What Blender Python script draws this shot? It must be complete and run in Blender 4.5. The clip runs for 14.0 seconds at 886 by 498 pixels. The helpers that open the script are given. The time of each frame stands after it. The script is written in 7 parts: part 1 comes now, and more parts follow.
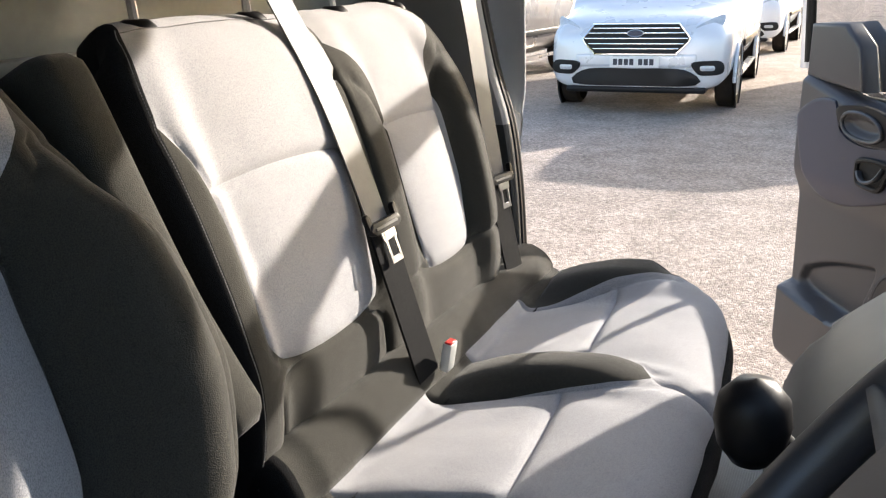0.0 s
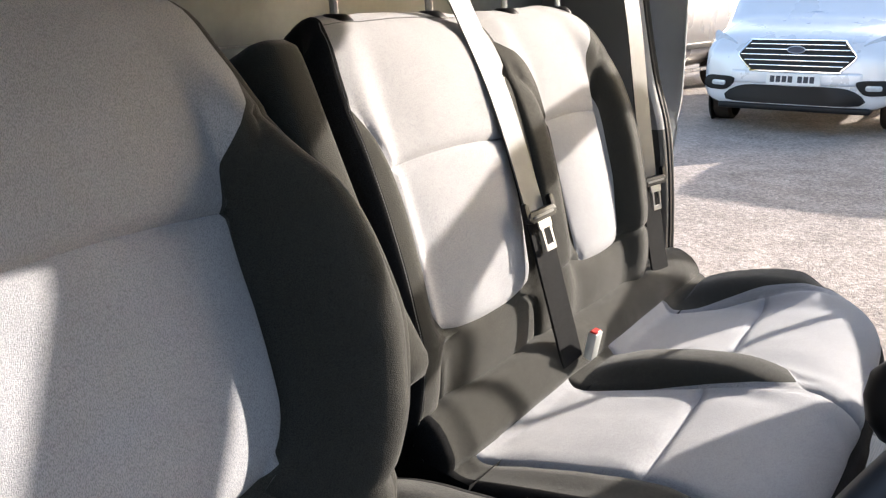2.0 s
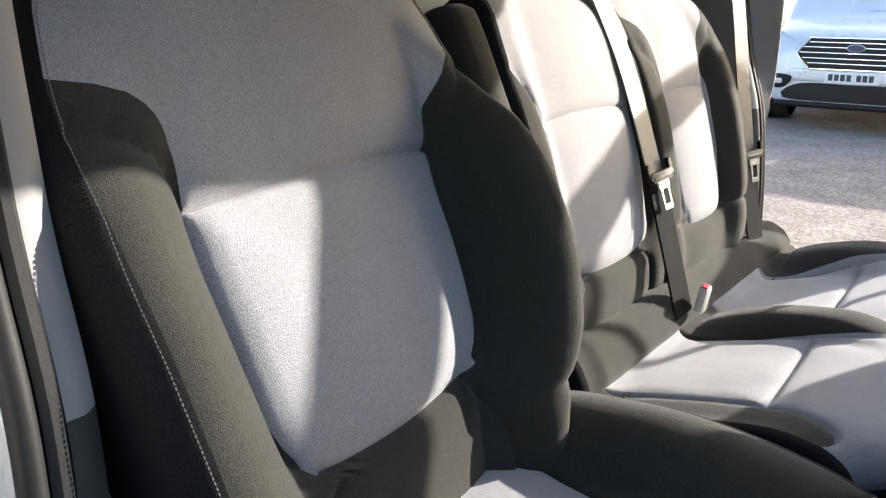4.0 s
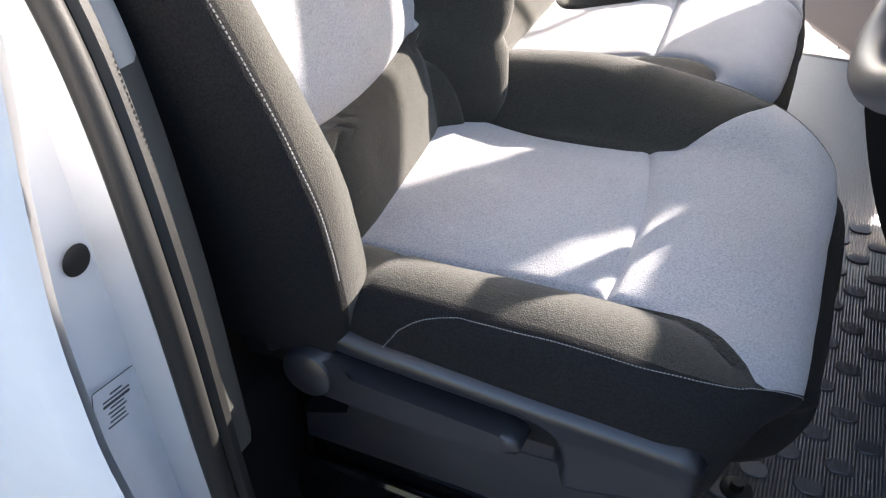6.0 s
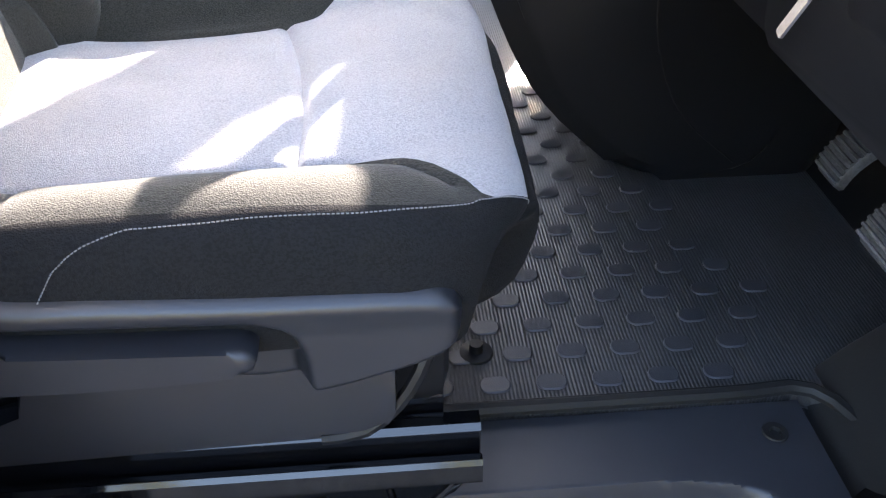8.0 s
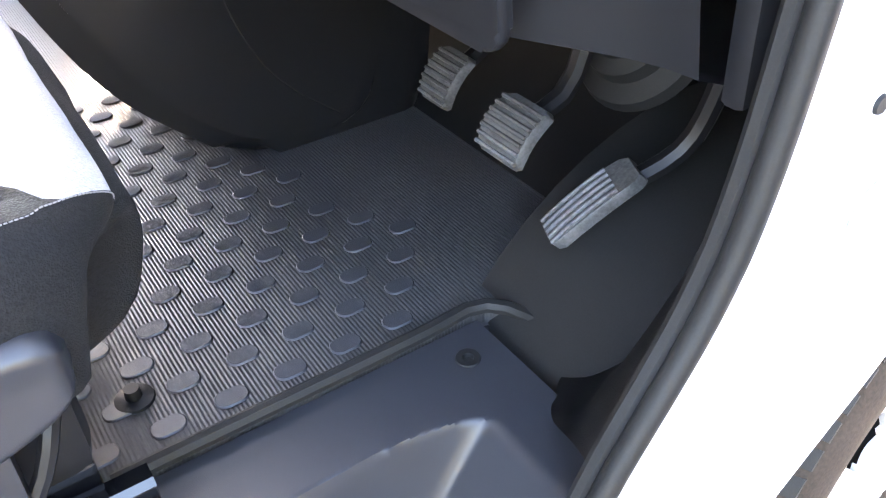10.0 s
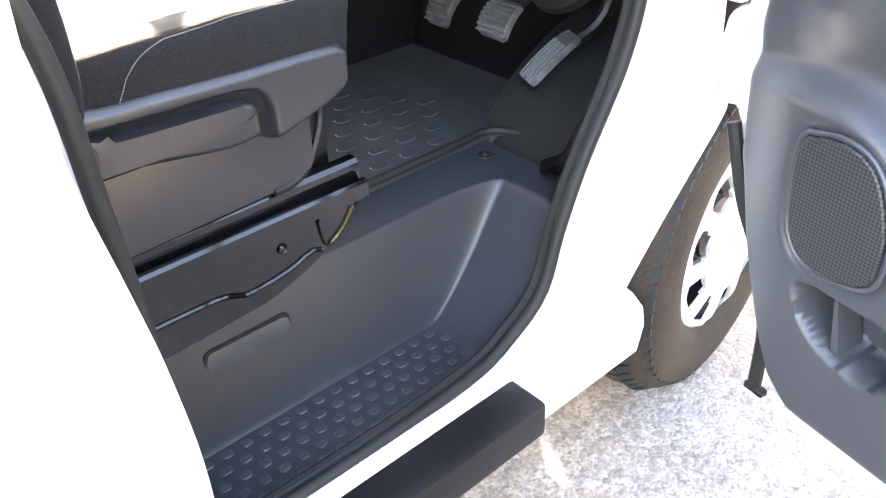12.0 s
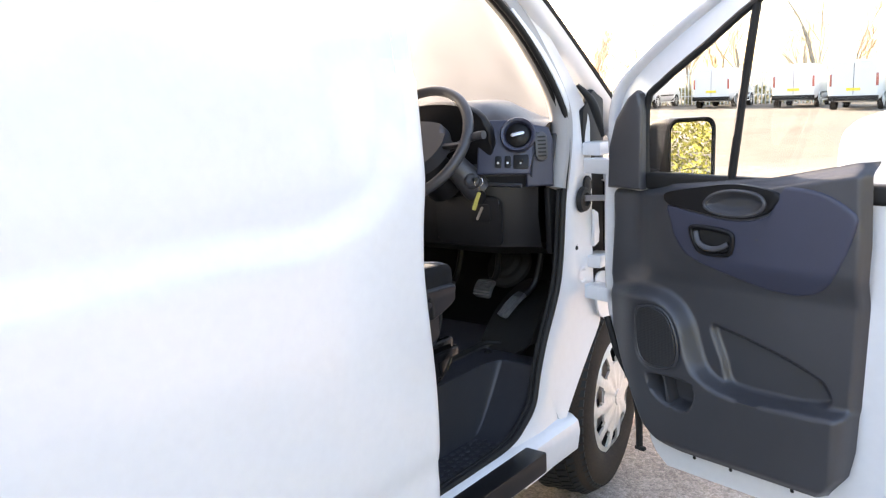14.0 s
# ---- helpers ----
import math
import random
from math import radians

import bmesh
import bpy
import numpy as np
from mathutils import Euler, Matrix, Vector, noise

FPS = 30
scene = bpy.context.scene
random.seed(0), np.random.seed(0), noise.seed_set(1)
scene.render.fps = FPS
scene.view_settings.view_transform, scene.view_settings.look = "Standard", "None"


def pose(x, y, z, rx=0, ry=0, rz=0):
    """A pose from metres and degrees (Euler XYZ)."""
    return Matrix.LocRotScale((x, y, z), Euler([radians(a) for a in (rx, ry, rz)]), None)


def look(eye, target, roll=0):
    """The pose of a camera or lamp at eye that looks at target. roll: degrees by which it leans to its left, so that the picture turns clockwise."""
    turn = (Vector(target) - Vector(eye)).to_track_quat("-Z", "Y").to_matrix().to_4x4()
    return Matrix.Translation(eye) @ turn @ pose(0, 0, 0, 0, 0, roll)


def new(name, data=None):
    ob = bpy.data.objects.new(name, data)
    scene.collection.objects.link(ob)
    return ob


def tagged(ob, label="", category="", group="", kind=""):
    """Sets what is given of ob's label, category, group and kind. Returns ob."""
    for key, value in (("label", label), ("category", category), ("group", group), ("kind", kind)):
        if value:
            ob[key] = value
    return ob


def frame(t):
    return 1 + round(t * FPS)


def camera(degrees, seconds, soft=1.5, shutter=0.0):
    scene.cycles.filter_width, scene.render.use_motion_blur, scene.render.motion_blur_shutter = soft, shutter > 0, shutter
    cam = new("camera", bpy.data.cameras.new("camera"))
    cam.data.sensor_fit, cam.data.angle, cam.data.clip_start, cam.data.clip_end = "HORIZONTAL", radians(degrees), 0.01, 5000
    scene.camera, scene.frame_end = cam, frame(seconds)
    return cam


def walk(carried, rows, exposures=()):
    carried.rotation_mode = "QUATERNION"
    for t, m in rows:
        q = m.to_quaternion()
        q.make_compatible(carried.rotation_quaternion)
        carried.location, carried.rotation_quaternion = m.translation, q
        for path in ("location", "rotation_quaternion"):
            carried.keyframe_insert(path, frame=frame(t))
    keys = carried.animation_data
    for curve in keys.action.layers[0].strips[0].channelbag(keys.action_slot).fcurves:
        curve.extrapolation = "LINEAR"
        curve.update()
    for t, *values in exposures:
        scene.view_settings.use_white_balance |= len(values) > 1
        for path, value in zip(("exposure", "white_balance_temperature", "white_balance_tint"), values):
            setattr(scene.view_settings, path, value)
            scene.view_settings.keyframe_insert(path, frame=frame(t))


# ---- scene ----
cam = camera(56.0, 14.0, soft=1.25)
PATH = [
    (0, (-0.581, -0.8, 1.423), (-1.445, 0.897, 0.813), -1.7),
    (0.5, (-0.567, -0.792, 1.415), (-1.533, 0.852, 0.81), -1.4),
    (1, (-0.553, -0.794, 1.416), (-1.591, 0.804, 0.811), -1.3),
    (1.5, (-0.551, -0.812, 1.415), (-1.645, 0.75, 0.812), -1.0),
    (2, (-0.568, -0.89, 1.413), (-1.705, 0.648, 0.831), -0.6),
    (2.2, (-0.584, -0.934, 1.407), (-1.746, 0.588, 0.83), -0.4),
    (4.3, (-0.604, -1.112, 1.38), (-1.824, 0.358, 0.787), -0.1),
    (4.5, (-0.577, -1.122, 1.392), (-1.808, 0.315, 0.744), -1.1),
    (5, (-0.604, -1.118, 1.364), (-1.722, 0.289, 0.486), -0.6),
    (5.5, (-0.632, -1.13, 1.335), (-1.551, 0.245, 0.211), 0.2),
    (6, (-0.706, -1.229, 1.33), (-1.377, 0.252, 0.166), 0.3),
    (6.5, (-0.745, -1.284, 1.317), (-1.255, 0.254, 0.144), -1.1),
    (7, (-0.774, -1.28, 1.287), (-1.133, 0.298, 0.111), -1.4),
    (7.5, (-0.766, -1.248, 1.25), (-0.931, 0.35, 0.06), -1.4),
    (8, (-0.738, -1.197, 1.205), (-0.62, 0.397, 0.003), -0.6),
    (8.5, (-0.691, -1.141, 1.168), (-0.342, 0.407, -0.049), -0.8),
    (8.7, (-0.667, -1.118, 1.153), (-0.232, 0.403, -0.071), -0.9),
    (10.8, (-0.819, -1.24, 1.134), (0.149, 0.038, -0.062), -2.9),
    (11, (-0.878, -1.302, 1.14), (0.095, -0.016, -0.042), -3.2),
    (11.5, (-1.014, -1.431, 1.159), (-0.006, -0.154, -0.005), -2.9),
    (12, (-1.193, -1.529, 1.187), (-0.122, -0.267, 0.065), -2.5),
    (12.5, (-1.435, -1.63, 1.219), (-0.184, -0.385, 0.277), -1.7),
    (13, (-1.712, -1.792, 1.272), (-0.274, -0.526, 0.698), -2.0),
    (13.5, (-2.078, -1.941, 1.335), (-0.544, -0.714, 0.955), -2.0),
    (14, (-2.445, -2.09, 1.372), (-0.881, -0.901, 1.0), -2.2),
]
EXPOSURES = [(0, 1.96, 6700, 11), (2.2, 1.98, 6550, 12), (4.5, 2.05, 6450, 11), (6.0, 3.2, 6650, 14), (7.3, 3.8, 6800, 16), (8.5, 4.55, 6900, 18), (11.0, 6.0, 7700, 20), (11.7, 5.55, 7800, 20), (12.5, 4.65, 7900, 16), (14, 3.2, 7550, 19)]
walk(cam, [(t, look(eye, target, roll)) for t, eye, target, roll in PATH], EXPOSURES)

# ---- world, sun, exposure ----
world = bpy.data.worlds.new("sky")
scene.world = world
world.use_nodes = True
SUN_AZ, SUN_EL = radians(65), radians(20.0)     # azimuth from +x towards +y
wn = world.node_tree
sky = wn.nodes.new("ShaderNodeTexSky")
sky.sky_type = "NISHITA"
sky.sun_disc = False
sky.sun_elevation = SUN_EL
sky.sun_rotation = radians(90) - SUN_AZ
sky.air_density, sky.dust_density = 1.0, 2.5
bg = wn.nodes["Background"]
bg.inputs["Strength"].default_value = 0.13
wn.links.new(sky.outputs["Color"], bg.inputs["Color"])
sun = new("sun", bpy.data.lights.new("sun", "SUN"))
sun.data.energy, sun.data.angle, sun.data.color = 3.1, radians(0.6), (1.0, 0.93, 0.84)
sun_way = Vector((math.cos(SUN_EL) * math.cos(SUN_AZ), math.cos(SUN_EL) * math.sin(SUN_AZ), math.sin(SUN_EL)))
sun.matrix_world = look(sun_way * 60, (0, 0, 0))


# ---- materials ----
def material(name, base, rough=0.5, metal=0.0, var=0.12, scale=6.0, fine=300.0, bump=0.15, depth=0.0006, coat=0.0, spec=0.5, other=None, stretch=(1, 1, 1), gloss_var=0.08):
    m = bpy.data.materials.new(name)
    m.use_nodes = True
    n, l = m.node_tree.nodes, m.node_tree.links
    p = n["Principled BSDF"]
    co = n.new("ShaderNodeTexCoord")
    mp = n.new("ShaderNodeMapping")
    mp.inputs["Scale"].default_value = stretch
    l.new(co.outputs["Object"], mp.inputs["Vector"])
    big, small = n.new("ShaderNodeTexNoise"), n.new("ShaderNodeTexNoise")
    big.inputs["Scale"].default_value, big.inputs["Detail"].default_value = scale, 5
    small.inputs["Scale"].default_value, small.inputs["Detail"].default_value = fine, 3
    l.new(co.outputs["Object"], big.inputs["Vector"])
    l.new(mp.outputs["Vector"], small.inputs["Vector"])
    add = n.new("ShaderNodeMath")
    add.operation = "ADD"
    l.new(big.outputs["Fac"], add.inputs[0])
    l.new(small.outputs["Fac"], add.inputs[1])
    ramp = n.new("ShaderNodeValToRGB")
    ramp.color_ramp.elements[0].position, ramp.color_ramp.elements[1].position = 0.32, 0.68
    half = n.new("ShaderNodeMath")
    half.operation = "MULTIPLY"
    half.inputs[1].default_value = 0.5
    l.new(add.outputs[0], half.inputs[0])
    l.new(half.outputs[0], ramp.inputs["Fac"])
    lo = [c * (1 - var) for c in base]
    hi = [min(1, c * (1 + var)) for c in (other or base)]
    ramp.color_ramp.elements[0].color, ramp.color_ramp.elements[1].color = (*lo, 1), (*hi, 1)
    l.new(ramp.outputs["Color"], p.inputs["Base Color"])
    rg = n.new("ShaderNodeMapRange")
    rg.inputs["To Min"].default_value, rg.inputs["To Max"].default_value = max(0.02, rough - gloss_var), min(1, rough + gloss_var)
    l.new(big.outputs["Fac"], rg.inputs["Value"])
    l.new(rg.outputs["Result"], p.inputs["Roughness"])
    p.inputs["Metallic"].default_value = metal
    p.inputs["Coat Weight"].default_value = coat
    p.inputs["Coat Roughness"].default_value = 0.06
    p.inputs["Specular IOR Level"].default_value = spec
    if bump:
        b = n.new("ShaderNodeBump")
        b.inputs["Strength"].default_value, b.inputs["Distance"].default_value = bump, depth
        l.new(small.outputs["Fac"], b.inputs["Height"])
        l.new(b.outputs["Normal"], p.inputs["Normal"])
    return m


def fabric(name, base, thread, size=900.0, sheen=0.3, twill=False, dark=0.55, amount=0.5):
    """Woven cloth: fine threads in two directions, small dark flecks and a soft bump."""
    m = bpy.data.materials.new(name)
    m.use_nodes = True
    n, l = m.node_tree.nodes, m.node_tree.links
    p = n["Principled BSDF"]
    co, mp = n.new("ShaderNodeTexCoord"), n.new("ShaderNodeMapping")
    mp.inputs["Rotation"].default_value = (0.3, 0.2, 0.6 if twill else 0.04)
    l.new(co.outputs["Object"], mp.inputs["Vector"])
    weave = n.new("ShaderNodeTexNoise")
    st = n.new("ShaderNodeMapping")
    st.inputs["Scale"].default_value = (0.55, 1.6, 0.55) if not twill else (0.3, 1.6, 1.6)
    l.new(mp.outputs["Vector"], st.inputs["Vector"])
    l.new(st.outputs["Vector"], weave.inputs["Vector"])
    weave.inputs["Scale"].default_value, weave.inputs["Detail"].default_value = size * 0.9, 2
    cells = n.new("ShaderNodeTexVoronoi")
    cells.inputs["Scale"].default_value = size * 0.9
    l.new(mp.outputs["Vector"], cells.inputs["Vector"])
    big = n.new("ShaderNodeTexNoise")
    big.inputs["Scale"].default_value, big.inputs["Detail"].default_value = 7, 6
    l.new(co.outputs["Object"], big.inputs["Vector"])
    ramp = n.new("ShaderNodeValToRGB")
    ramp.color_ramp.elements[0].position, ramp.color_ramp.elements[1].position = 0.40, 0.56
    ramp.color_ramp.elements[0].color, ramp.color_ramp.elements[1].color = (*[c * dark for c in thread], 1), (*base, 1)
    l.new(weave.outputs["Fac"], ramp.inputs["Fac"])
    mix = n.new("ShaderNodeMix")
    mix.data_type, mix.blend_type = "RGBA", "MULTIPLY"
    mix.inputs["Factor"].default_value = amount
    l.new(ramp.outputs["Color"], mix.inputs["A"])
    tone = n.new("ShaderNodeValToRGB")
    tone.color_ramp.elements[0].color, tone.color_ramp.elements[1].color = (0.80, 0.80, 0.80, 1), (1, 1, 1, 1)
    tone.color_ramp.elements[0].position, tone.color_ramp.elements[1].position = 0.3, 0.62
    l.new(big.outputs["Fac"], tone.inputs["Fac"])
    l.new(tone.outputs["Color"], mix.inputs["B"])
    l.new(mix.outputs["Result"], p.inputs["Base Color"])
    p.inputs["Roughness"].default_value = 0.92
    p.inputs["Sheen Weight"].default_value = sheen
    p.inputs["Sheen Roughness"].default_value = 0.45
    p.inputs["Specular IOR Level"].default_value = 0.2
    b, b2 = n.new("ShaderNodeBump"), n.new("ShaderNodeBump")
    b.inputs["Strength"].default_value, b.inputs["Distance"].default_value = 0.55, 0.0007
    b2.inputs["Strength"].default_value, b2.inputs["Distance"].default_value = 0.35, 0.006
    l.new(cells.outputs["Distance"], b.inputs["Height"])
    l.new(big.outputs["Fac"], b2.inputs["Height"])
    l.new(b2.outputs["Normal"], b.inputs["Normal"])
    l.new(b.outputs["Normal"], p.inputs["Normal"])
    return m


def glass(name, tint=(0.92, 0.97, 0.95), rough=0.0, clear=0.9):
    """A thin pane: mostly clear, with the mirror part of real glass."""
    m = bpy.data.materials.new(name)
    m.use_nodes = True
    n, l = m.node_tree.nodes, m.node_tree.links
    n.remove(n["Principled BSDF"])
    tr, gl, mx, fr = n.new("ShaderNodeBsdfTransparent"), n.new("ShaderNodeBsdfGlossy"), n.new("ShaderNodeMixShader"), n.new("ShaderNodeFresnel")
    tr.inputs["Color"].default_value = (*[c * clear for c in tint], 1)
    gl.inputs["Roughness"].default_value = rough
    fr.inputs["IOR"].default_value = 1.45
    l.new(fr.outputs["Fac"], mx.inputs["Fac"])
    l.new(tr.outputs["BSDF"], mx.inputs[1])
    l.new(gl.outputs["BSDF"], mx.inputs[2])
    l.new(mx.outputs["Shader"], n["Material Output"].inputs["Surface"])
    return m


def ground_material(name, lo, hi, stone=90.0, patch=0.35):
    m = bpy.data.materials.new(name)
    m.use_nodes = True
    n, l = m.node_tree.nodes, m.node_tree.links
    p = n["Principled BSDF"]
    co = n.new("ShaderNodeTexCoord")
    v, v2, big, mid = n.new("ShaderNodeTexVoronoi"), n.new("ShaderNodeTexVoronoi"), n.new("ShaderNodeTexNoise"), n.new("ShaderNodeTexNoise")
    v.inputs["Scale"].default_value, v2.inputs["Scale"].default_value = stone, stone * 0.37
    big.inputs["Scale"].default_value, big.inputs["Detail"].default_value = patch, 8
    mid.inputs["Scale"].default_value, mid.inputs["Detail"].default_value = 3.0, 6
    for t in (v, v2, big, mid):
        l.new(co.outputs["Object"], t.inputs["Vector"])
    ramp = n.new("ShaderNodeValToRGB")
    ramp.color_ramp.elements[0].color, ramp.color_ramp.elements[1].color = (*lo, 1), (*hi, 1)
    ramp.color_ramp.elements[0].position, ramp.color_ramp.elements[1].position = 0.38, 0.62
    sm = n.new("ShaderNodeMath")
    sm.operation = "MULTIPLY_ADD"
    sm.inputs[1].default_value, sm.inputs[2].default_value = 0.45, 0.0
    l.new(mid.outputs["Fac"], sm.inputs[0])
    ad = n.new("ShaderNodeMath")
    ad.operation = "MULTIPLY_ADD"
    ad.inputs[1].default_value = 0.55
    l.new(big.outputs["Fac"], ad.inputs[0])
    l.new(sm.outputs[0], ad.inputs[2])
    l.new(ad.outputs[0], ramp.inputs["Fac"])
    sep = n.new("ShaderNodeSeparateColor")
    l.new(v.outputs["Color"], sep.inputs["Color"])
    tone = n.new("ShaderNodeMapRange")
    tone.inputs["To Min"].default_value, tone.inputs["To Max"].default_value = 0.72, 1.28
    l.new(sep.outputs[0], tone.inputs["Value"])
    mx = n.new("ShaderNodeMix")
    mx.data_type, mx.blend_type = "RGBA", "MULTIPLY"
    mx.inputs["Factor"].default_value = 1.0
    l.new(ramp.outputs["Color"], mx.inputs["A"])
    l.new(tone.outputs["Result"], mx.inputs["B"])
    sep2, tone2, mx2 = n.new("ShaderNodeSeparateColor"), n.new("ShaderNodeMapRange"), n.new("ShaderNodeMix")
    l.new(v2.outputs["Color"], sep2.inputs["Color"])
    tone2.inputs["To Min"].default_value, tone2.inputs["To Max"].default_value = 0.78, 1.22
    l.new(sep2.outputs[1], tone2.inputs["Value"])
    mx2.data_type, mx2.blend_type = "RGBA", "MULTIPLY"
    mx2.inputs["Factor"].default_value = 1.0
    l.new(mx.outputs["Result"], mx2.inputs["A"])
    l.new(tone2.outputs["Result"], mx2.inputs["B"])
    # coarser stones on the near-side part of the yard
    v3, sep3, tone3, mx3, xyz, mask = n.new("ShaderNodeTexVoronoi"), n.new("ShaderNodeSeparateColor"), n.new("ShaderNodeMapRange"), n.new("ShaderNodeMix"), n.new("ShaderNodeSeparateXYZ"), n.new("ShaderNodeMapRange")
    v3.inputs["Scale"].default_value = 42.0
    l.new(co.outputs["Object"], v3.inputs["Vector"])
    l.new(v3.outputs["Color"], sep3.inputs["Color"])
    tone3.inputs["To Min"].default_value, tone3.inputs["To Max"].default_value = 0.76, 1.22
    l.new(sep3.outputs[2], tone3.inputs["Value"])
    l.new(co.outputs["Object"], xyz.inputs["Vector"])
    mask.inputs["From Min"].default_value, mask.inputs["From Max"].default_value = 0.8, 2.4
    l.new(xyz.outputs["Y"], mask.inputs["Value"])
    mx3.data_type, mx3.blend_type = "RGBA", "MULTIPLY"
    l.new(mask.outputs["Result"], mx3.inputs["Factor"])
    l.new(mx2.outputs["Result"], mx3.inputs["A"])
    l.new(tone3.outputs["Result"], mx3.inputs["B"])
    # far yard's colour is darkened against the bright late exposure, along a ragged edge
    far, worn, far_dim = n.new("ShaderNodeMapRange"), n.new("ShaderNodeMath"), n.new("ShaderNodeMix")
    worn.operation = "MULTIPLY_ADD"
    worn.inputs[1].default_value = 14.0
    l.new(big.outputs["Fac"], worn.inputs[0])
    l.new(xyz.outputs["X"], worn.inputs[2])
    far.inputs["From Min"].default_value, far.inputs["From Max"].default_value = 14.0, 20.0
    l.new(worn.outputs[0], far.inputs["Value"])
    far_dim.data_type, far_dim.blend_type = "RGBA", "MULTIPLY"
    l.new(far.outputs["Result"], far_dim.inputs["Factor"])
    far_dim.inputs["B"].default_value = (0.43, 0.42, 0.37, 1)
    l.new(mx3.outputs["Result"], far_dim.inputs["A"])
    l.new(far_dim.outputs["Result"], p.inputs["Base Color"])
    p.inputs["Roughness"].default_value = 0.93
    b = n.new("ShaderNodeBump")
    b.inputs["Strength"].default_value, b.inputs["Distance"].default_value = 0.7, 0.005
    hs = n.new("ShaderNodeMath")
    hs.operation = "ADD"
    l.new(v.outputs["Distance"], hs.inputs[0])
    l.new(v2.outputs["Distance"], hs.inputs[1])
    l.new(hs.outputs[0], b.inputs["Height"])
    b.invert = True
    l.new(b.outputs["Normal"], p.inputs["Normal"])
    return m


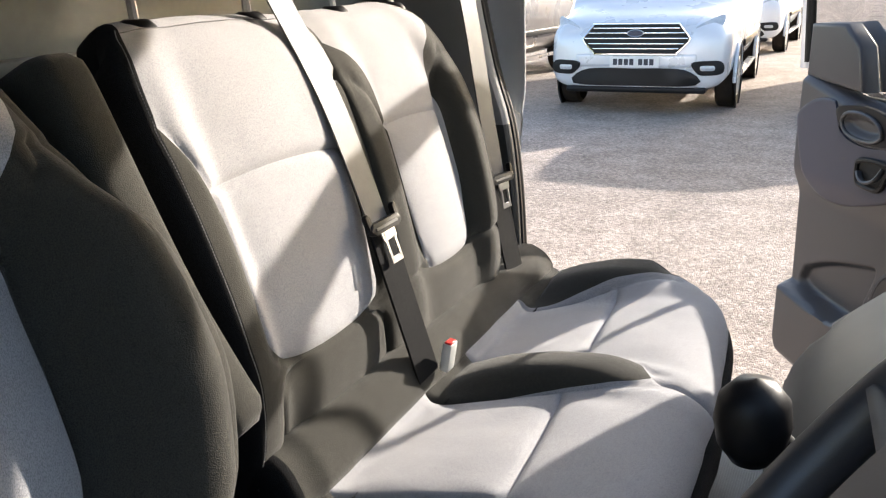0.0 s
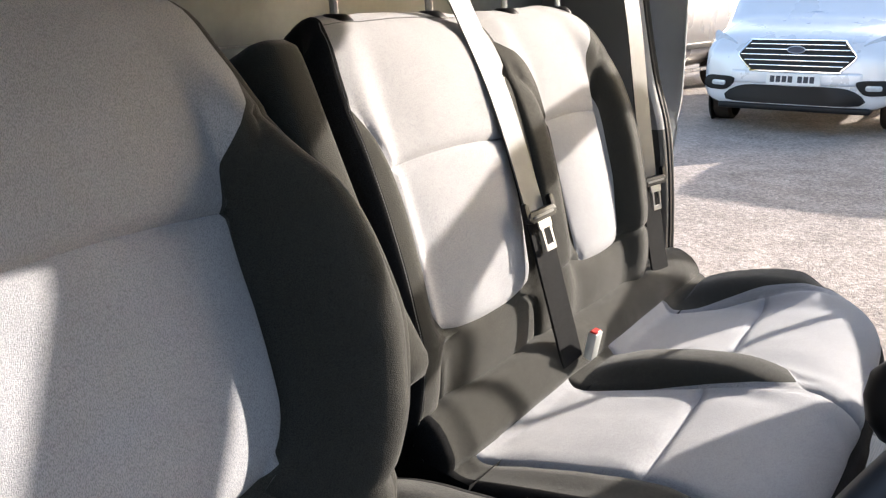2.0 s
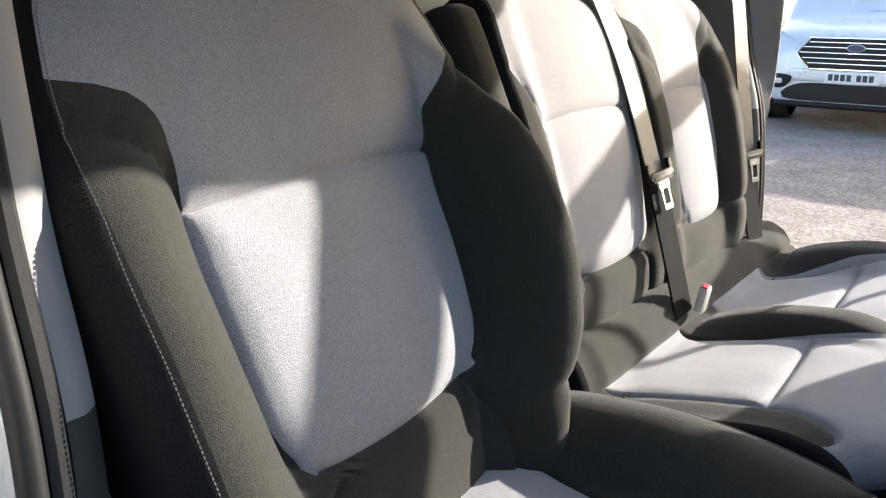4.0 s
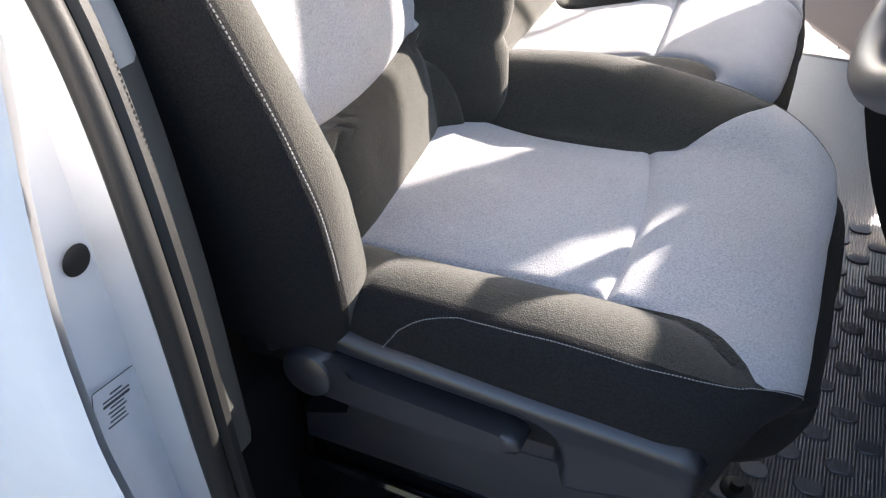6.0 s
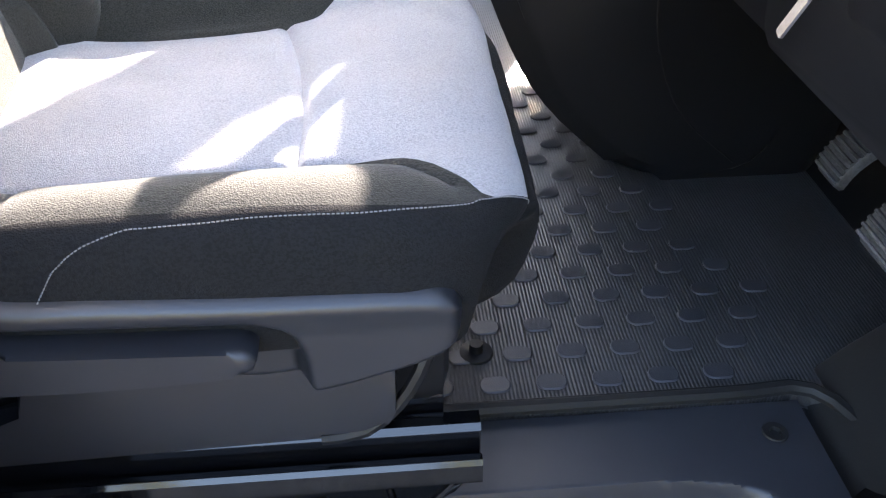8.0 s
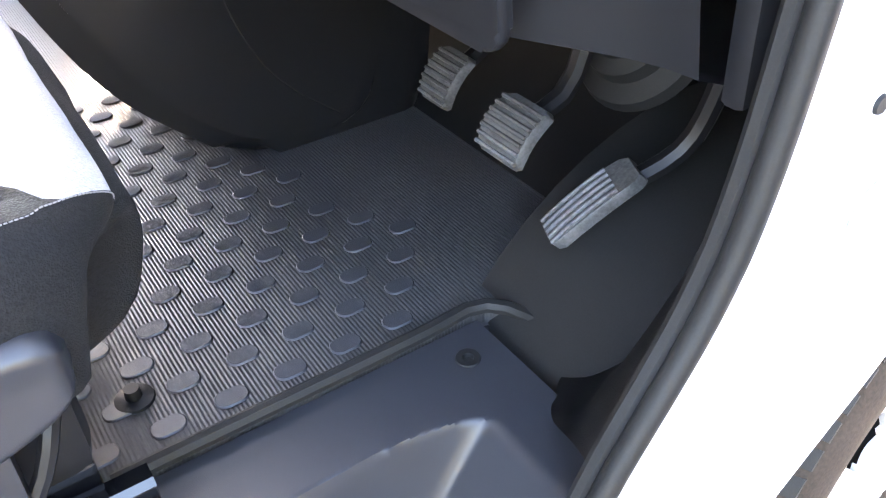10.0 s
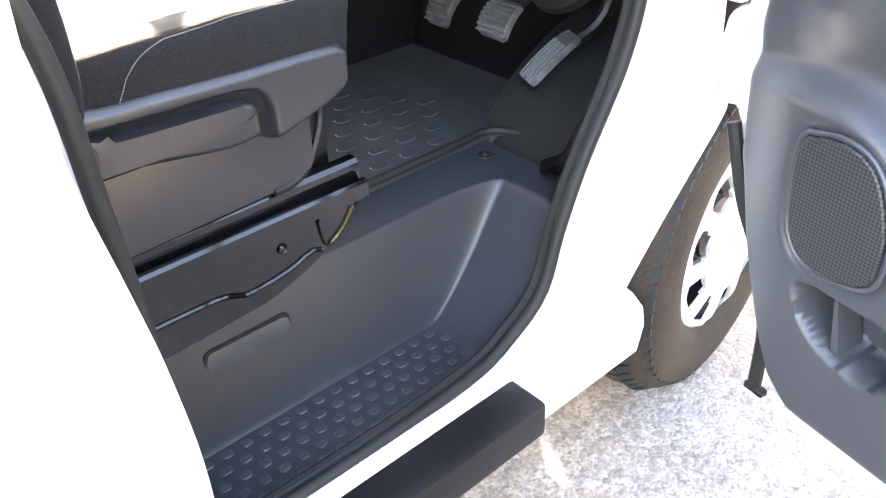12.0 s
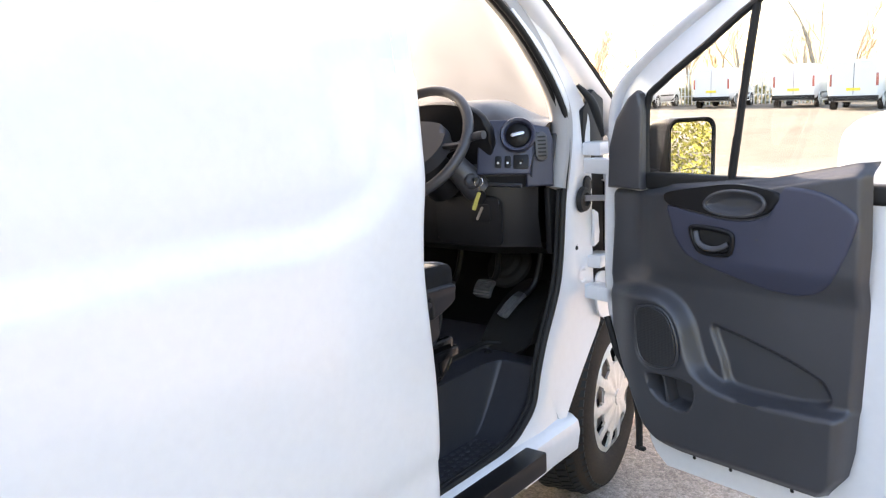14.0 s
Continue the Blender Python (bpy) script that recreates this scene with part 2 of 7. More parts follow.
M = dict(
    light=fabric("grey_seat_cloth", (0.425, 0.425, 0.44), (0.33, 0.33, 0.345), size=1150.0, sheen=0.25, dark=0.82),
    dark=fabric("charcoal_seat_cloth", (0.050, 0.048, 0.040), (0.033, 0.032, 0.027), twill=True, sheen=0.16, dark=0.6),
    black_cloth=fabric("black_seat_cloth", (0.012, 0.012, 0.013), (0.008, 0.008, 0.0085), sheen=0.015, dark=0.8),
    stitch=material("pale_thread", (0.20, 0.20, 0.20), 0.8, var=0.2, fine=900),
    trim=material("dark_grey_trim_plastic", (0.040, 0.041, 0.047), 0.40, var=0.15, fine=1400, bump=0.35, depth=0.0003, spec=0.6),
    trim_blue=material("blue_grey_trim_plastic", (0.036, 0.040, 0.066), 0.45, var=0.1, fine=1400, bump=0.3, depth=0.0003),
    black=material("black_plastic", (0.007, 0.007, 0.008), 0.42, var=0.2, fine=900, bump=0.2, depth=0.0003, spec=0.25),
    dash_plastic=material("charcoal_dash_plastic", (0.011, 0.011, 0.0125), 0.42, var=0.2, fine=1200, bump=0.3, depth=0.0003, spec=0.4),
    # toe board and kick panel share one colour, blacker than the trim around them
    toe=material("deep_black_footwell", (0.004, 0.004, 0.0045), 0.55, var=0.3, scale=8, fine=500, bump=0.3, spec=0.2),
    seat_plastic=material("dark_seat_plastic", (0.015, 0.0155, 0.019), 0.36, var=0.15, fine=1400, bump=0.35, depth=0.0003, spec=0.6),
    rubber=material("black_rubber", (0.012, 0.012, 0.012), 0.6, var=0.25, scale=14, fine=500, bump=0.3, spec=0.3),
    mat_rubber=material("ribbed_rubber_mat", (0.042, 0.0425, 0.044), 0.36, var=0.25, scale=9, fine=700, bump=0.6, depth=0.0006, stretch=(1, 0.2, 1), spec=0.55),
    gloss_black=material("gloss_black_steel", (0.003, 0.003, 0.0035), 0.07, var=0.2, scale=20, fine=60, bump=0.02, spec=0.5, gloss_var=0.03),
    steel=material("bare_steel", (0.55, 0.55, 0.56), 0.3, metal=1.0, var=0.12, fine=400, bump=0.08),
    chrome=material("chrome", (0.8, 0.8, 0.8), 0.08, metal=1.0, var=0.05, bump=0.0),
    white=material("white_car_paint", (0.67, 0.675, 0.69), 0.3, var=0.03, scale=2.5, fine=40, bump=0.02, depth=0.0004, coat=0.8, gloss_var=0.05),
    silver=material("silver_car_paint", (0.70, 0.72, 0.75), 0.28, metal=0.2, var=0.05, scale=3, fine=800, bump=0.02, coat=0.8, gloss_var=0.05),
    grey_paint=material("warm_grey_car_paint", (0.36, 0.34, 0.33), 0.28, metal=0.45, var=0.05, scale=3, fine=800, bump=0.02, coat=0.8, gloss_var=0.05),
    webbing=material("grey_belt_webbing", (0.10, 0.10, 0.10), 0.5, var=0.2, scale=30, fine=1200, bump=0.5, depth=0.0004, stretch=(1, 1, 0.15)),
    bulk=material("grey_painted_bulkhead", (0.30, 0.33, 0.33), 0.35, var=0.08, scale=4, fine=60, bump=0.05),
    cap=material("silver_wheel_trim", (0.56, 0.54, 0.51), 0.38, metal=0.3, var=0.14, scale=12, fine=90, bump=0.06),
    tyre=material("worn_tyre_rubber", (0.018, 0.016, 0.015), 0.85, var=0.35, scale=9, fine=260, bump=0.5, depth=0.001, other=(0.036, 0.026, 0.019), spec=0.2),
    grille=None,
    pad=material("worn_pedal_rubber", (0.030, 0.030, 0.032), 0.5, var=0.35, scale=40, fine=300, bump=0.3, other=(0.08, 0.08, 0.08)),
    worn_pad=material("bare_worn_pedal_rubber", (0.07, 0.07, 0.074), 0.45, var=0.4, scale=60, fine=400, bump=0.3, other=(0.12, 0.12, 0.125)),
    scuffed=material("scuffed_trim_plastic", (0.029, 0.030, 0.036), 0.40, var=0.12, scale=22, fine=900, bump=0.35, depth=0.0003, spec=0.45, other=(0.029, 0.030, 0.035), gloss_var=0.06),
    red=material("red_button", (0.55, 0.03, 0.02), 0.4, var=0.1),
    label=material("white_label", (0.75, 0.75, 0.74), 0.5, var=0.04),
    ink=material("dark_print", (0.05, 0.05, 0.06), 0.6, var=0.1),
    yellow=material("yellow_brass_key", (0.55, 0.48, 0.12), 0.45, var=0.1),
    plate=material("number_plate_white", (0.78, 0.78, 0.76), 0.35, var=0.05),
    plate_y=material("number_plate_yellow", (0.80, 0.62, 0.05), 0.35, var=0.05),
    lamp=material("clear_lamp_housing", (0.50, 0.52, 0.54), 0.12, metal=0.2, var=0.2, scale=20, fine=60, bump=0.1, coat=1.0),
    tail=material("red_tail_lamp", (0.40, 0.09, 0.07), 0.15, var=0.2, coat=1.0),
    bark=material("grey_brown_bark", (0.30, 0.26, 0.21), 0.9, var=0.3, scale=5, fine=60, bump=0.8, depth=0.01),
    twig=material("pale_twigs", (0.55, 0.47, 0.36), 0.9, var=0.3, scale=2, fine=30, bump=0.0),
    twig_red=material("russet_twigs", (0.52, 0.36, 0.26), 0.9, var=0.3, scale=2, fine=30, bump=0.0),
    leaf=material("yellow_green_leaves", (0.095, 0.105, 0.018), 0.65, var=0.5, scale=3, fine=20, bump=0.0, other=(0.18, 0.175, 0.03)),
    fence=material("galvanised_fence", (0.58, 0.60, 0.58), 0.5, metal=0.4, var=0.15, scale=4, fine=50, bump=0.1),
    grass=material("rough_grass", (0.12, 0.13, 0.04), 0.9, var=0.4, scale=2, fine=40, bump=0.5, depth=0.02, other=(0.22, 0.19, 0.08)),
    glass=glass("window_glass"),
    tint=glass("dark_window_glass", (0.16, 0.18, 0.19), clear=0.8),
    ground=ground_material("gravel_yard", (0.22, 0.185, 0.16), (0.34, 0.29, 0.255), stone=170.0),
)
mirror_m = bpy.data.materials.new("mirror_glass")
mirror_m.use_nodes = True
mp_ = mirror_m.node_tree.nodes["Principled BSDF"]
mp_.inputs["Base Color"].default_value, mp_.inputs["Metallic"].default_value, mp_.inputs["Roughness"].default_value = (0.9, 0.9, 0.9, 1), 1.0, 0.01
M["mirror"] = mirror_m



def grille_material(name, pitch):
    """Black plastic with rows of fine round holes."""
    m = bpy.data.materials.new(name)
    m.use_nodes = True
    n, l = m.node_tree.nodes, m.node_tree.links
    p = n["Principled BSDF"]
    co, v = n.new("ShaderNodeTexCoord"), n.new("ShaderNodeTexVoronoi")
    v.voronoi_dimensions = "2D"
    v.inputs["Scale"].default_value, v.inputs["Randomness"].default_value = 1 / pitch, 0.0
    turn, part_, both = n.new("ShaderNodeMapping"), n.new("ShaderNodeSeparateXYZ"), n.new("ShaderNodeCombineXYZ")
    turn.inputs["Rotation"].default_value = (0, 0, radians(102))
    l.new(co.outputs["Object"], turn.inputs["Vector"])
    l.new(turn.outputs["Vector"], part_.inputs["Vector"])
    l.new(part_.outputs["X"], both.inputs["X"])
    l.new(part_.outputs["Z"], both.inputs["Y"])
    l.new(both.outputs["Vector"], v.inputs["Vector"])
    r = n.new("ShaderNodeValToRGB")
    r.color_ramp.elements[0].position, r.color_ramp.elements[1].position = 0.32, 0.46
    r.color_ramp.elements[0].color, r.color_ramp.elements[1].color = (0.004, 0.004, 0.004, 1), (0.040, 0.040, 0.043, 1)
    l.new(v.outputs["Distance"], r.inputs["Fac"])
    l.new(r.outputs["Color"], p.inputs["Base Color"])
    p.inputs["Roughness"].default_value = 0.5
    b = n.new("ShaderNodeBump")
    b.inputs["Strength"].default_value, b.inputs["Distance"].default_value = 0.6, 0.001
    l.new(r.outputs["Color"], b.inputs["Height"])
    l.new(b.outputs["Normal"], p.inputs["Normal"])
    return m




def ribbed(mat_, pitch, depth):
    """Adds fine parallel ribs across x to a material's relief."""
    n, l = mat_.node_tree.nodes, mat_.node_tree.links
    old = n["Principled BSDF"].inputs["Normal"].links[0].from_node
    w, co, b = n.new("ShaderNodeTexWave"), n.new("ShaderNodeTexCoord"), n.new("ShaderNodeBump")
    w.bands_direction = "X"
    w.inputs["Scale"].default_value = 0.314 / pitch
    w.inputs["Distortion"].default_value = 0.3
    l.new(co.outputs["Object"], w.inputs["Vector"])
    b.inputs["Strength"].default_value, b.inputs["Distance"].default_value = 0.8, depth
    l.new(w.outputs["Fac"], b.inputs["Height"])
    l.new(old.outputs["Normal"], b.inputs["Normal"])
    l.new(b.outputs["Normal"], n["Principled BSDF"].inputs["Normal"])


ribbed(M["mat_rubber"], 0.0042, 0.0006)
M["grille"] = grille_material("perforated_black_plastic", 0.0045)

# ---- building helpers ----
WORLD = {}


def thing(name, base, label, category, group="", kind=""):
    ob = new(name)
    ob.empty_display_size = 0.1
    ob.location = base
    WORLD[ob.name] = Matrix.Translation(base)
    return tagged(ob, label, category, group, kind)


def part(name, bm, mat_, parent, label="", smooth=True, angle=40):
    """Links a bmesh, built in world coordinates, as one mesh object under a thing or a part."""
    me = bpy.data.meshes.new(name)
    bmesh.ops.recalc_face_normals(bm, faces=bm.faces)
    bm.to_mesh(me)
    bm.free()
    me.materials.append(mat_)
    if smooth:
        me.shade_smooth()
        me.set_sharp_from_angle(angle=radians(angle))
    ob = new(name, me)
    if parent is not None:
        ob.parent = parent
        ob.matrix_parent_inverse = WORLD.get(parent.name, Matrix.Identity(4)).inverted()
    return tagged(ob, label)


def single(name, bm, mat_, label, category, group="", kind="", smooth=True):
    ob = part(name, bm, mat_, None, "", smooth)
    return tagged(ob, label, category, group, kind)


def B():
    return bmesh.new()


def box(bm, x0, x1, y0, y1, z0, z1, bev=0.0, seg=2, m=None):
    vs = [bm.verts.new((x, y, z)) for x in (x0, x1) for y in (y0, y1) for z in (z0, z1)]
    q = [(0, 1, 3, 2), (4, 6, 7, 5), (0, 4, 5, 1), (2, 3, 7, 6), (0, 2, 6, 4), (1, 5, 7, 3)]
    fs = [bm.faces.new([vs[i] for i in f]) for f in q]
    if bev:
        es = list({e for f in fs for e in f.edges})
        r = bmesh.ops.bevel(bm, geom=es, offset=bev, segments=seg, affect="EDGES", profile=0.6)
        vs = list({v for f in r["faces"] for v in f.verts} | {v for v in vs if v.is_valid})
    if m is not None:
        bmesh.ops.transform(bm, matrix=m, verts=[v for v in vs if v.is_valid])
    return bm


def loft(bm, rings, closed=False, caps=False):
    """Faces between rows of points; closed: each row is a loop; caps: close the two ends."""
    rows = [[bm.verts.new(p) for p in r] for r in rings]
    for a, b in zip(rows, rows[1:]):
        n = len(a)
        for i in range(n if closed else n - 1):
            j = (i + 1) % n
            bm.faces.new((a[i], a[j], b[j], b[i]))
    if caps and closed:
        bm.faces.new(rows[0][::-1])
        bm.faces.new(rows[-1])
    return bm


def smooth_path(pts, n, closed=False):
    """n points evenly along a smooth curve through pts."""
    p = [Vector(q) for q in pts]
    k = len(p)
    fine = []
    for i in range(k if closed else k - 1):
        a, b, c, d = (p[(i - 1) % k] if closed or i else p[0]), p[i], p[(i + 1) % k], (p[(i + 2) % k] if closed or i + 2 < k else p[-1])
        for t in np.linspace(0, 1, 12, endpoint=False):
            fine.append(0.5 * ((2 * b) + (c - a) * t + (2 * a - 5 * b + 4 * c - d) * t * t + (3 * b - a - 3 * c + d) * t ** 3))
    fine.append(p[0] if closed else p[-1])
    ds = np.r_[0, np.cumsum([(fine[i + 1] - fine[i]).length for i in range(len(fine) - 1)])]
    out = []
    for s in np.linspace(0, ds[-1], n + 1 if closed else n)[: n]:
        i = min(int(np.searchsorted(ds, s, "right")) - 1, len(fine) - 2)
        f = (s - ds[i]) / max(ds[i + 1] - ds[i], 1e-9)
        out.append(fine[i].lerp(fine[i + 1], f))
    return out


def tube(bm, pts, r, sides=8, closed=False, flat=1.0, caps=True):
    """A swept round bar; r is a number or a function of 0..1."""
    n = len(pts)
    pts = [Vector(p) for p in pts]
    rings, up = [], Vector((0.13, 0.21, 0.97))
    for i, p in enumerate(pts):
        t = (pts[(i + 1) % n] - pts[i - 1]) if closed else (pts[min(i + 1, n - 1)] - pts[max(i - 1, 0)])
        t.normalize()
        a = t.cross(up)
        if a.length < 1e-3:
            a = t.cross(Vector((1, 0, 0)))
        a.normalize()
        b = a.cross(t)
        up = b
        rr = r(i / max(n - 1, 1)) if callable(r) else r
        rings.append([p + (a * math.cos(w) + b * math.sin(w) * flat) * rr for w in np.linspace(0, 2 * math.pi, sides, endpoint=False)])
    if closed:
        rings.append(rings[0])
    loft(bm, rings, closed=True, caps=caps and not closed)
    if closed:
        bmesh.ops.remove_doubles(bm, verts=bm.verts, dist=1e-6)
    return bm


def lathe(bm, prof, m, n=32, caps=False):
    """A profile of (radius, height) spun about the local z axis and put at m."""
    rings = [[m @ Vector((r * math.cos(w), r * math.sin(w), h)) for w in np.linspace(0, 2 * math.pi, n, endpoint=False)] for r, h in prof]
    return loft(bm, rings, closed=True, caps=caps)


def slab(bm, outline, depth, m, bev=0.0, seg=2):
    """A flat outline (x, y) given a depth along local z, edges rounded, put at m."""
    lo = [bm.verts.new((x, y, 0)) for x, y in outline]
    hi = [bm.verts.new((x, y, depth)) for x, y in outline]
    n = len(outline)
    fs = [bm.faces.new(lo[::-1]), bm.faces.new(hi)]
    for i in range(n):
        fs.append(bm.faces.new((lo[i], lo[(i + 1) % n], hi[(i + 1) % n], hi[i])))
    if bev:
        es = list(fs[1].edges) + list(fs[0].edges)
        r = bmesh.ops.bevel(bm, geom=es, offset=bev, segments=seg, affect="EDGES", profile=0.6)
        vs = list({v for f in r["faces"] for v in f.verts} | {v for v in lo + hi if v.is_valid})
    else:
        vs = lo + hi
    bmesh.ops.transform(bm, matrix=m, verts=vs)
    return bm


def rounded(x0, x1, y0, y1, r, n=5):
    """The outline of a rounded rectangle."""
    out = []
    for cx, cy, a in ((x1 - r, y1 - r, 0), (x0 + r, y1 - r, 90), (x0 + r, y0 + r, 180), (x1 - r, y0 + r, 270)):
        out += [(cx + r * math.cos(radians(a + 90 * k / n)), cy + r * math.sin(radians(a + 90 * k / n))) for k in range(n + 1)]
    return out


def table(xs, ys):
    return lambda t: float(np.interp(t, xs, ys))


def ease(t):
    t = min(1.0, max(0.0, t))
    return t * t * (3 - 2 * t)


def away(outline, closed, us, vs):
    """Signed distance of places to a smooth outline, positive inside it, or below it where it is open."""
    pl = np.array([(p.x, p.y) for p in smooth_path([(a_, b_, 0) for a_, b_ in outline], 70, closed=closed)])
    d = np.full(us.shape, 9.0)
    inside = np.zeros(us.shape, bool)
    n = len(pl)
    for i in range(n if closed else n - 1):
        p, q = pl[i], pl[(i + 1) % n]
        e = q - p
        k = np.clip(((us - p[0]) * e[0] + (vs - p[1]) * e[1]) / (e @ e + 1e-12), 0, 1)
        d = np.minimum(d, np.hypot(us - p[0] - k * e[0], vs - p[1] - k * e[1]))
        if closed:
            inside ^= ((p[1] > vs) != (q[1] > vs)) & (us < (q[0] - p[0]) * (vs - p[1]) / (q[1] - p[1] + 1e-12) + p[0])
    if not closed:
        o = np.argsort(pl[:, 0])
        inside = vs < np.interp(us, pl[o, 0], pl[o, 1])
    return np.where(inside, d, -d)


def eas(x):
    x = np.clip(x, 0, 1)
    return x * x * (3 - 2 * x)


# ---- seats ----
def spaced(a, b, n):
    """n + 1 stops from a to b, closer together at both ends."""
    return [a + (b - a) * (0.5 - 0.5 * math.cos(math.pi * k / n)) * 0.6 + (b - a) * (k / n) * 0.4 for k in range(n + 1)]


def curve(xs, ys):
    """A smooth function through places, with no overshoot between them."""
    xs, ys = np.asarray(xs, float), np.asarray(ys, float)
    h, d = np.diff(xs), np.diff(ys) / np.diff(xs)
    m = np.zeros(len(xs))
    m[0], m[-1] = d[0], d[-1]
    for i in range(1, len(xs) - 1):
        m[i] = 0.0 if d[i - 1] * d[i] <= 0 else 2 * d[i - 1] * d[i] / (d[i - 1] + d[i])

    def at(t):
        if t <= xs[0]:
            return float(ys[0])
        if t >= xs[-1]:
            return float(ys[-1])
        i = int(np.searchsorted(xs, t, "right")) - 1
        q = (t - xs[i]) / h[i]
        return float(ys[i] * (1 + 2 * q) * (1 - q) ** 2 + ys[i + 1] * q * q * (3 - 2 * q) + h[i] * (m[i] * q * (1 - q) ** 2 - m[i + 1] * q * q * (1 - q)))

    return at


class Pad:
    """A sewn seat pad: a spine of (x, z) swept across y, cut into panels along bounds (places across, by the key
    coordinate) and cuts (keys along the spine, by y); each seam is drawn in, each panel stands full between its seams."""

    def __init__(self, spine, back, left, right, bounds, cuts, cells, height, roll=0.014, puff=0.006, wrinkle=0.0015, plan=None, creases=(), folds=None):
        self.line = smooth_path([(x, 0, z) for x, z in spine], 260)
        n, key = len(self.line), [0.0]
        for a, b in zip(self.line, self.line[1:]):
            key.append(key[-1] + max(abs(b.x - a.x), abs(b.z - a.z)))
        mid = n * 2 // 5
        at = self.line[mid].z if back else self.line[mid].x
        self.key = np.array(key) - key[mid] + at
        self.back, self.left, self.right, self.bounds, self.cuts, self.cells = back, left, right, bounds, cuts, cells
        self.height, self.roll, self.puff, self.wrinkle, self.plan, self.creases, self.folds = height, roll, puff, wrinkle, plan, creases, folds

    def spot(self, key):
        i = float(np.interp(key, self.key, np.arange(len(self.key))))
        k = min(int(i), len(self.line) - 2)
        a, b = self.line[max(k - 2, 0)], self.line[min(k + 3, len(self.line) - 1)]
        t = (b - a).normalized()
        return self.line[k].lerp(self.line[k + 1], i - k), (Vector((t.z, 0, -t.x)) if self.back else Vector((-t.z, 0, t.x)))

    def edges(self, key):
        l, r = self.left(key), self.right(key)
        return [l] + [min(max(b(key), l), r) for b in self.bounds] + [r]

    def cut_at(self, j, y):
        c = self.cuts[j]
        return c(y) if callable(c) else c

    def raised(self, key, y):
        e = self.edges(key)
        near = 9.0
        j = 0
        while j < len(self.cells) - 1 and key > self.cut_at(j + 1, y):
            j += 1
        k = 0
        while k < len(e) - 2 and y > e[k + 1]:
            k += 1
        for q in range(1, len(e) - 1):
            if self.cells[j][q - 1] != self.cells[j][q] and e[0] + 0.002 < e[q] < e[-1] - 0.002:
                near = min(near, abs(y - e[q]) + 0.8 * max(0.0, 0.022 - (e[q] - e[0])))
        for q in (j, j + 1):
            if 0 < q < len(self.cells) and self.cells[q - 1][k] != self.cells[q][k]:
                near = min(near, abs(key - self.cut_at(q, y)))
        for ck, y0, y1 in self.creases:
            if y0 < y < y1:
                near = min(near, abs(key - ck) * 1.0)
        h = self.height(key, y) + self.puff * (1 - math.exp(-near / 0.022)) - 0.0045 * math.exp(-((near / 0.0042) ** 2))
        if self.folds:
            h += self.folds(key, y)
        return h

    def at(self, key, y, extra=0.0):
        p, nor = self.spot(key)
        q = Vector((p.x, y, p.z))
        h = self.raised(key, y) + self.wrinkle * noise.noise(q * 11.0) + self.wrinkle * 0.5 * noise.noise(q * 31.0)
        if self.plan:
            q.x += self.plan(key, y)
        return q + nor * (h + extra)

    def wall(self, key, side, w, deep, y=None):
        """Down the pad's side: w from 0 at the edge, round the roll, to 1 at its rear or foot."""
        e = self.edges(key)
        y = (e[0] if side < 0 else e[-1]) if y is None else y
        top = self.at(key, y)
        nor = self.spot(key)[1]
        a = min(1.0, w / 0.3) * math.pi / 2
        down = self.roll * (1 - math.cos(a)) + max(0.0, (w - 0.3) / 0.7) * (deep - self.roll)
        swell = 0.008 * math.sin(math.pi * max(0.0, (w - 0.2) / 0.8))
        return top - nor * down + Vector((0, side * (self.roll * math.sin(a) + swell), 0))

    def build(self, parent, step=0.0085, deep=0.1, walls=("dark", "dark"), wall_names=("side_facing", "side_facing"), rear="black_cloth"):
        rows = []
        for j in range(len(self.cells)):
            a, b = self.cut_at(j, 0.0), self.cut_at(j + 1, 0.0)
            n = max(4, int(abs(b - a) / step))
            for f in spaced(0, 1, n)[: None if j == len(self.cells) - 1 else -1]:
                rows.append((j, f))
        starts = [min(i for i, r in enumerate(rows) if r[0] == j) for j in range(len(self.cells))] + [len(rows) - 1]
        nb = len(self.bounds) + 1
        widths = [max(self.edges(0.5 * (self.cut_at(j, 0) + self.cut_at(j + 1, 0)))[k + 1] - self.edges(0.5 * (self.cut_at(j, 0) + self.cut_at(j + 1, 0)))[k] for j in range(len(self.cells))) for k in range(nb)]
        cols = [max(5, int(w / step)) for w in widths]
        grid = []
        for j, f in rows:
            line = []
            base = self.cut_at(j, 0.0) + (self.cut_at(j + 1, 0.0) - self.cut_at(j, 0.0)) * f
            e = self.edges(base)
            for k in range(nb):
                band = []
                for y in spaced(e[k], e[k + 1], cols[k]):
                    key = self.cut_at(j, y) + (self.cut_at(j + 1, y) - self.cut_at(j, y)) * f
                    band.append(self.at(key, y))
                line.append(band)
            grid.append(line)
        done = set()
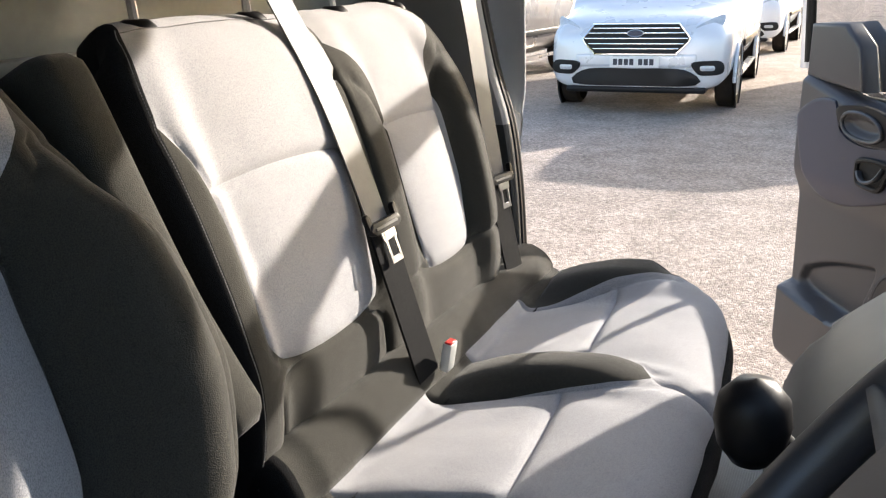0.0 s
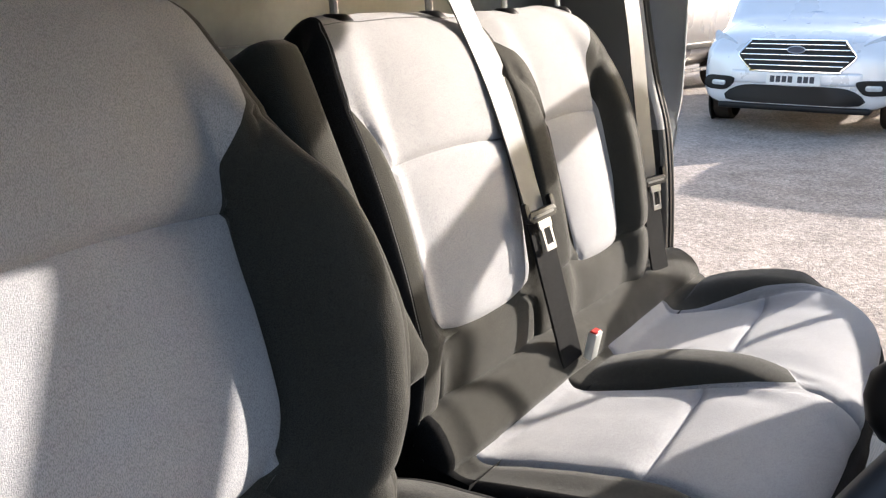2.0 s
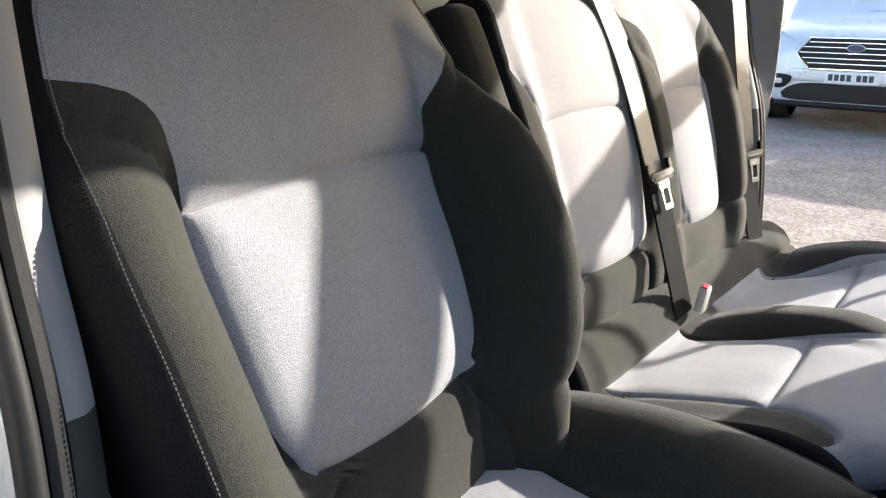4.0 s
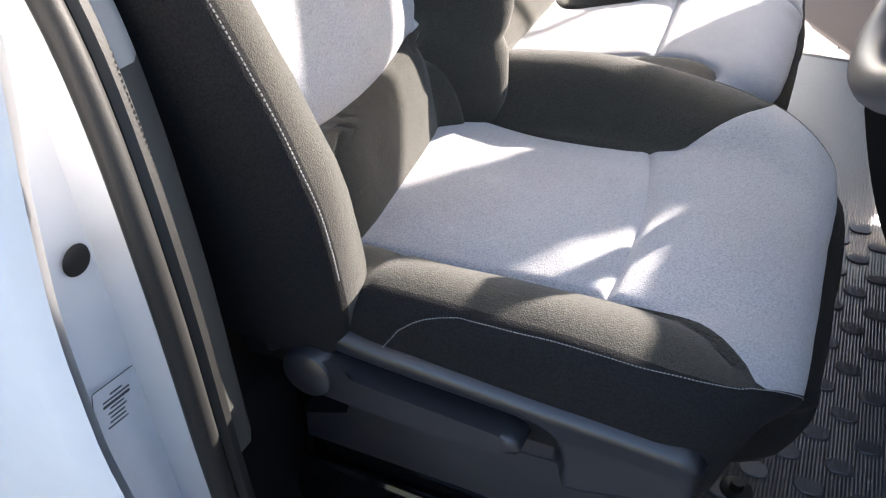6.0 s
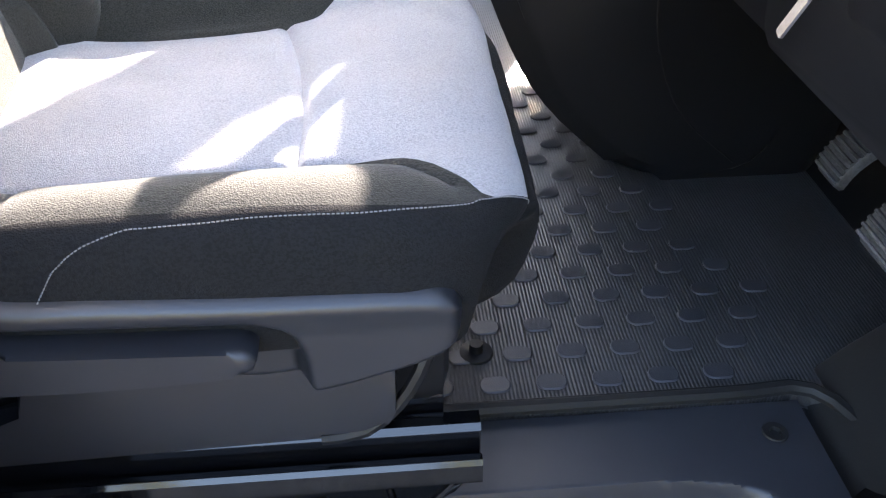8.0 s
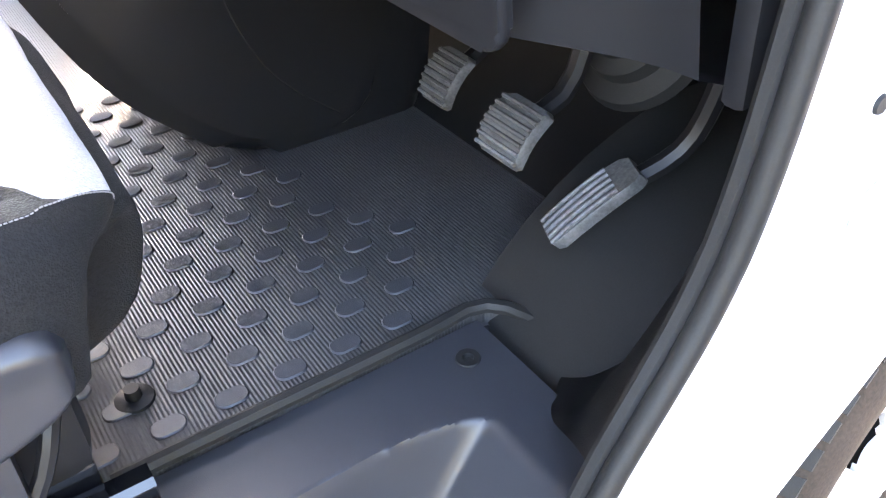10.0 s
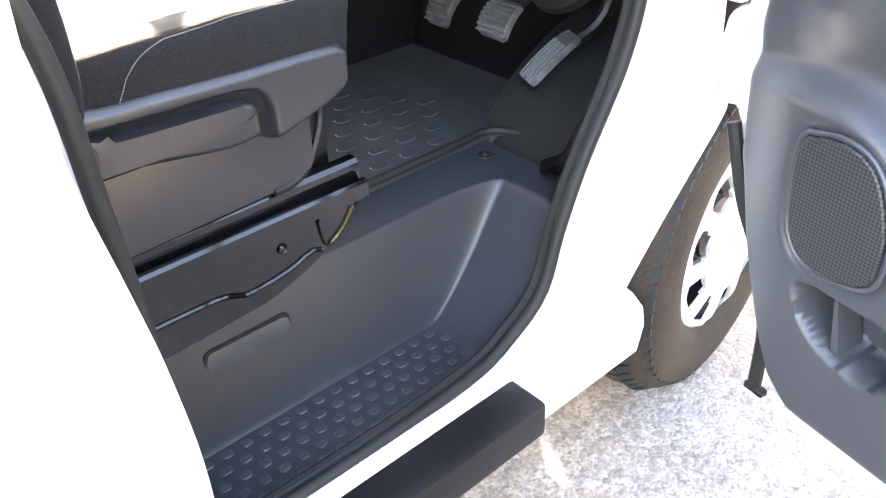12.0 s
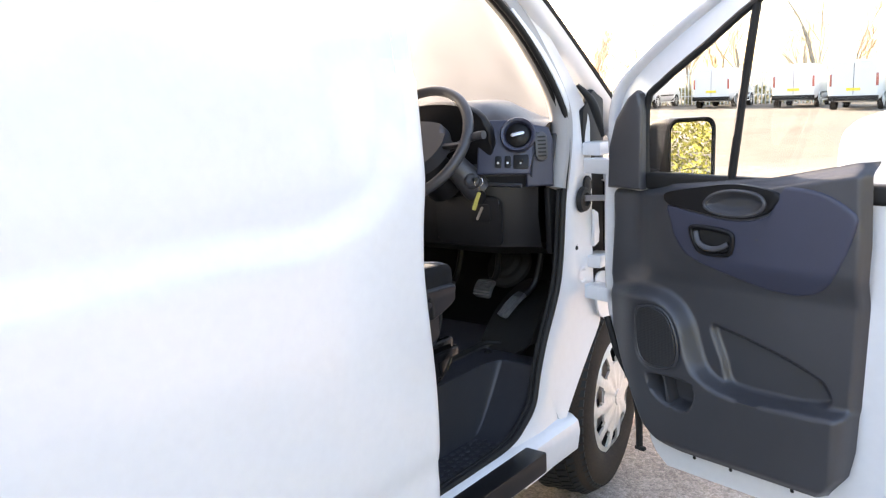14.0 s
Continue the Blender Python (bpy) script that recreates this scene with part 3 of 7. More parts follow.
        for k in range(nb):
            for j in range(len(self.cells)):
                if (j, k) in done or self.cells[j][k] is None:
                    continue
                group, todo = [], [(j, k)]
                while todo:
                    c = todo.pop()
                    if c in done or not (0 <= c[0] < len(self.cells) and 0 <= c[1] < nb) or self.cells[c[0]][c[1]] != self.cells[j][k]:
                        continue
                    done.add(c)
                    group.append(c)
                    todo += [(c[0] + 1, c[1]), (c[0] - 1, c[1]), (c[0], c[1] + 1), (c[0], c[1] - 1)]
                bm = B()
                for jj, kk in group:
                    loft(bm, [grid[r][kk] for r in range(starts[jj], starts[jj + 1] + 1)])
                bmesh.ops.remove_doubles(bm, verts=bm.verts, dist=2e-5)
                bmesh.ops.dissolve_degenerate(bm, dist=1e-5, edges=bm.edges)
                nm, mt = self.cells[j][k]
                part(nm, bm, M[mt], parent, angle=75)
        feet = []
        for side, wm, wn in zip((-1, 1), walls, wall_names):
            ends = []
            for j, f in rows:
                e = self.edges(self.cut_at(j, 0.0) + (self.cut_at(j + 1, 0.0) - self.cut_at(j, 0.0)) * f)
                y = e[0] if side < 0 else e[-1]
                ends.append((self.cut_at(j, y) + (self.cut_at(j + 1, y) - self.cut_at(j, y)) * f, y))
            rings = [[self.wall(k, side, w, deep, y) for w in (0, 0.06, 0.12, 0.18, 0.24, 0.3, 0.4, 0.55, 0.7, 0.85, 1.0)] for k, y in ends]
            part(wn, loft(B(), rings), M[wm], parent, angle=75)
            feet.append([r[-1] for r in rings])
        part("rear_cover", loft(B(), [[a, a.lerp(b, 0.08), a.lerp(b, 0.5), a.lerp(b, 0.92), b] for a, b in zip(*feet)]), M[rear], parent)

    def stitched(self, parent, places, name="stitching", count=240, r=0.0007):
        bm = B()
        run = smooth_path(places, count)
        for i in range(0, count - 2, 2):
            tube(bm, [run[i], run[i].lerp(run[i + 1], 1.25)], r, 4)
        return part(name, bm, M["stitch"], parent)


def ridge(u, wide, flat=0.3):
    """A side bolster's rise by the distance from the pad's edge: full at the edge, gone at its width."""
    return ease((wide - u) / (wide * (1 - flat)))


def crest(u, wide, start=0.27):
    """A stuffed roll beside a panel: high at the pad's edge, higher a little inside it, falling into the seam."""
    return math.sin(math.pi * (start + (1 - start) * u / wide)) if u < wide else 0.0


# driver's seat
seat = thing("driver_seat", (-0.87, -0.53, 0.575), "grey and charcoal cloth driver's seat on gloss black steel runners", "car seat")
D_L = curve((0.86, 0.95, 1.05, 1.15, 1.25, 1.32, 1.37, 1.40, 1.43), (-0.792, -0.808, -0.822, -0.826, -0.820, -0.806, -0.790, -0.765, -0.735))
D_R = curve((0.86, 0.95, 1.0, 1.08, 1.16, 1.25, 1.32, 1.37, 1.40, 1.43), (-0.375, -0.345, -0.308, -0.276, -0.274, -0.300, -0.328, -0.348, -0.372, -0.41))
d_bol = curve((0.87, 0.94, 1.0, 1.1, 1.2, 1.26, 1.31, 1.36), (0.045, 0.060, 0.072, 0.080, 0.070, 0.044, 0.018, 0.0))
d_wide = curve((0.86, 1.0, 1.2, 1.30), (0.10, 0.100, 0.098, 0.09))
f_wide = curve((0.86, 1.0, 1.1, 1.2, 1.30), (0.09, 0.105, 0.108, 0.080, 0.06))
back_pad = Pad([(-1.045, 0.86), (-1.052, 0.92), (-1.075, 1.0), (-1.125, 1.1), (-1.178, 1.2), (-1.212, 1.3), (-1.232, 1.36), (-1.258, 1.395), (-1.30, 1.405), (-1.34, 1.385)], True, D_L, D_R,
               [curve((0.86, 0.95, 0.975, 0.985, 0.992, 1.003, 1.02, 1.04, 1.12, 1.18, 1.215, 1.238, 1.256, 1.270, 1.282), (-0.70, -0.695, -0.670, -0.645, -0.675, -0.700, -0.715, -0.720, -0.722, -0.722, -0.726, -0.735, -0.752, -0.778, -0.83)),
                curve((0.86, 0.95, 0.975, 0.988, 1.000, 1.015, 1.035, 1.07, 1.12, 1.19, 1.225, 1.255, 1.28, 1.30, 1.32), (-0.43, -0.435, -0.445, -0.462, -0.432, -0.412, -0.398, -0.390, -0.380, -0.371, -0.358, -0.340, -0.326, -0.318, -0.30))],
               [0.862, lambda y: 0.985 + 0.014 * min(1.0, abs((y + 0.56) / 0.15)) ** 2, lambda y: 1.207 + 0.008 * (1 - ((y + 0.55) / 0.18) ** 2), 1.46],
               [[("bolster", "dark"), ("lumbar_panel", "dark"), ("inner_bolster", "dark")], [("bolster", "dark"), ("centre_panel", "light"), ("inner_bolster", "dark")], [("bolster", "dark"), ("upper_panel", "light"), ("inner_bolster", "dark")]],
               lambda k, y: 0.008 * (1 - ((y + 0.56) / 0.27) ** 2) + 1.05 * d_bol(k) * crest(y - D_L(k), d_wide(k), 0.44) + 1.30 * d_bol(k) * crest(D_R(k) - y, f_wide(k), 0.30),
               roll=0.016, puff=0.013, plan=lambda k, y: -0.13 * max(0.0, y + 0.70), creases=((0.955, -0.44, -0.30),))
back_pad.build(seat, deep=0.125, walls=("black_cloth", "dark"), rear="dark")
back_pad.stitched(seat, [back_pad.wall(k, -1, 0.05, 0.125) + Vector((0.0015, -0.0008, 0)) for k in np.linspace(0.93, 1.39, 60)], count=300, r=0.0006)
back_pad.stitched(seat, [back_pad.wall(k, -1, 0.97, 0.125) + Vector((0, -0.002, 0)) for k in np.linspace(0.90, 1.34, 40)], name="rear_stitching", count=220, r=0.0006)
c_left = curve((-1.1, -0.76, -0.72, -0.69, -0.66, -0.638, -0.615, -0.58, -0.5), (-0.776, -0.776, -0.770, -0.758, -0.737, -0.712, -0.690, -0.682, -0.69))
c_right = curve((-1.1, -0.78, -0.735, -0.69, -0.655, -0.632, -0.60, -0.5), (-0.288, -0.284, -0.288, -0.318, -0.362, -0.41, -0.44, -0.44))
c_bol = curve((-1.1, -1.0, -0.9, -0.8, -0.74, -0.69, -0.65, -0.62), (0.036, 0.036, 0.032, 0.027, 0.019, 0.009, 0.002, 0.0))
c_far = curve((-1.1, -1.02, -0.92, -0.82, -0.74, -0.66), (0.030, 0.048, 0.054, 0.042, 0.020, 0.004))
seat_pad = Pad([(-1.10, 0.880), (-1.0, 0.884), (-0.9, 0.889), (-0.80, 0.896), (-0.72, 0.902), (-0.675, 0.900), (-0.654, 0.892), (-0.640, 0.874), (-0.635, 0.85), (-0.640, 0.817), (-0.656, 0.786), (-0.70, 0.766)], False,
               c_left, c_right,
               [curve((-1.1, -0.95, -0.84, -0.80, -0.775, -0.75, -0.73, -0.71, -0.69, -0.67), (-0.692, -0.690, -0.687, -0.689, -0.693, -0.701, -0.712, -0.728, -0.750, -0.785)),
                curve((-1.1, -1.0, -0.92, -0.845, -0.80, -0.765, -0.735, -0.715), (-0.385, -0.415, -0.428, -0.424, -0.405, -0.365, -0.315, -0.26))],
               [-1.10, lambda y: -0.816 - 0.09 * (y + 0.556) + 0.010 * (1 - ((y + 0.56) / 0.13) ** 2) if abs(y + 0.556) < 0.16 else (-0.805 if y < -0.6 else -0.836), -0.640, -0.47],
               [[("side_bolster", "dark"), ("cushion_panel", "light"), ("inner_bolster", "dark")], [("side_bolster", "dark"), ("front_panel", "light"), ("inner_bolster", "dark")], [("front_skirt", "black_cloth")] * 3],
               lambda k, y: 0.006 * (1 - ((y + 0.55) / 0.2) ** 2) + 1.05 * c_bol(k) * crest(y - c_left(k), 0.086, 0.40) + 1.1 * c_far(k) * crest(c_right(k) - y, 0.125, 0.30),
               roll=0.014, puff=0.006, creases=((-0.985, -0.80, -0.70),),
               folds=lambda k, y: 0.0016 * math.sin((k * 1.0 + y * 0.35) * 80 + 5 * noise.noise(Vector((k * 5, y * 5, 1)))) * ease((-0.80 - k) / 0.05) * ease((k + 1.06) / 0.04) * ease((y + 0.68) / 0.05) * ease((-0.43 - y) / 0.05) * max(0.0, 0.3 + noise.noise(Vector((k * 8, y * 8, 3)))))
seat_pad.build(seat, deep=0.105, walls=("black_cloth", "black_cloth"), rear="black_cloth")
seat_pad.stitched(seat, [seat_pad.wall(k, -1, w, 0.105) + Vector((0, -0.0012, 0.0006)) for k, w in zip(np.linspace(-0.955, -0.641, 60), np.interp(np.linspace(0, 1, 60), (0, 0.05, 0.12, 0.2, 1.0), (0.55, 0.38, 0.24, 0.14, 0.05)))], count=260, r=0.0005)
# folded-up armrest beside the back
rest = B()
ring_ = []
for k, p in enumerate(smooth_path([(-1.292, 0, 1.372), (-1.286, 0, 1.366), (-1.262, 0, 1.325), (-1.215, 0, 1.225), (-1.165, 0, 1.125), (-1.115, 0, 1.045), (-1.085, 0, 1.005), (-1.078, 0, 0.998)], 40)):
    f = k / 39
    s = min(1.0, math.sqrt(max(0.0, 1 - (1 - min(1, f / 0.07)) ** 2)) + 0.02, math.sqrt(max(0.0, 1 - (1 - min(1, (1 - f) / 0.10)) ** 2)) + 0.02)
    ring_.append([Vector((p.x - 0.035 + 0.045 * s * b, -0.232 + 0.032 * s * a, p.z - 0.012 + 0.02 * s * b)) for a, b in [(math.copysign(abs(math.cos(w)) ** 0.55, math.cos(w)), math.copysign(abs(math.sin(w)) ** 0.55, math.sin(w))) for w in np.linspace(0, 2 * math.pi, 28, endpoint=False)]])
part("armrest", loft(rest, ring_, closed=True, caps=True), M["dark"], seat, "charcoal cloth armrest folded up", angle=75)
XZ = lambda y: Matrix.Translation((0, y, 0)) @ Matrix(((1, 0, 0, 0), (0, 0, 1, 0), (0, 1, 0, 0), (0, 0, 0, 1)))


def curve2(pts, n):
    return [(p.x, p.y) for p in smooth_path([(a, b, 0) for a, b in pts], n, closed=True)]


# moulded side cover with a hollow for the height lever
sc_top = curve((-1.075, -1.062, -1.039, -1.012, -1.0, -0.988, -0.96, -0.927, -0.831, -0.76, -0.715, -0.702, -0.695), (0.858, 0.871, 0.878, 0.887, 0.889, 0.886, 0.883, 0.882, 0.877, 0.875, 0.872, 0.866, 0.852))
sc_low = curve((-1.075, -1.05, -1.014, -0.96, -0.895, -0.834, -0.80, -0.744, -0.712, -0.700, -0.695), (0.832, 0.822, 0.814, 0.800, 0.788, 0.780, 0.784, 0.799, 0.812, 0.824, 0.840))
DIP = [(-1.072, 0.80), (-1.058, 0.835), (-1.043, 0.856), (-1.019, 0.866), (-0.998, 0.861), (-0.93, 0.857), (-0.86, 0.854), (-0.828, 0.851), (-0.811, 0.843), (-0.803, 0.826), (-0.802, 0.804), (-0.805, 0.77), (-0.86, 0.755), (-1.0, 0.755), (-1.08, 0.77)]
_x = np.repeat(np.linspace(-1.075, -0.695, 130)[None, :], 60, 0)
_f = np.repeat(np.linspace(0, 1, 60)[:, None], 130, 1)
_lo, _hi = np.vectorize(sc_low)(_x), np.vectorize(sc_top)(_x)
_z = _lo + (_hi - _lo) * _f
_rim = np.minimum(np.minimum(_z - _lo, _hi - _z), np.minimum(_x + 1.075, -0.695 - _x))
_y = -0.778 - 0.024 * (1 - eas(away(DIP, True, _x, _z) / 0.016 + 0.45)) - 0.004 * eas((_z - 0.84) / 0.03) + 0.020 * (1 - np.sqrt(np.clip(1 - (1 - np.clip(_rim / 0.012, 0, 1)) ** 2, 0, 1)))
bm = B()
grid_ = [[(float(a_), float(b_), float(c_)) for a_, b_, c_ in zip(r1, r2, r3)] for r1, r2, r3 in zip(_x, _y, _z)]
loft(bm, grid_)
edge_ = grid_[0] + [r[-1] for r in grid_[1:]] + grid_[-1][::-1][1:] + [r[0] for r in grid_[::-1][1:-1]]
loft(bm, [edge_, [(a_, -0.755, c_) for a_, b_, c_ in edge_]], closed=True)
side_cover = part("side_cover", bm, M["seat_plastic"], seat, angle=60)
lever = part("height_lever", slab(B(), curve2([(-1.040, 0.846), (-1.030, 0.862), (-1.012, 0.867), (-0.992, 0.862), (-0.975, 0.855), (-0.93, 0.852), (-0.86, 0.849), (-0.836, 0.847), (-0.827, 0.840), (-0.833, 0.830), (-0.87, 0.826), (-0.93, 0.824), (-0.99, 0.825), (-1.02, 0.826), (-1.036, 0.833)], 64), 0.030, XZ(-0.820), 0.007, 4), M["seat_plastic"], seat)
part("hub", lathe(B(), [(0.0, 0.0), (0.016, -0.0005), (0.022, 0.003), (0.0245, 0.010), (0.025, 0.03)], Matrix.Translation((-1.013, -0.826, 0.846)) @ Matrix.Rotation(radians(-90), 4, "X"), 36), M["seat_plastic"], lever)
for z0, z1 in ((0.870, 0.858), (0.822, 0.806)):
    part("joint", tube(B(), [(-0.925, -0.7795 if z0 < 0.84 else -0.8035, z0), (-0.928, -0.7795 if z0 < 0.84 else -0.800, (z0 + z1) / 2), (-0.926, -0.779 if z0 < 0.84 else -0.792, z1)], 0.0012, 5), M["rubber"], side_cover)
part("lower_panel", slab(B(), [(-1.058, 0.703), (-0.772, 0.712), (-0.748, 0.722), (-0.742, 0.735), (-0.740, 0.80), (-1.0, 0.80), (-1.005, 0.752), (-1.058, 0.742)], 0.02, XZ(-0.774), 0.005), M["seat_plastic"], seat)
part("seat_pan", box(B(), -1.05, -0.70, -0.75, -0.31, 0.715, 0.83, 0.02), M["black"], seat)
for y0 in (-0.785, -0.36):
    # folded channel, two lips and a deep groove between them
    prof = [(0.0, 0.662), (0.0, 0.682), (0.003, 0.686), (0.009, 0.686), (0.012, 0.682), (0.012, 0.670), (0.017, 0.670), (0.017, 0.703), (0.021, 0.708), (0.034, 0.708), (0.038, 0.703), (0.038, 0.662)]
    part("runner", loft(B(), [[(x, y0 + a, b) for a, b in prof] for x in (-1.06, -0.684, -0.678)], closed=True, caps=True), M["gloss_black"], seat, angle=25)
    part("upper_rail", box(B(), -1.05, -0.705, y0 + 0.040, y0 + 0.062, 0.69, 0.722, 0.003), M["gloss_black"], seat)
    bm = B()
    slab(bm, curve2([(-1.05, 0.575), (-0.86, 0.574), (-0.80, 0.585), (-0.755, 0.603), (-0.715, 0.625), (-0.692, 0.652), (-0.690, 0.666), (-0.80, 0.668), (-1.05, 0.668)], 50), 0.02, XZ(y0 + 0.008), 0.004)
    pl = part("base_plate", bm, M["gloss_black"], seat)
    part("pressed_rib", tube(B(), smooth_path([(-1.04, y0 + 0.008, 0.612), (-0.90, y0 + 0.007, 0.612), (-0.86, y0 + 0.007, 0.600), (-0.80, y0 + 0.007, 0.606), (-0.768, y0 + 0.007, 0.617), (-0.752, y0 + 0.007, 0.612)], 24), 0.003, 6), M["gloss_black"], pl)
    part("pressed_rib", tube(B(), smooth_path([(-0.752, y0 + 0.007, 0.655), (-0.748, y0 + 0.007, 0.63), (-0.742, y0 + 0.007, 0.617), (-0.72, y0 + 0.007, 0.630), (-0.700, y0 + 0.007, 0.655)], 24), 0.003, 6), M["gloss_black"], pl)
    part("bolt_hole", lathe(B(), [(0.0, 0.001), (0.003, 0.001), (0.004, 0.002), (0.006, 0.0015), (0.007, 0.0)], Matrix.Translation((-0.805, y0 + 0.006, 0.638)) @ Matrix.Rotation(radians(90), 4, "X"), 14), M["gloss_black"], pl)
part("adjust_bar", tube(B(), smooth_path([(-0.80, -0.772, 0.712), (-0.765, -0.770, 0.716), (-0.735, -0.765, 0.745), (-0.715, -0.755, 0.785), (-0.70, -0.70, 0.80), (-0.70, -0.45, 0.80), (-0.72, -0.38, 0.78), (-0.76, -0.36, 0.71)], 36), 0.0058, 8), M["black"], seat)
tag_p = back_pad.wall(1.347, -1, 0.34, 0.125)
tag_m = Matrix.Translation(tag_p + Vector((0, -0.0022, 0))) @ Matrix.Rotation(radians(90), 4, "X") @ Matrix.Rotation(radians(12), 4, "Z")
tag = part("side_tag", slab(B(), rounded(-0.011, 0.011, -0.038, 0.038, 0.003, 2), 0.0015, tag_m), M["black"], seat, "black woven tag with white lettering")


def lettering(name, words, size, m, mat_, parent):
    cu = bpy.data.curves.new(name, "FONT")
    cu.body, cu.size, cu.align_x, cu.align_y, cu.extrude = words, size, "CENTER", "CENTER", 0.0002
    tmp = bpy.data.objects.new(name, cu)
    scene.collection.objects.link(tmp)
    me = bpy.data.meshes.new_from_object(tmp.evaluated_get(bpy.context.evaluated_depsgraph_get()))
    bpy.data.objects.remove(tmp)
    me.transform(m)
    bm = B()
    bm.from_mesh(me)
    return part(name, bm, mat_, parent, smooth=False)


lettering("lettering", "AIRBAG", 0.0145, tag_m @ Matrix.Translation((0, 0, 0.0020)) @ Matrix.Rotation(radians(-90), 4, "Z"), M["label"], tag)

# passenger bench
bench = thing("passenger_bench", (-0.98, 0.31, 0.575), "grey and charcoal cloth two-person passenger bench", "car seat")
BS = [(-1.235, 0.80), (-1.206, 0.865), (-1.204, 0.92), (-1.211, 0.965), (-1.238, 1.1), (-1.264, 1.2), (-1.293, 1.28), (-1.320, 1.34), (-1.346, 1.366), (-1.392, 1.374), (-1.43, 1.352)]
N_L = curve((0.80, 0.88, 0.96, 1.05, 1.16, 1.266, 1.31, 1.36, 1.39, 1.42), (-0.108, -0.104, -0.100, -0.106, -0.118, -0.124, -0.120, -0.104, -0.080, -0.066))
N_R = curve((0.80, 1.2, 1.35, 1.40), (0.268, 0.262, 0.250, 0.235))
F_L = curve((0.80, 1.2, 1.35, 1.40), (0.272, 0.266, 0.256, 0.275))
F_R = curve((0.80, 0.95, 1.2, 1.28, 1.33, 1.37), (0.612, 0.612, 0.604, 0.592, 0.572, 0.545))
b_bol = curve((0.85, 0.93, 1.0, 1.12, 1.22, 1.30, 1.37), (0.018, 0.030, 0.040, 0.042, 0.036, 0.022, 0.006))
b_low = lambda y0, half: (lambda y: 0.958 + 0.014 * min(1.0, abs((y - y0) / half)) ** 3)
near_back = Pad(BS, True, N_L, N_R,
                [curve((0.80, 0.93, 0.95, 0.957, 0.966, 0.98, 1.0, 1.05, 1.125, 1.19, 1.23, 1.255, 1.272, 1.285), (-0.06, -0.055, -0.035, -0.010, -0.035, -0.055, -0.064, -0.068, -0.073, -0.083, -0.095, -0.108, -0.118, -0.14)),
                 curve((0.80, 0.93, 0.95, 0.957, 0.966, 0.98, 1.0, 1.1, 1.2, 1.25, 1.28, 1.30), (0.215, 0.210, 0.195, 0.178, 0.198, 0.208, 0.213, 0.212, 0.206, 0.212, 0.235, 0.28))],
                [0.80, b_low(0.085, 0.12), lambda y: 1.196 + 0.008 * (1 - ((y - 0.07) / 0.14) ** 2), 1.47],
                [[("bolster", "dark"), ("lumbar_panel", "dark"), ("inner_bolster", "dark")], [("bolster", "dark"), ("centre_panel", "light"), ("inner_bolster", "dark")], [("bolster", "dark"), ("upper_panel", "light"), ("inner_bolster", "dark")]],
                lambda k, y: 0.010 * (1 - ((y - 0.07) / 0.17) ** 2) + 0.6 * b_bol(k) * ridge(y - N_L(k), 0.075) + 0.35 * b_bol(k) * ridge(N_R(k) - y, 0.08), roll=0.016, puff=0.006)
near_back.build(bench, deep=0.13, walls=("black_cloth", "dark"), step=0.010)
near_back.stitched(bench, [near_back.wall(k, -1, 0.04, 0.13) + Vector((0.0012, -0.001, 0)) for k in np.linspace(0.86, 1.385, 60)], count=300)
near_back.stitched(bench, [near_back.at(1.375, y, 0.001) for y in np.linspace(-0.09, 0.22, 30)], name="top_stitching", count=150)
far_back = Pad(BS, True, F_L, F_R,
               [curve((0.86, 0.962, 0.972, 0.99, 1.02, 1.1, 1.2, 1.24, 1.265, 1.285, 1.30), (0.42, 0.400, 0.376, 0.362, 0.352, 0.342, 0.334, 0.320, 0.300, 0.278, 0.25)),
                curve((0.86, 0.962, 0.972, 0.985, 1.01, 1.1, 1.2, 1.24, 1.28, 1.31, 1.33), (0.48, 0.505, 0.525, 0.538, 0.541, 0.532, 0.520, 0.525, 0.552, 0.590, 0.66))],
               [0.80, b_low(0.45, 0.10), lambda y: 1.205 + 0.005 * (1 - ((y - 0.43) / 0.10) ** 2), 1.47],
               [[("lumbar_panel", "dark")] * 3, [("bolster", "dark"), ("centre_panel", "light"), ("outer_bolster", "dark")], [("bolster", "dark"), ("upper_panel", "light"), ("outer_bolster", "dark")]],
               lambda k, y: 0.010 * (1 - ((y - 0.44) / 0.15) ** 2) + 0.6 * b_bol(k) * ridge(y - F_L(k), 0.085) + 0.9 * b_bol(k) * ridge(F_R(k) - y, 0.08), roll=0.016, puff=0.006)
far_back.build(bench, deep=0.13, walls=("dark", "black_cloth"), step=0.010)
# one cushion under both places, with a dark tongue between them
CS = [(-1.232, 0.815), (-1.222, 0.852), (-1.195, 0.872), (-1.165, 0.862), (-1.142, 0.828), (-1.124, 0.800), (-1.05, 0.813), (-0.95, 0.834), (-0.87, 0.846), (-0.80, 0.847), (-0.755, 0.832), (-0.730, 0.80), (-0.728, 0.75), (-0.75, 0.68)]
q_bol = curve((-1.2, -1.1, -1.0, -0.9, -0.8), (0.006, 0.030, 0.040, 0.030, 0.004))
q_tongue = curve((-1.16, -1.10, -1.0, -0.9, -0.84, -0.815), (0.0, 0.016, 0.030, 0.028, 0.016, 0.004))
q_plan = curve((-0.10, -0.06, 0.0, 0.12, 0.38, 0.56, 0.64, 0.72, 0.775, 0.80), (-0.045, -0.008, 0.010, 0.014, 0.004, -0.010, -0.018, -0.040, -0.075, -0.10))
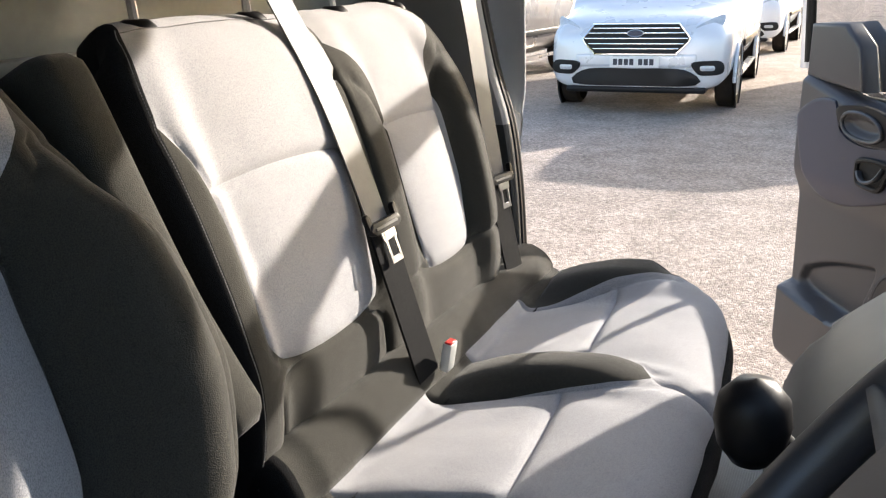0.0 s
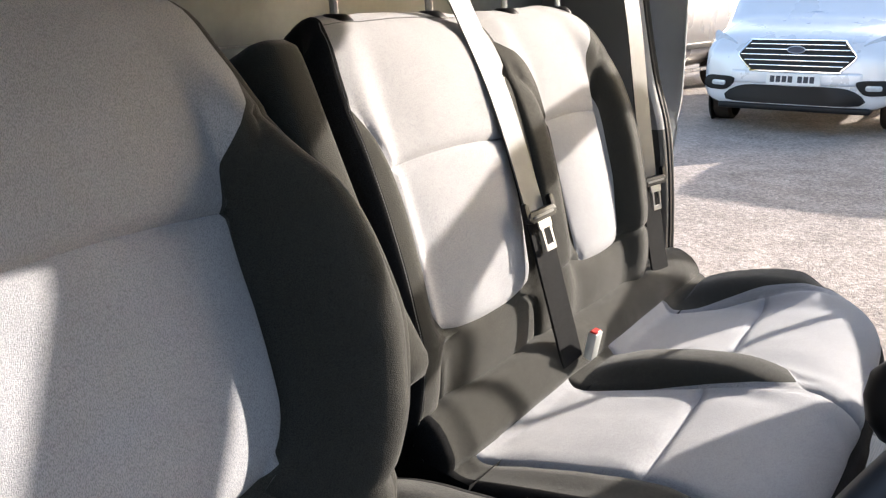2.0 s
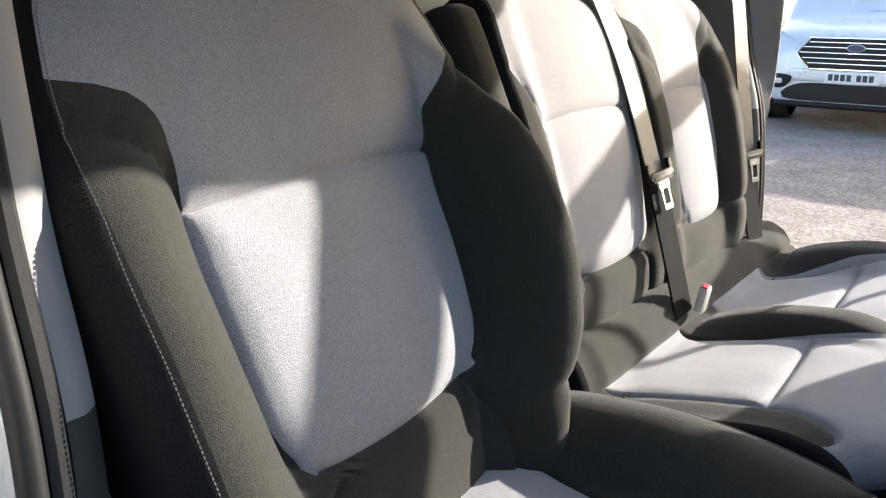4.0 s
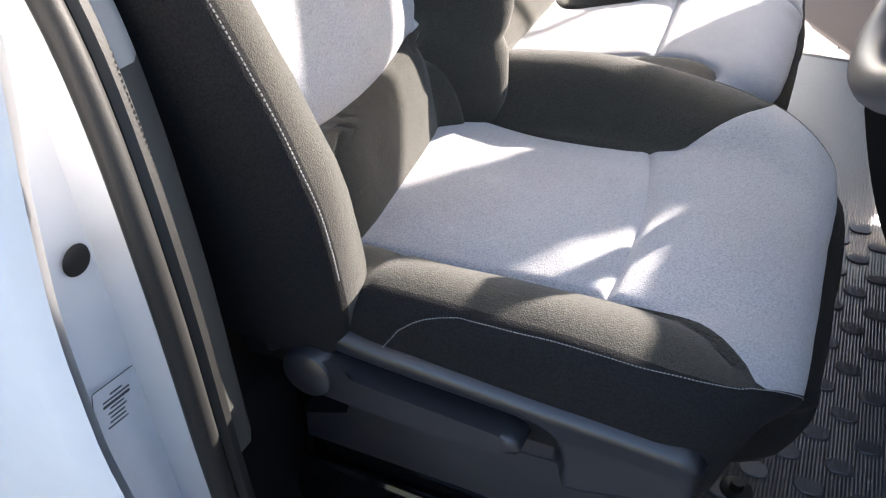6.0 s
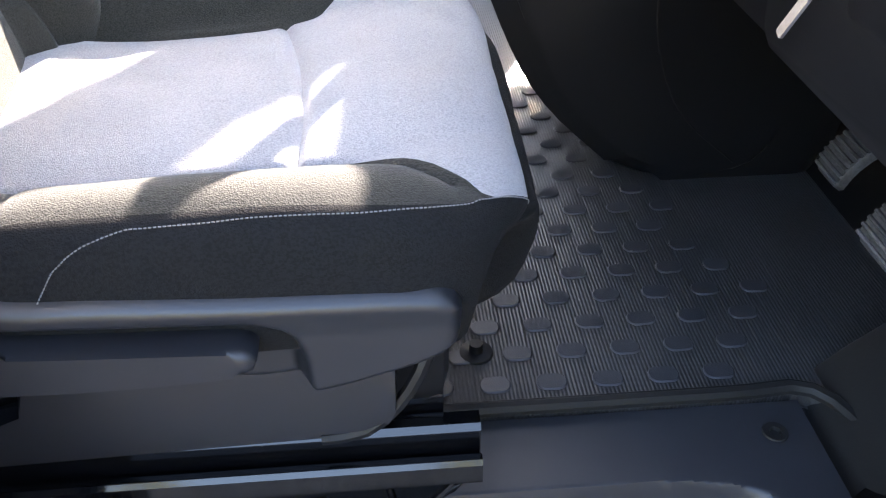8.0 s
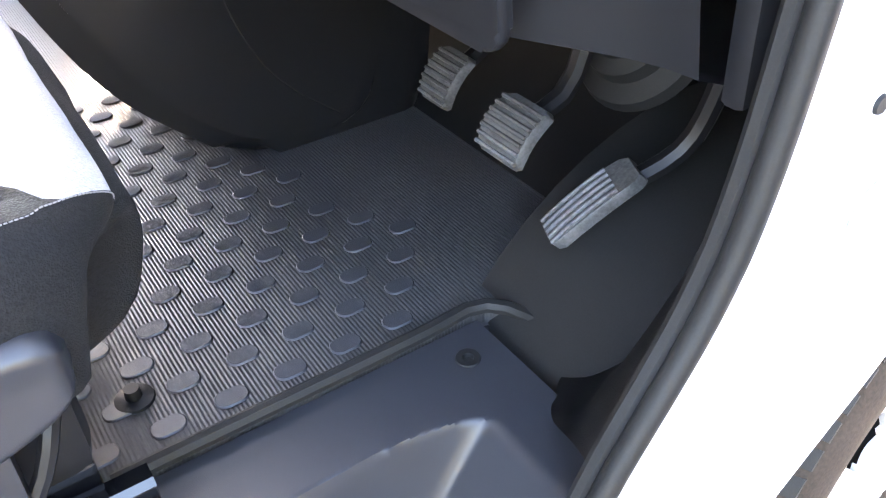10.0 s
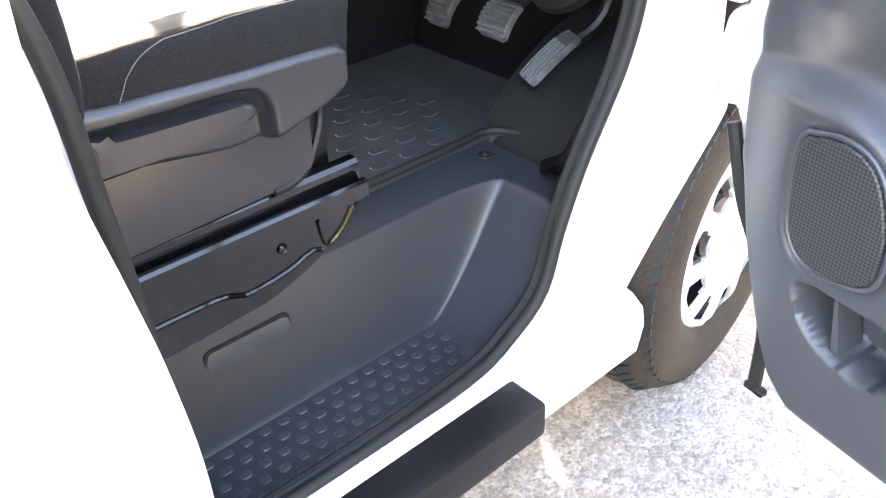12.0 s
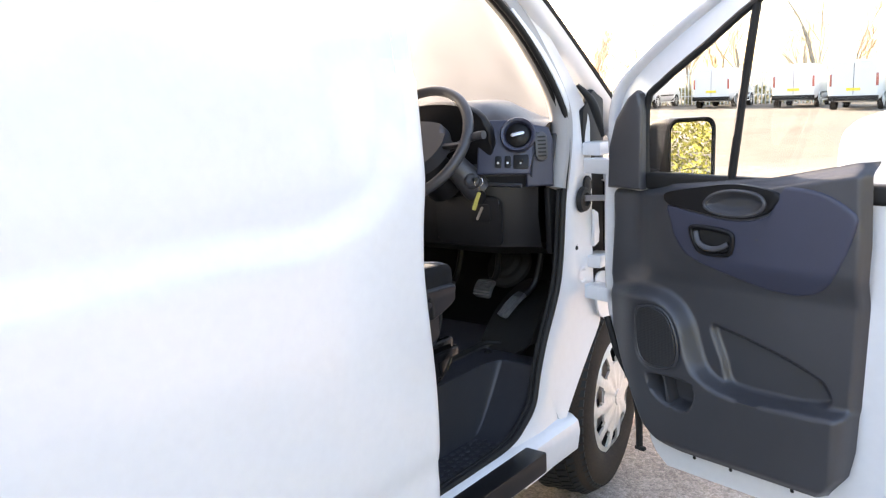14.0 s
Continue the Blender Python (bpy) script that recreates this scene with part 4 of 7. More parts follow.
bench_pad = Pad(CS, False, lambda k: -0.092, lambda k: 0.795,
                [curve((-1.3, -1.14, -1.05, -0.95, -0.88, -0.84, -0.80, -0.77), (-0.075, -0.048, -0.036, -0.026, -0.024, -0.034, -0.060, -0.12)),
                 curve((-1.3, -1.15, -1.05, -0.95, -0.87, -0.835, -0.820, -0.814), (0.225, 0.225, 0.240, 0.256, 0.272, 0.288, 0.302, 0.322)),
                 curve((-1.3, -1.15, -1.05, -0.95, -0.87, -0.835, -0.820, -0.814), (0.372, 0.374, 0.376, 0.374, 0.368, 0.356, 0.342, 0.322)),
                 curve((-1.3, -1.16, -1.08, -1.0, -0.94, -0.88, -0.835, -0.80, -0.775), (0.615, 0.622, 0.655, 0.690, 0.712, 0.732, 0.750, 0.772, 0.83))],
                [-1.35, lambda y: -1.136 - 0.03 * max(0.0, y), lambda y: -0.912 - 0.075 * max(0.0, y), -0.722, -0.58],
                [[("rear_roll", "dark")] * 2 + [("rear_roll", "dark")] + [("rear_roll", "dark")] * 2,
                 [("side_bolster", "dark"), ("cushion_panel", "light"), ("tongue", "dark"), ("far_cushion_panel", "light"), ("outer_bolster", "dark")],
                 [("side_bolster", "dark"), ("front_panel", "light"), ("tongue", "dark"), ("front_panel", "light"), ("outer_bolster", "dark")],
                 [("front_skirt", "black_cloth")] * 5],
                lambda k, y: q_bol(k) * ridge(0.795 - y, 0.14) + q_tongue(k) * math.exp(-(((y - 0.318) / 0.055) ** 4)) - 0.006 * ridge(y + 0.092, 0.05),
                roll=0.022, puff=0.008, plan=lambda k, y: q_plan(y) * ease((k + 0.98) / 0.22), creases=())
bench_pad.build(bench, deep=0.13, walls=("black_cloth", "black_cloth"), step=0.011)
part("bench_base", box(B(), -1.16, -0.80, -0.06, 0.72, 0.575, 0.76, 0.02), M["black"], bench)
for y in (-0.04, 0.17, 0.385, 0.575):
    for dy in (0,):
        part("headrest_collar", lathe(B(), [(0.0, 0.014), (0.014, 0.014), (0.019, 0.011), (0.025, 0.005), (0.027, 0.0)], Matrix.Translation((-1.372, y, 1.377)), 20), M["black"], bench)
        part("headrest_post", tube(B(), [(-1.372, y, 1.37), (-1.38, y, 1.48)], 0.006, 8), M["steel"], bench)
for yc in (0.065, 0.48):
    bm = B()
    box(bm, -1.425, -1.335, yc - 0.155, yc + 0.145, 1.440, 1.63, 0.035, 5)
    part("headrest", bm, M["black_cloth"], bench)


# ---- ground ----
bm = B()
xs = [-400, -120, -40, -15, -6, -3, -1, 1, 3, 6, 15, 40, 120, 400]
loft(bm, [[(x, y, 0) for x in xs] for y in xs])
single("ground", bm, M["ground"], "open gravel and worn tarmac yard", "ground", kind="structure", smooth=False)

# ---- the van's body ----
van = thing("panel_van", (-1.6, 0, 0.0), "white panel van with both cab doors open", "van")
# the door opening: (x, distance from the middle, z), from the sill's rear end forwards, up the pillar and back down
RING = [(-1.00, 0.905, 0.40), (-0.80, 0.905, 0.392), (-0.62, 0.905, 0.40), (-0.545, 0.905, 0.428), (-0.485, 0.905, 0.474), (-0.455, 0.905, 0.56), (-0.415, 0.905, 0.65), (-0.345, 0.905, 0.77), (-0.315, 0.905, 0.87),
        (-0.285, 0.90, 1.04), (-0.235, 0.89, 1.20), (-0.235, 0.875, 1.31), (-0.33, 0.855, 1.45), (-0.48, 0.84, 1.58), (-0.70, 0.82, 1.70), (-0.92, 0.81, 1.745), (-1.085, 0.825, 1.71),
        (-1.115, 0.865, 1.5), (-1.092, 0.905, 1.27), (-1.058, 0.922, 1.13), (-1.041, 0.926, 1.0), (-1.031, 0.925, 0.85), (-1.022, 0.918, 0.65), (-1.02, 0.91, 0.45)]


def side_y(z):
    return float(np.interp(z, (0.25, 0.34, 0.55, 0.9, 1.2, 1.5, 1.75, 1.88, 1.94), (0.935, 0.955, 0.968, 0.978, 0.972, 0.945, 0.90, 0.845, 0.76)))


skin_edge = curve((0.25, 0.6, 0.72, 0.82, 0.92, 1.0, 1.08, 1.2, 1.5, 1.94), (-1.022, -1.025, -1.033, -1.046, -1.060, -1.064, -1.058, -1.042, -1.036, -1.032))


swage = curve((-4.35, -2.0, -1.58, -1.40, -1.32, -1.24, -1.175, -1.14, -1.115), (1.09, 1.116, 1.116, 1.110, 1.116, 1.138, 1.19, 1.27, 1.42))     # the pressed line along the side


def ring_side(side, back=0.0):
    out = []
    for x, y, z in RING:
        b = back * ease((-0.6 - x) / 0.4)
        k = ease((z - 1.0) / 0.5) * ease((-0.85 - x) / 0.2) if side < 0 else 0.0     # the driver's pillar leans back
        out.append((x + b - 0.072 * k - 0.012 * (k > 0.1), (y - 0.022 * math.sin(math.pi * min(1.0, k * 1.4))) * side, z))
    return out


for side, back in ((-1, 0.0), (1, -0.22)):
    full = smooth_path(ring_side(side, back), 180, closed=True)
    part("door_seal", tube(B(), full, 0.0095, 10, closed=True), M["rubber"], van, "black rubber door seal")
    inner = [p + Vector((0.002, -side * 0.0165, 0)) for p in full]
    part("inner_seal_lip", tube(B(), [(p.x, p.y, p.z) for p in inner], 0.0085, 8, closed=True), M["rubber"], van)
    # front jamb, between the seal and the wing
    a = smooth_path(ring_side(side, back)[2:14], 90)
    edge = [(-0.60, 0.945, 0.27), (-0.45, 0.945, 0.275), (-0.355, 0.935, 0.285), (-0.318, 0.93, 0.305), (-0.345, 0.93, 0.352), (-0.331, 0.93, 0.39), (-0.255, 0.93, 0.478), (-0.188, 0.93, 0.548), (-0.115, 0.93, 0.624), (-0.105, 0.93, 0.66), (-0.140, 0.93, 0.72), (-0.155, 0.93, 0.82), (-0.150, 0.925, 1.0), (-0.140, 0.915, 1.2), (-0.15, 0.90, 1.32), (-0.36, 0.845, 1.61)]
    e = smooth_path([(x, y * side, z) for x, y, z in edge], 90)
    rows = []
    for p, q in zip(a, e):
        mid = p.lerp(q, 0.35) + Vector((0, side * 0.004, 0))
        mid2 = p.lerp(q, 0.72) + Vector((0, -side * 0.006, 0))
        rows.append([p, p.lerp(q, 0.12) + Vector((0, side * 0.008, 0)), mid, mid2, q.lerp(mid2, 0.15), q])
    part("door_jamb", loft(B(), rows), M["white"], van)
    # rear jamb and pillar
    r = ring_side(side, back)[16:]
    a = smooth_path(r, 90)
    rows = [[p, p + Vector((-0.034, -side * 0.012, 0)), p + Vector((-0.060, -side * 0.008, 0)), p + Vector((-0.064, side * 0.004, 0)), p + Vector((-0.064, side * 0.052, 0)), p + Vector((-0.058, side * 0.064, 0)), Vector((min(p.x - 0.050, skin_edge(p.z) + back - 0.012), side * (side_y(p.z) - 0.004), p.z)), Vector((skin_edge(p.z) + back - 0.002, side * (side_y(p.z) + 0.004), p.z))] for p in a]
    part("rear_jamb", loft(B(), rows), M["white"], van)
    # sill
    xs = np.linspace(-1.14 + back, -0.30, 30)
    rows = [[(x, side * 0.895, 0.395), (x, side * 0.93, 0.388), (x, side * 0.952, 0.372), (x, side * 0.958, 0.34), (x, side * 0.95, 0.28), (x, side * 0.90, 0.25)] for x in xs]
    part("sill", loft(B(), rows), M["white"], van)
    part("sill_step", box(B(), -1.12 + back, -0.572, min(side * 0.93, side * 1.0), max(side * 0.93, side * 1.0), 0.325, 0.385, 0.008), M["black"], van, "black plastic sill step")
    # roof rail and pillar trims inside
    up = smooth_path([(x, y - side * 0.03, z) for x, y, z in ring_side(side, back)[9:18]], 50)
    bm = B()
    tube(bm, [p + Vector((0.02, -side * 0.0, 0.03)) for p in up], 0.042, 10, flat=0.8)
    part("pillar_trim", bm, material("pale_grey_trim", (0.33, 0.32, 0.31), 0.6, var=0.08, fine=900) if side < 0 else bpy.data.materials["pale_grey_trim"], van)
    for nm, mt, lo, hi in (("upper_pillar_trim", "pale_grey_trim", 1.12, 1.9), ("lower_pillar_trim", "mid_grey_trim", 0.82, 1.135)):
        if mt not in bpy.data.materials:
            material(mt, (0.045, 0.045, 0.042), 0.6, var=0.15, fine=1100, bump=0.6, depth=0.0005)
        some = [p for p in a if lo <= p.z <= hi]
        rows = [[p + Vector((0.006, -side * 0.022, 0)), p + Vector((0.006, -side * 0.036, 0)), p + Vector((-0.002, -side * 0.047, 0)), p + Vector((-0.035, -side * 0.054, 0)), p + Vector((-0.12, -side * 0.055, 0)), p + Vector((-0.30, -side * 0.035, 0))] for p in some]
        part(nm, loft(B(), rows), bpy.data.materials[mt], van)


for side, back in ((-1, 0.0), (1, -0.22)):
    rows = []
    for z in np.r_[np.linspace(0.25, 1.75, 60), np.linspace(1.77, 1.94, 10)]:
        row = []
        edge_x = skin_edge(z) + back
        for f in np.r_[np.linspace(0, 0.02, 6), np.linspace(0.03, 1, 90)]:
            x = edge_x + (-4.35 - edge_x) * f
            y = side_y(z)
            sw = swage(x)
            y += 0.020 * ease((sw - z) / 0.022 + 0.5) - 0.006 * math.exp(-(((z - 0.52) / 0.03) ** 2))
            y -= 0.012 * ease((0.004 - (edge_x - x)) / 0.006)
            row.append((x, side * y, z))
        rows.append(row)
    part("side_panel", loft(B(), rows), M["white"], van)
    bm = B()
    tube(bm, [(-1.105 + back, side * (side_y(z) + 0.0125), z) for z in np.linspace(0.3, 1.85, 30)], 0.0011, 5)
    part("shut_line", bm, M["silver"], van)
roof_rows = []
for x in np.linspace(-4.35, -0.62, 30):
    h = 1.94 + 0.03 * math.sin(math.pi * min(1, (x + 4.35) / 3.4)) - 0.13 * ease((x + 1.25) / 0.62)
    roof_rows.append([(x, y, h + 0.012 * (1 - (y / 0.8) ** 2) - 0.06 * (abs(y) / 0.8) ** 6) for y in np.linspace(-0.80, 0.80, 17)])
part("roof", loft(B(), roof_rows), M["white"], van)
part("roof_lining", loft(B(), [[(x, y, 1.80 - 0.06 * ease((x + 1.2) / 0.6)) for y in np.linspace(-0.80, 0.80, 9)] for x in np.linspace(-1.55, -0.62, 12)]), bpy.data.materials["pale_grey_trim"], van)
part("header_rail", box(B(), -0.68, -0.60, -0.80, 0.80, 1.71, 1.80, 0.02), bpy.data.materials["pale_grey_trim"], van)
part("load_floor", box(B(), -4.34, -1.60, -0.93, 0.93, 0.50, 0.54, 0.004), M["bulk"], van)
part("rear_end", box(B(), -4.37, -4.34, -0.94, 0.94, 0.25, 1.93, 0.01), M["white"], van)
ws = []
for f in np.linspace(0, 1, 12):
    x, z = 0.50 - 1.11 * f, 1.16 + 0.62 * f - 0.04 * math.sin(math.pi * f) * -1
    h = 0.84 - 0.05 * f
    ws.append([(x - 0.16 * (y / h) ** 2 * (1 - f), y, z) for y in np.linspace(-h, h, 15)])
pane = part("windscreen", loft(B(), ws), M["glass"], van)
pane.visible_shadow = False
for side in (-1, 1):
    bm = B()
    tube(bm, smooth_path([(0.30, side * 0.86, 1.13), (-0.05, side * 0.865, 1.36), (-0.36, side * 0.835, 1.60), (-0.62, side * 0.80, 1.765)], 24), 0.045, 10, flat=0.7)
    part("windscreen_pillar", bm, M["white"], van)
    bm = B()
    tube(bm, smooth_path([(0.28, side * 0.895, 1.16), (-0.05, side * 0.905, 1.385), (-0.36, side * 0.872, 1.63)], 24), 0.009, 6)
    part("drip_seal", bm, M["rubber"], van)
    # wing over the wheel, bonnet side
    rows = []
    for a in np.linspace(radians(200), radians(-5), 30):
        x, z = 0.395 * math.cos(a), 0.33 + 0.395 * math.sin(a)
        x = max(x, -0.30) if a > radians(150) else x
        top = 1.14 if x > -0.05 else 0.70 + 0.4 * ease((x + 0.3) / 0.25)
        rows.append([(x, side * 0.955, z), (x, side * 0.968, z + 0.01), (x * 1.0, side * 0.965, max(z + 0.05, 0.3 * z + 0.7 * top)), (x, side * 0.93, max(z + 0.1, top))])
    part("wing", loft(B(), [r for r in rows if r[0][0] > -0.08]), M["white"], van)
    bm = B()
    rows = []
    for a in np.linspace(radians(150), radians(-10), 24):
        rows.append([(0.385 * math.cos(a), side * 0.88, 0.33 + 0.385 * math.sin(a)), (0.385 * math.cos(a), side * 0.60, 0.33 + 0.385 * math.sin(a))])
    part("wheel_arch_liner", loft(bm, rows), M["rubber"], van)
rows = []
for x in np.linspace(-0.05, 0.93, 20):
    f = max(0.0, (x - 0.2) / 0.73)
    zt = 1.17 - 0.30 * f ** 1.6
    w = 0.93 - 0.16 * f ** 2
    rows.append([(x, y * w, zt - 0.10 * abs(y) ** 4) for y in np.linspace(-1, 1, 13)])
part("bonnet", loft(B(), rows), M["white"], van)
part("front_bumper", box(B(), 0.42, 0.95, -0.9, 0.9, 0.22, 0.87, 0.08, 4), M["white"], van)

# bulkhead behind the seats
bulk = part("bulkhead", box(B(), -1.60, -1.56, -0.88, 0.88, 0.45, 1.82, 0.004), M["bulk"], van, "grey painted steel bulkhead")
part("cross_rail", box(B(), -1.565, -1.53, -0.86, 0.86, 1.31, 1.345, 0.008), M["bulk"], bulk)
for y in np.linspace(-0.7, 0.7, 6):
    part("pressing", box(B(), -1.562, -1.552, y - 0.05, y + 0.05, 0.6, 1.25, 0.004), M["bulk"], bulk)

# cab floor
# two added black boxes stand in for the deep shade behind the seat
part("side_gap_shade", box(B(), -1.54, -1.13, -0.875, -0.815, 0.54, 1.16, 0.012), M["black"], van)
part("low_gap_shade", box(B(), -1.54, -1.075, -0.885, -0.66, 0.54, 0.80, 0.02), M["black"], van)
part("rear_floor", box(B(), -1.58, -1.03, -0.90, -0.63, 0.50, 0.552, 0.004), M["black"], van)
part("floor_side", box(B(), -1.10, -1.072, -0.92, -0.63, 0.30, 0.56, 0.004), M["black"], van)
part("cab_floor", box(B(), -1.58, 0.12, -0.64, 0.88, 0.50, 0.545, 0.0), M["black"], van)
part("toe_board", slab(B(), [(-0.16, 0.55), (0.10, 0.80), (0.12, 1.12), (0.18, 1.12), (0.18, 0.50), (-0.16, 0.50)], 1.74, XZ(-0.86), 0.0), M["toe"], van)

floor_mat = thing("floor_mat", (-0.5, -0.2, 0.55), "black rubber cab floor mat with raised oval studs", "floor mat")
bm = B()
outline = [(p.x, p.y) for p in smooth_path([(-0.66, -0.628, 0), (-0.40, -0.628, 0), (-0.335, -0.625, 0), (-0.30, -0.65, 0), (-0.275, -0.73, 0), (-0.25, -0.80, 0)], 24)]
outline += [(-0.12, -0.80), (-0.12, 0.80), (-0.75, 0.80), (-1.10, 0.78), (-1.10, -0.30), (-0.75, -0.30), (-0.72, -0.628)]
slab(bm, outline, 0.022, Matrix.Translation((0, 0, 0.547)), 0.004)
base = part("sheet", bm, M["mat_rubber"], floor_mat, smooth=False)
part("raised_edge", tube(B(), [(x, y, 0.571) for x, y in [(-0.70, -0.628)] + outline[:24]], 0.008, 8), M["rubber"], floor_mat)
stud_me = None
for r in range(16):
    y = -0.595 + r * 0.0445
    for c in range(14):
        x = -0.70 + c * 0.0595 + (0.030 if r % 2 else 0.0)
        if x > -0.37 + 0.02 * min(r, 3) - 0.03 * max(0, r - 3) * 0.4 or x < -0.95:
            continue
        if stud_me is None:
            bm = B()
            slab(bm, rounded(-0.0165, 0.0165, -0.0115, 0.0115, 0.0105, 4), 0.0030, Matrix.Identity(4), 0.0012, 1)
            ob = part("stud", bm, M["trim"], None)
            stud_me = ob.data
        else:
            ob = new("stud", stud_me)
        ob.parent = floor_mat
        ob.matrix_parent_inverse = WORLD[floor_mat.name].inverted()
        ob.matrix_basis = Matrix.Translation((x, y, 0.5685)) @ Matrix.Rotation(radians(random.uniform(-4, 4)), 4, "Z")
part("mat_clip", lathe(B(), [(0.0, 0.016), (0.007, 0.016), (0.008, 0.006), (0.018, 0.004), (0.019, 0.0)], Matrix.Translation((-0.655, -0.545, 0.568)), 18), M["black"], floor_mat)

# moulded step well in the doorway
well = thing("step_well", (-0.7, -0.8, 0.35), "dark grey moulded plastic step well in the driver's doorway", "step")


def well_height(x, y):
    """The moulding's height: a rounded trough whose front end curls up."""
    ahead, inner, behind = max(0.0, (x + 0.575) / 0.175), max(0.0, (y + 0.752) / 0.034), max(0.0, (-1.035 - x) / 0.03)
    r = math.sqrt(max(ahead, behind) ** 2.2 + inner ** 2.2) if max(ahead, behind, inner) > 0 else 0.0
    r = min(1.0, r)
    w = ease(ahead / 0.7)
    z = 0.366 + 0.192 * ((1 - w) * ease(r) + w * (0.35 * ease(r) + 0.65 * r ** 1.6))
    lip = 0.397 + 0.155 * ease((x + 0.545) / 0.13) + 0.25 * ease((x + 0.44) / 0.12)
    return max(z, 0.366 + (min(lip, 0.70) - 0.366) * ease((-0.858 - y) / 0.032))


_ys = np.r_[np.linspace(-0.632, -0.705, 8), np.linspace(-0.708, -0.764, 26), np.linspace(-0.770, -0.85, 10), np.linspace(-0.855, -0.905, 14)]
rows = [[(x, y, well_height(x, y)) for y in _ys] for x in np.r_[np.linspace(-1.075, -0.98, 14), np.linspace(-0.97, -0.60, 14), np.linspace(-0.59, -0.33, 44)]]
part("moulding", loft(B(), rows), M["scuffed"], well)
part("cover_flap", slab(B(), rounded(-0.912, -0.79, 0.462, 0.506, 0.012), 0.006, XZ(-0.733), 0.002), M["trim"], well)
part("flap_groove", tube(B(), [(x, -0.729, z) for x, z in rounded(-0.914, -0.788, 0.460, 0.508, 0.012)], 0.0022, 5, closed=True), M["rubber"], well)
part("fixing_screw", lathe(B(), [(0.0, -0.004), (0.005, -0.003), (0.006, 0.001), (0.012, 0.0015), (0.013, 0.0)], Matrix.Translation((-0.372, -0.675, 0.5625)), 18), M["rubber"], well)
tread_me = None
for r in range(5):
    for c in range(18):
        x, y = -1.015 + c * 0.029 + (0.0145 if r % 2 else 0), -0.765 - r * 0.0235
        if x > -0.535:
            continue
        if tread_me is None:
            bm = B()
            slab(bm, rounded(-0.008, 0.008, -0.0062, 0.0062, 0.005, 3), 0.003, Matrix.Identity(4), 0.001, 1)
            ob = part("tread_stud", bm, M["trim"], None)
            tread_me = ob.data
        else:
            ob = new("tread_stud", tread_me)
        ob.parent = well
        ob.matrix_parent_inverse = WORLD[well.name].inverted()
        ob.matrix_basis = Matrix.Translation((x, y, 0.3655))
# side kick trim ahead of the opening
kick = thing("kick_trim", (-0.25, -0.84, 0.57), "dark grey plastic kick panel beside the pedals", "trim panel")
k_edge = curve((0.55, 0.65, 0.77, 0.87, 1.04), (-0.452, -0.412, -0.343, -0.313, -0.283))
k_in = curve((0.556, 0.572, 0.60, 0.66, 0.76, 0.90, 1.04), (-0.725, -0.760, -0.790, -0.818, -0.836, -0.848, -0.855))
rows = []
for z in np.r_[np.linspace(0.556, 0.62, 12), np.linspace(0.63, 1.03, 24)]:
    row = []
    for f in np.r_[np.linspace(0, 0.5, 16), np.linspace(0.55, 1, 8)]:
        sweep = 1 - (1 - min(1.0, f / 0.5)) ** (1.7 + 0.7 * ease((z - 0.56) / 0.08))
        foot = 0.556 + 0.080 * (1 - ease(f / 0.30))
        q = foot + (z - 0.556) * (1.03 - foot) / (1.03 - 0.556)
        row.append((k_edge(q) + (-0.06 - k_edge(q)) * f, -0.900 + (k_in(z) + 0.900) * sweep + 0.006 * math.sin(math.pi * min(1.0, f / 0.5)), q))
    rows.append(row)
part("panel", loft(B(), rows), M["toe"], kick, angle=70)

# hinge recess and plates ahead of the driver's door
# black slab stands in for the shade inside the open hinge recess
gap = part("hinge_gap_shade", slab(B(), [(-0.165, 0.66), (-0.03, 0.66), (-0.03, 1.33), (-0.10, 1.36), (-0.165, 1.30)], 0.02, XZ(-0.905), 0.003), M["rubber"], van)
part("hinge_plate", slab(B(), curve2([(-0.150, 0.79), (-0.10, 0.798), (-0.047, 0.775), (-0.012, 0.722), (-0.03, 0.66), (-0.065, 0.608), (-0.085, 0.64), (-0.13, 0.66), (-0.152, 0.72)], 50), 0.008, XZ(-0.942), 0.003), M["white"], van)
part("hinge_plate", slab(B(), [(-0.158, 0.885), (-0.128, 0.895), (-0.122, 0.93), (-0.132, 0.945), (-0.130, 0.985), (-0.158, 1.0)], 0.010, XZ(-0.938), 0.003), M["white"], van)
for z in (0.84, 1.185):
    part("hinge_leaf", box(B(), -0.175, -0.085, -0.965, -0.905, z - 0.02, z + 0.02, 0.006), M["white"], van)
part("cable_boot", tube(B(), smooth_path([(-0.20, -0.905, 1.375), (-0.165, -0.93, 1.33), (-0.15, -0.945, 1.28), (-0.135, -0.955, 1.22)], 16), lambda t: 0.006 + 0.008 * math.sin(math.pi * t), 10), M["rubber"], van)
part("jamb_dimple", lathe(B(), [(0.0, -0.004), (0.014, -0.003), (0.022, 0.0015), (0.030, 0.0)], Matrix.Translation((-0.20, -0.919, 0.80)) @ Matrix.Rotation(radians(90), 4, "X"), 24), M["white"], van)
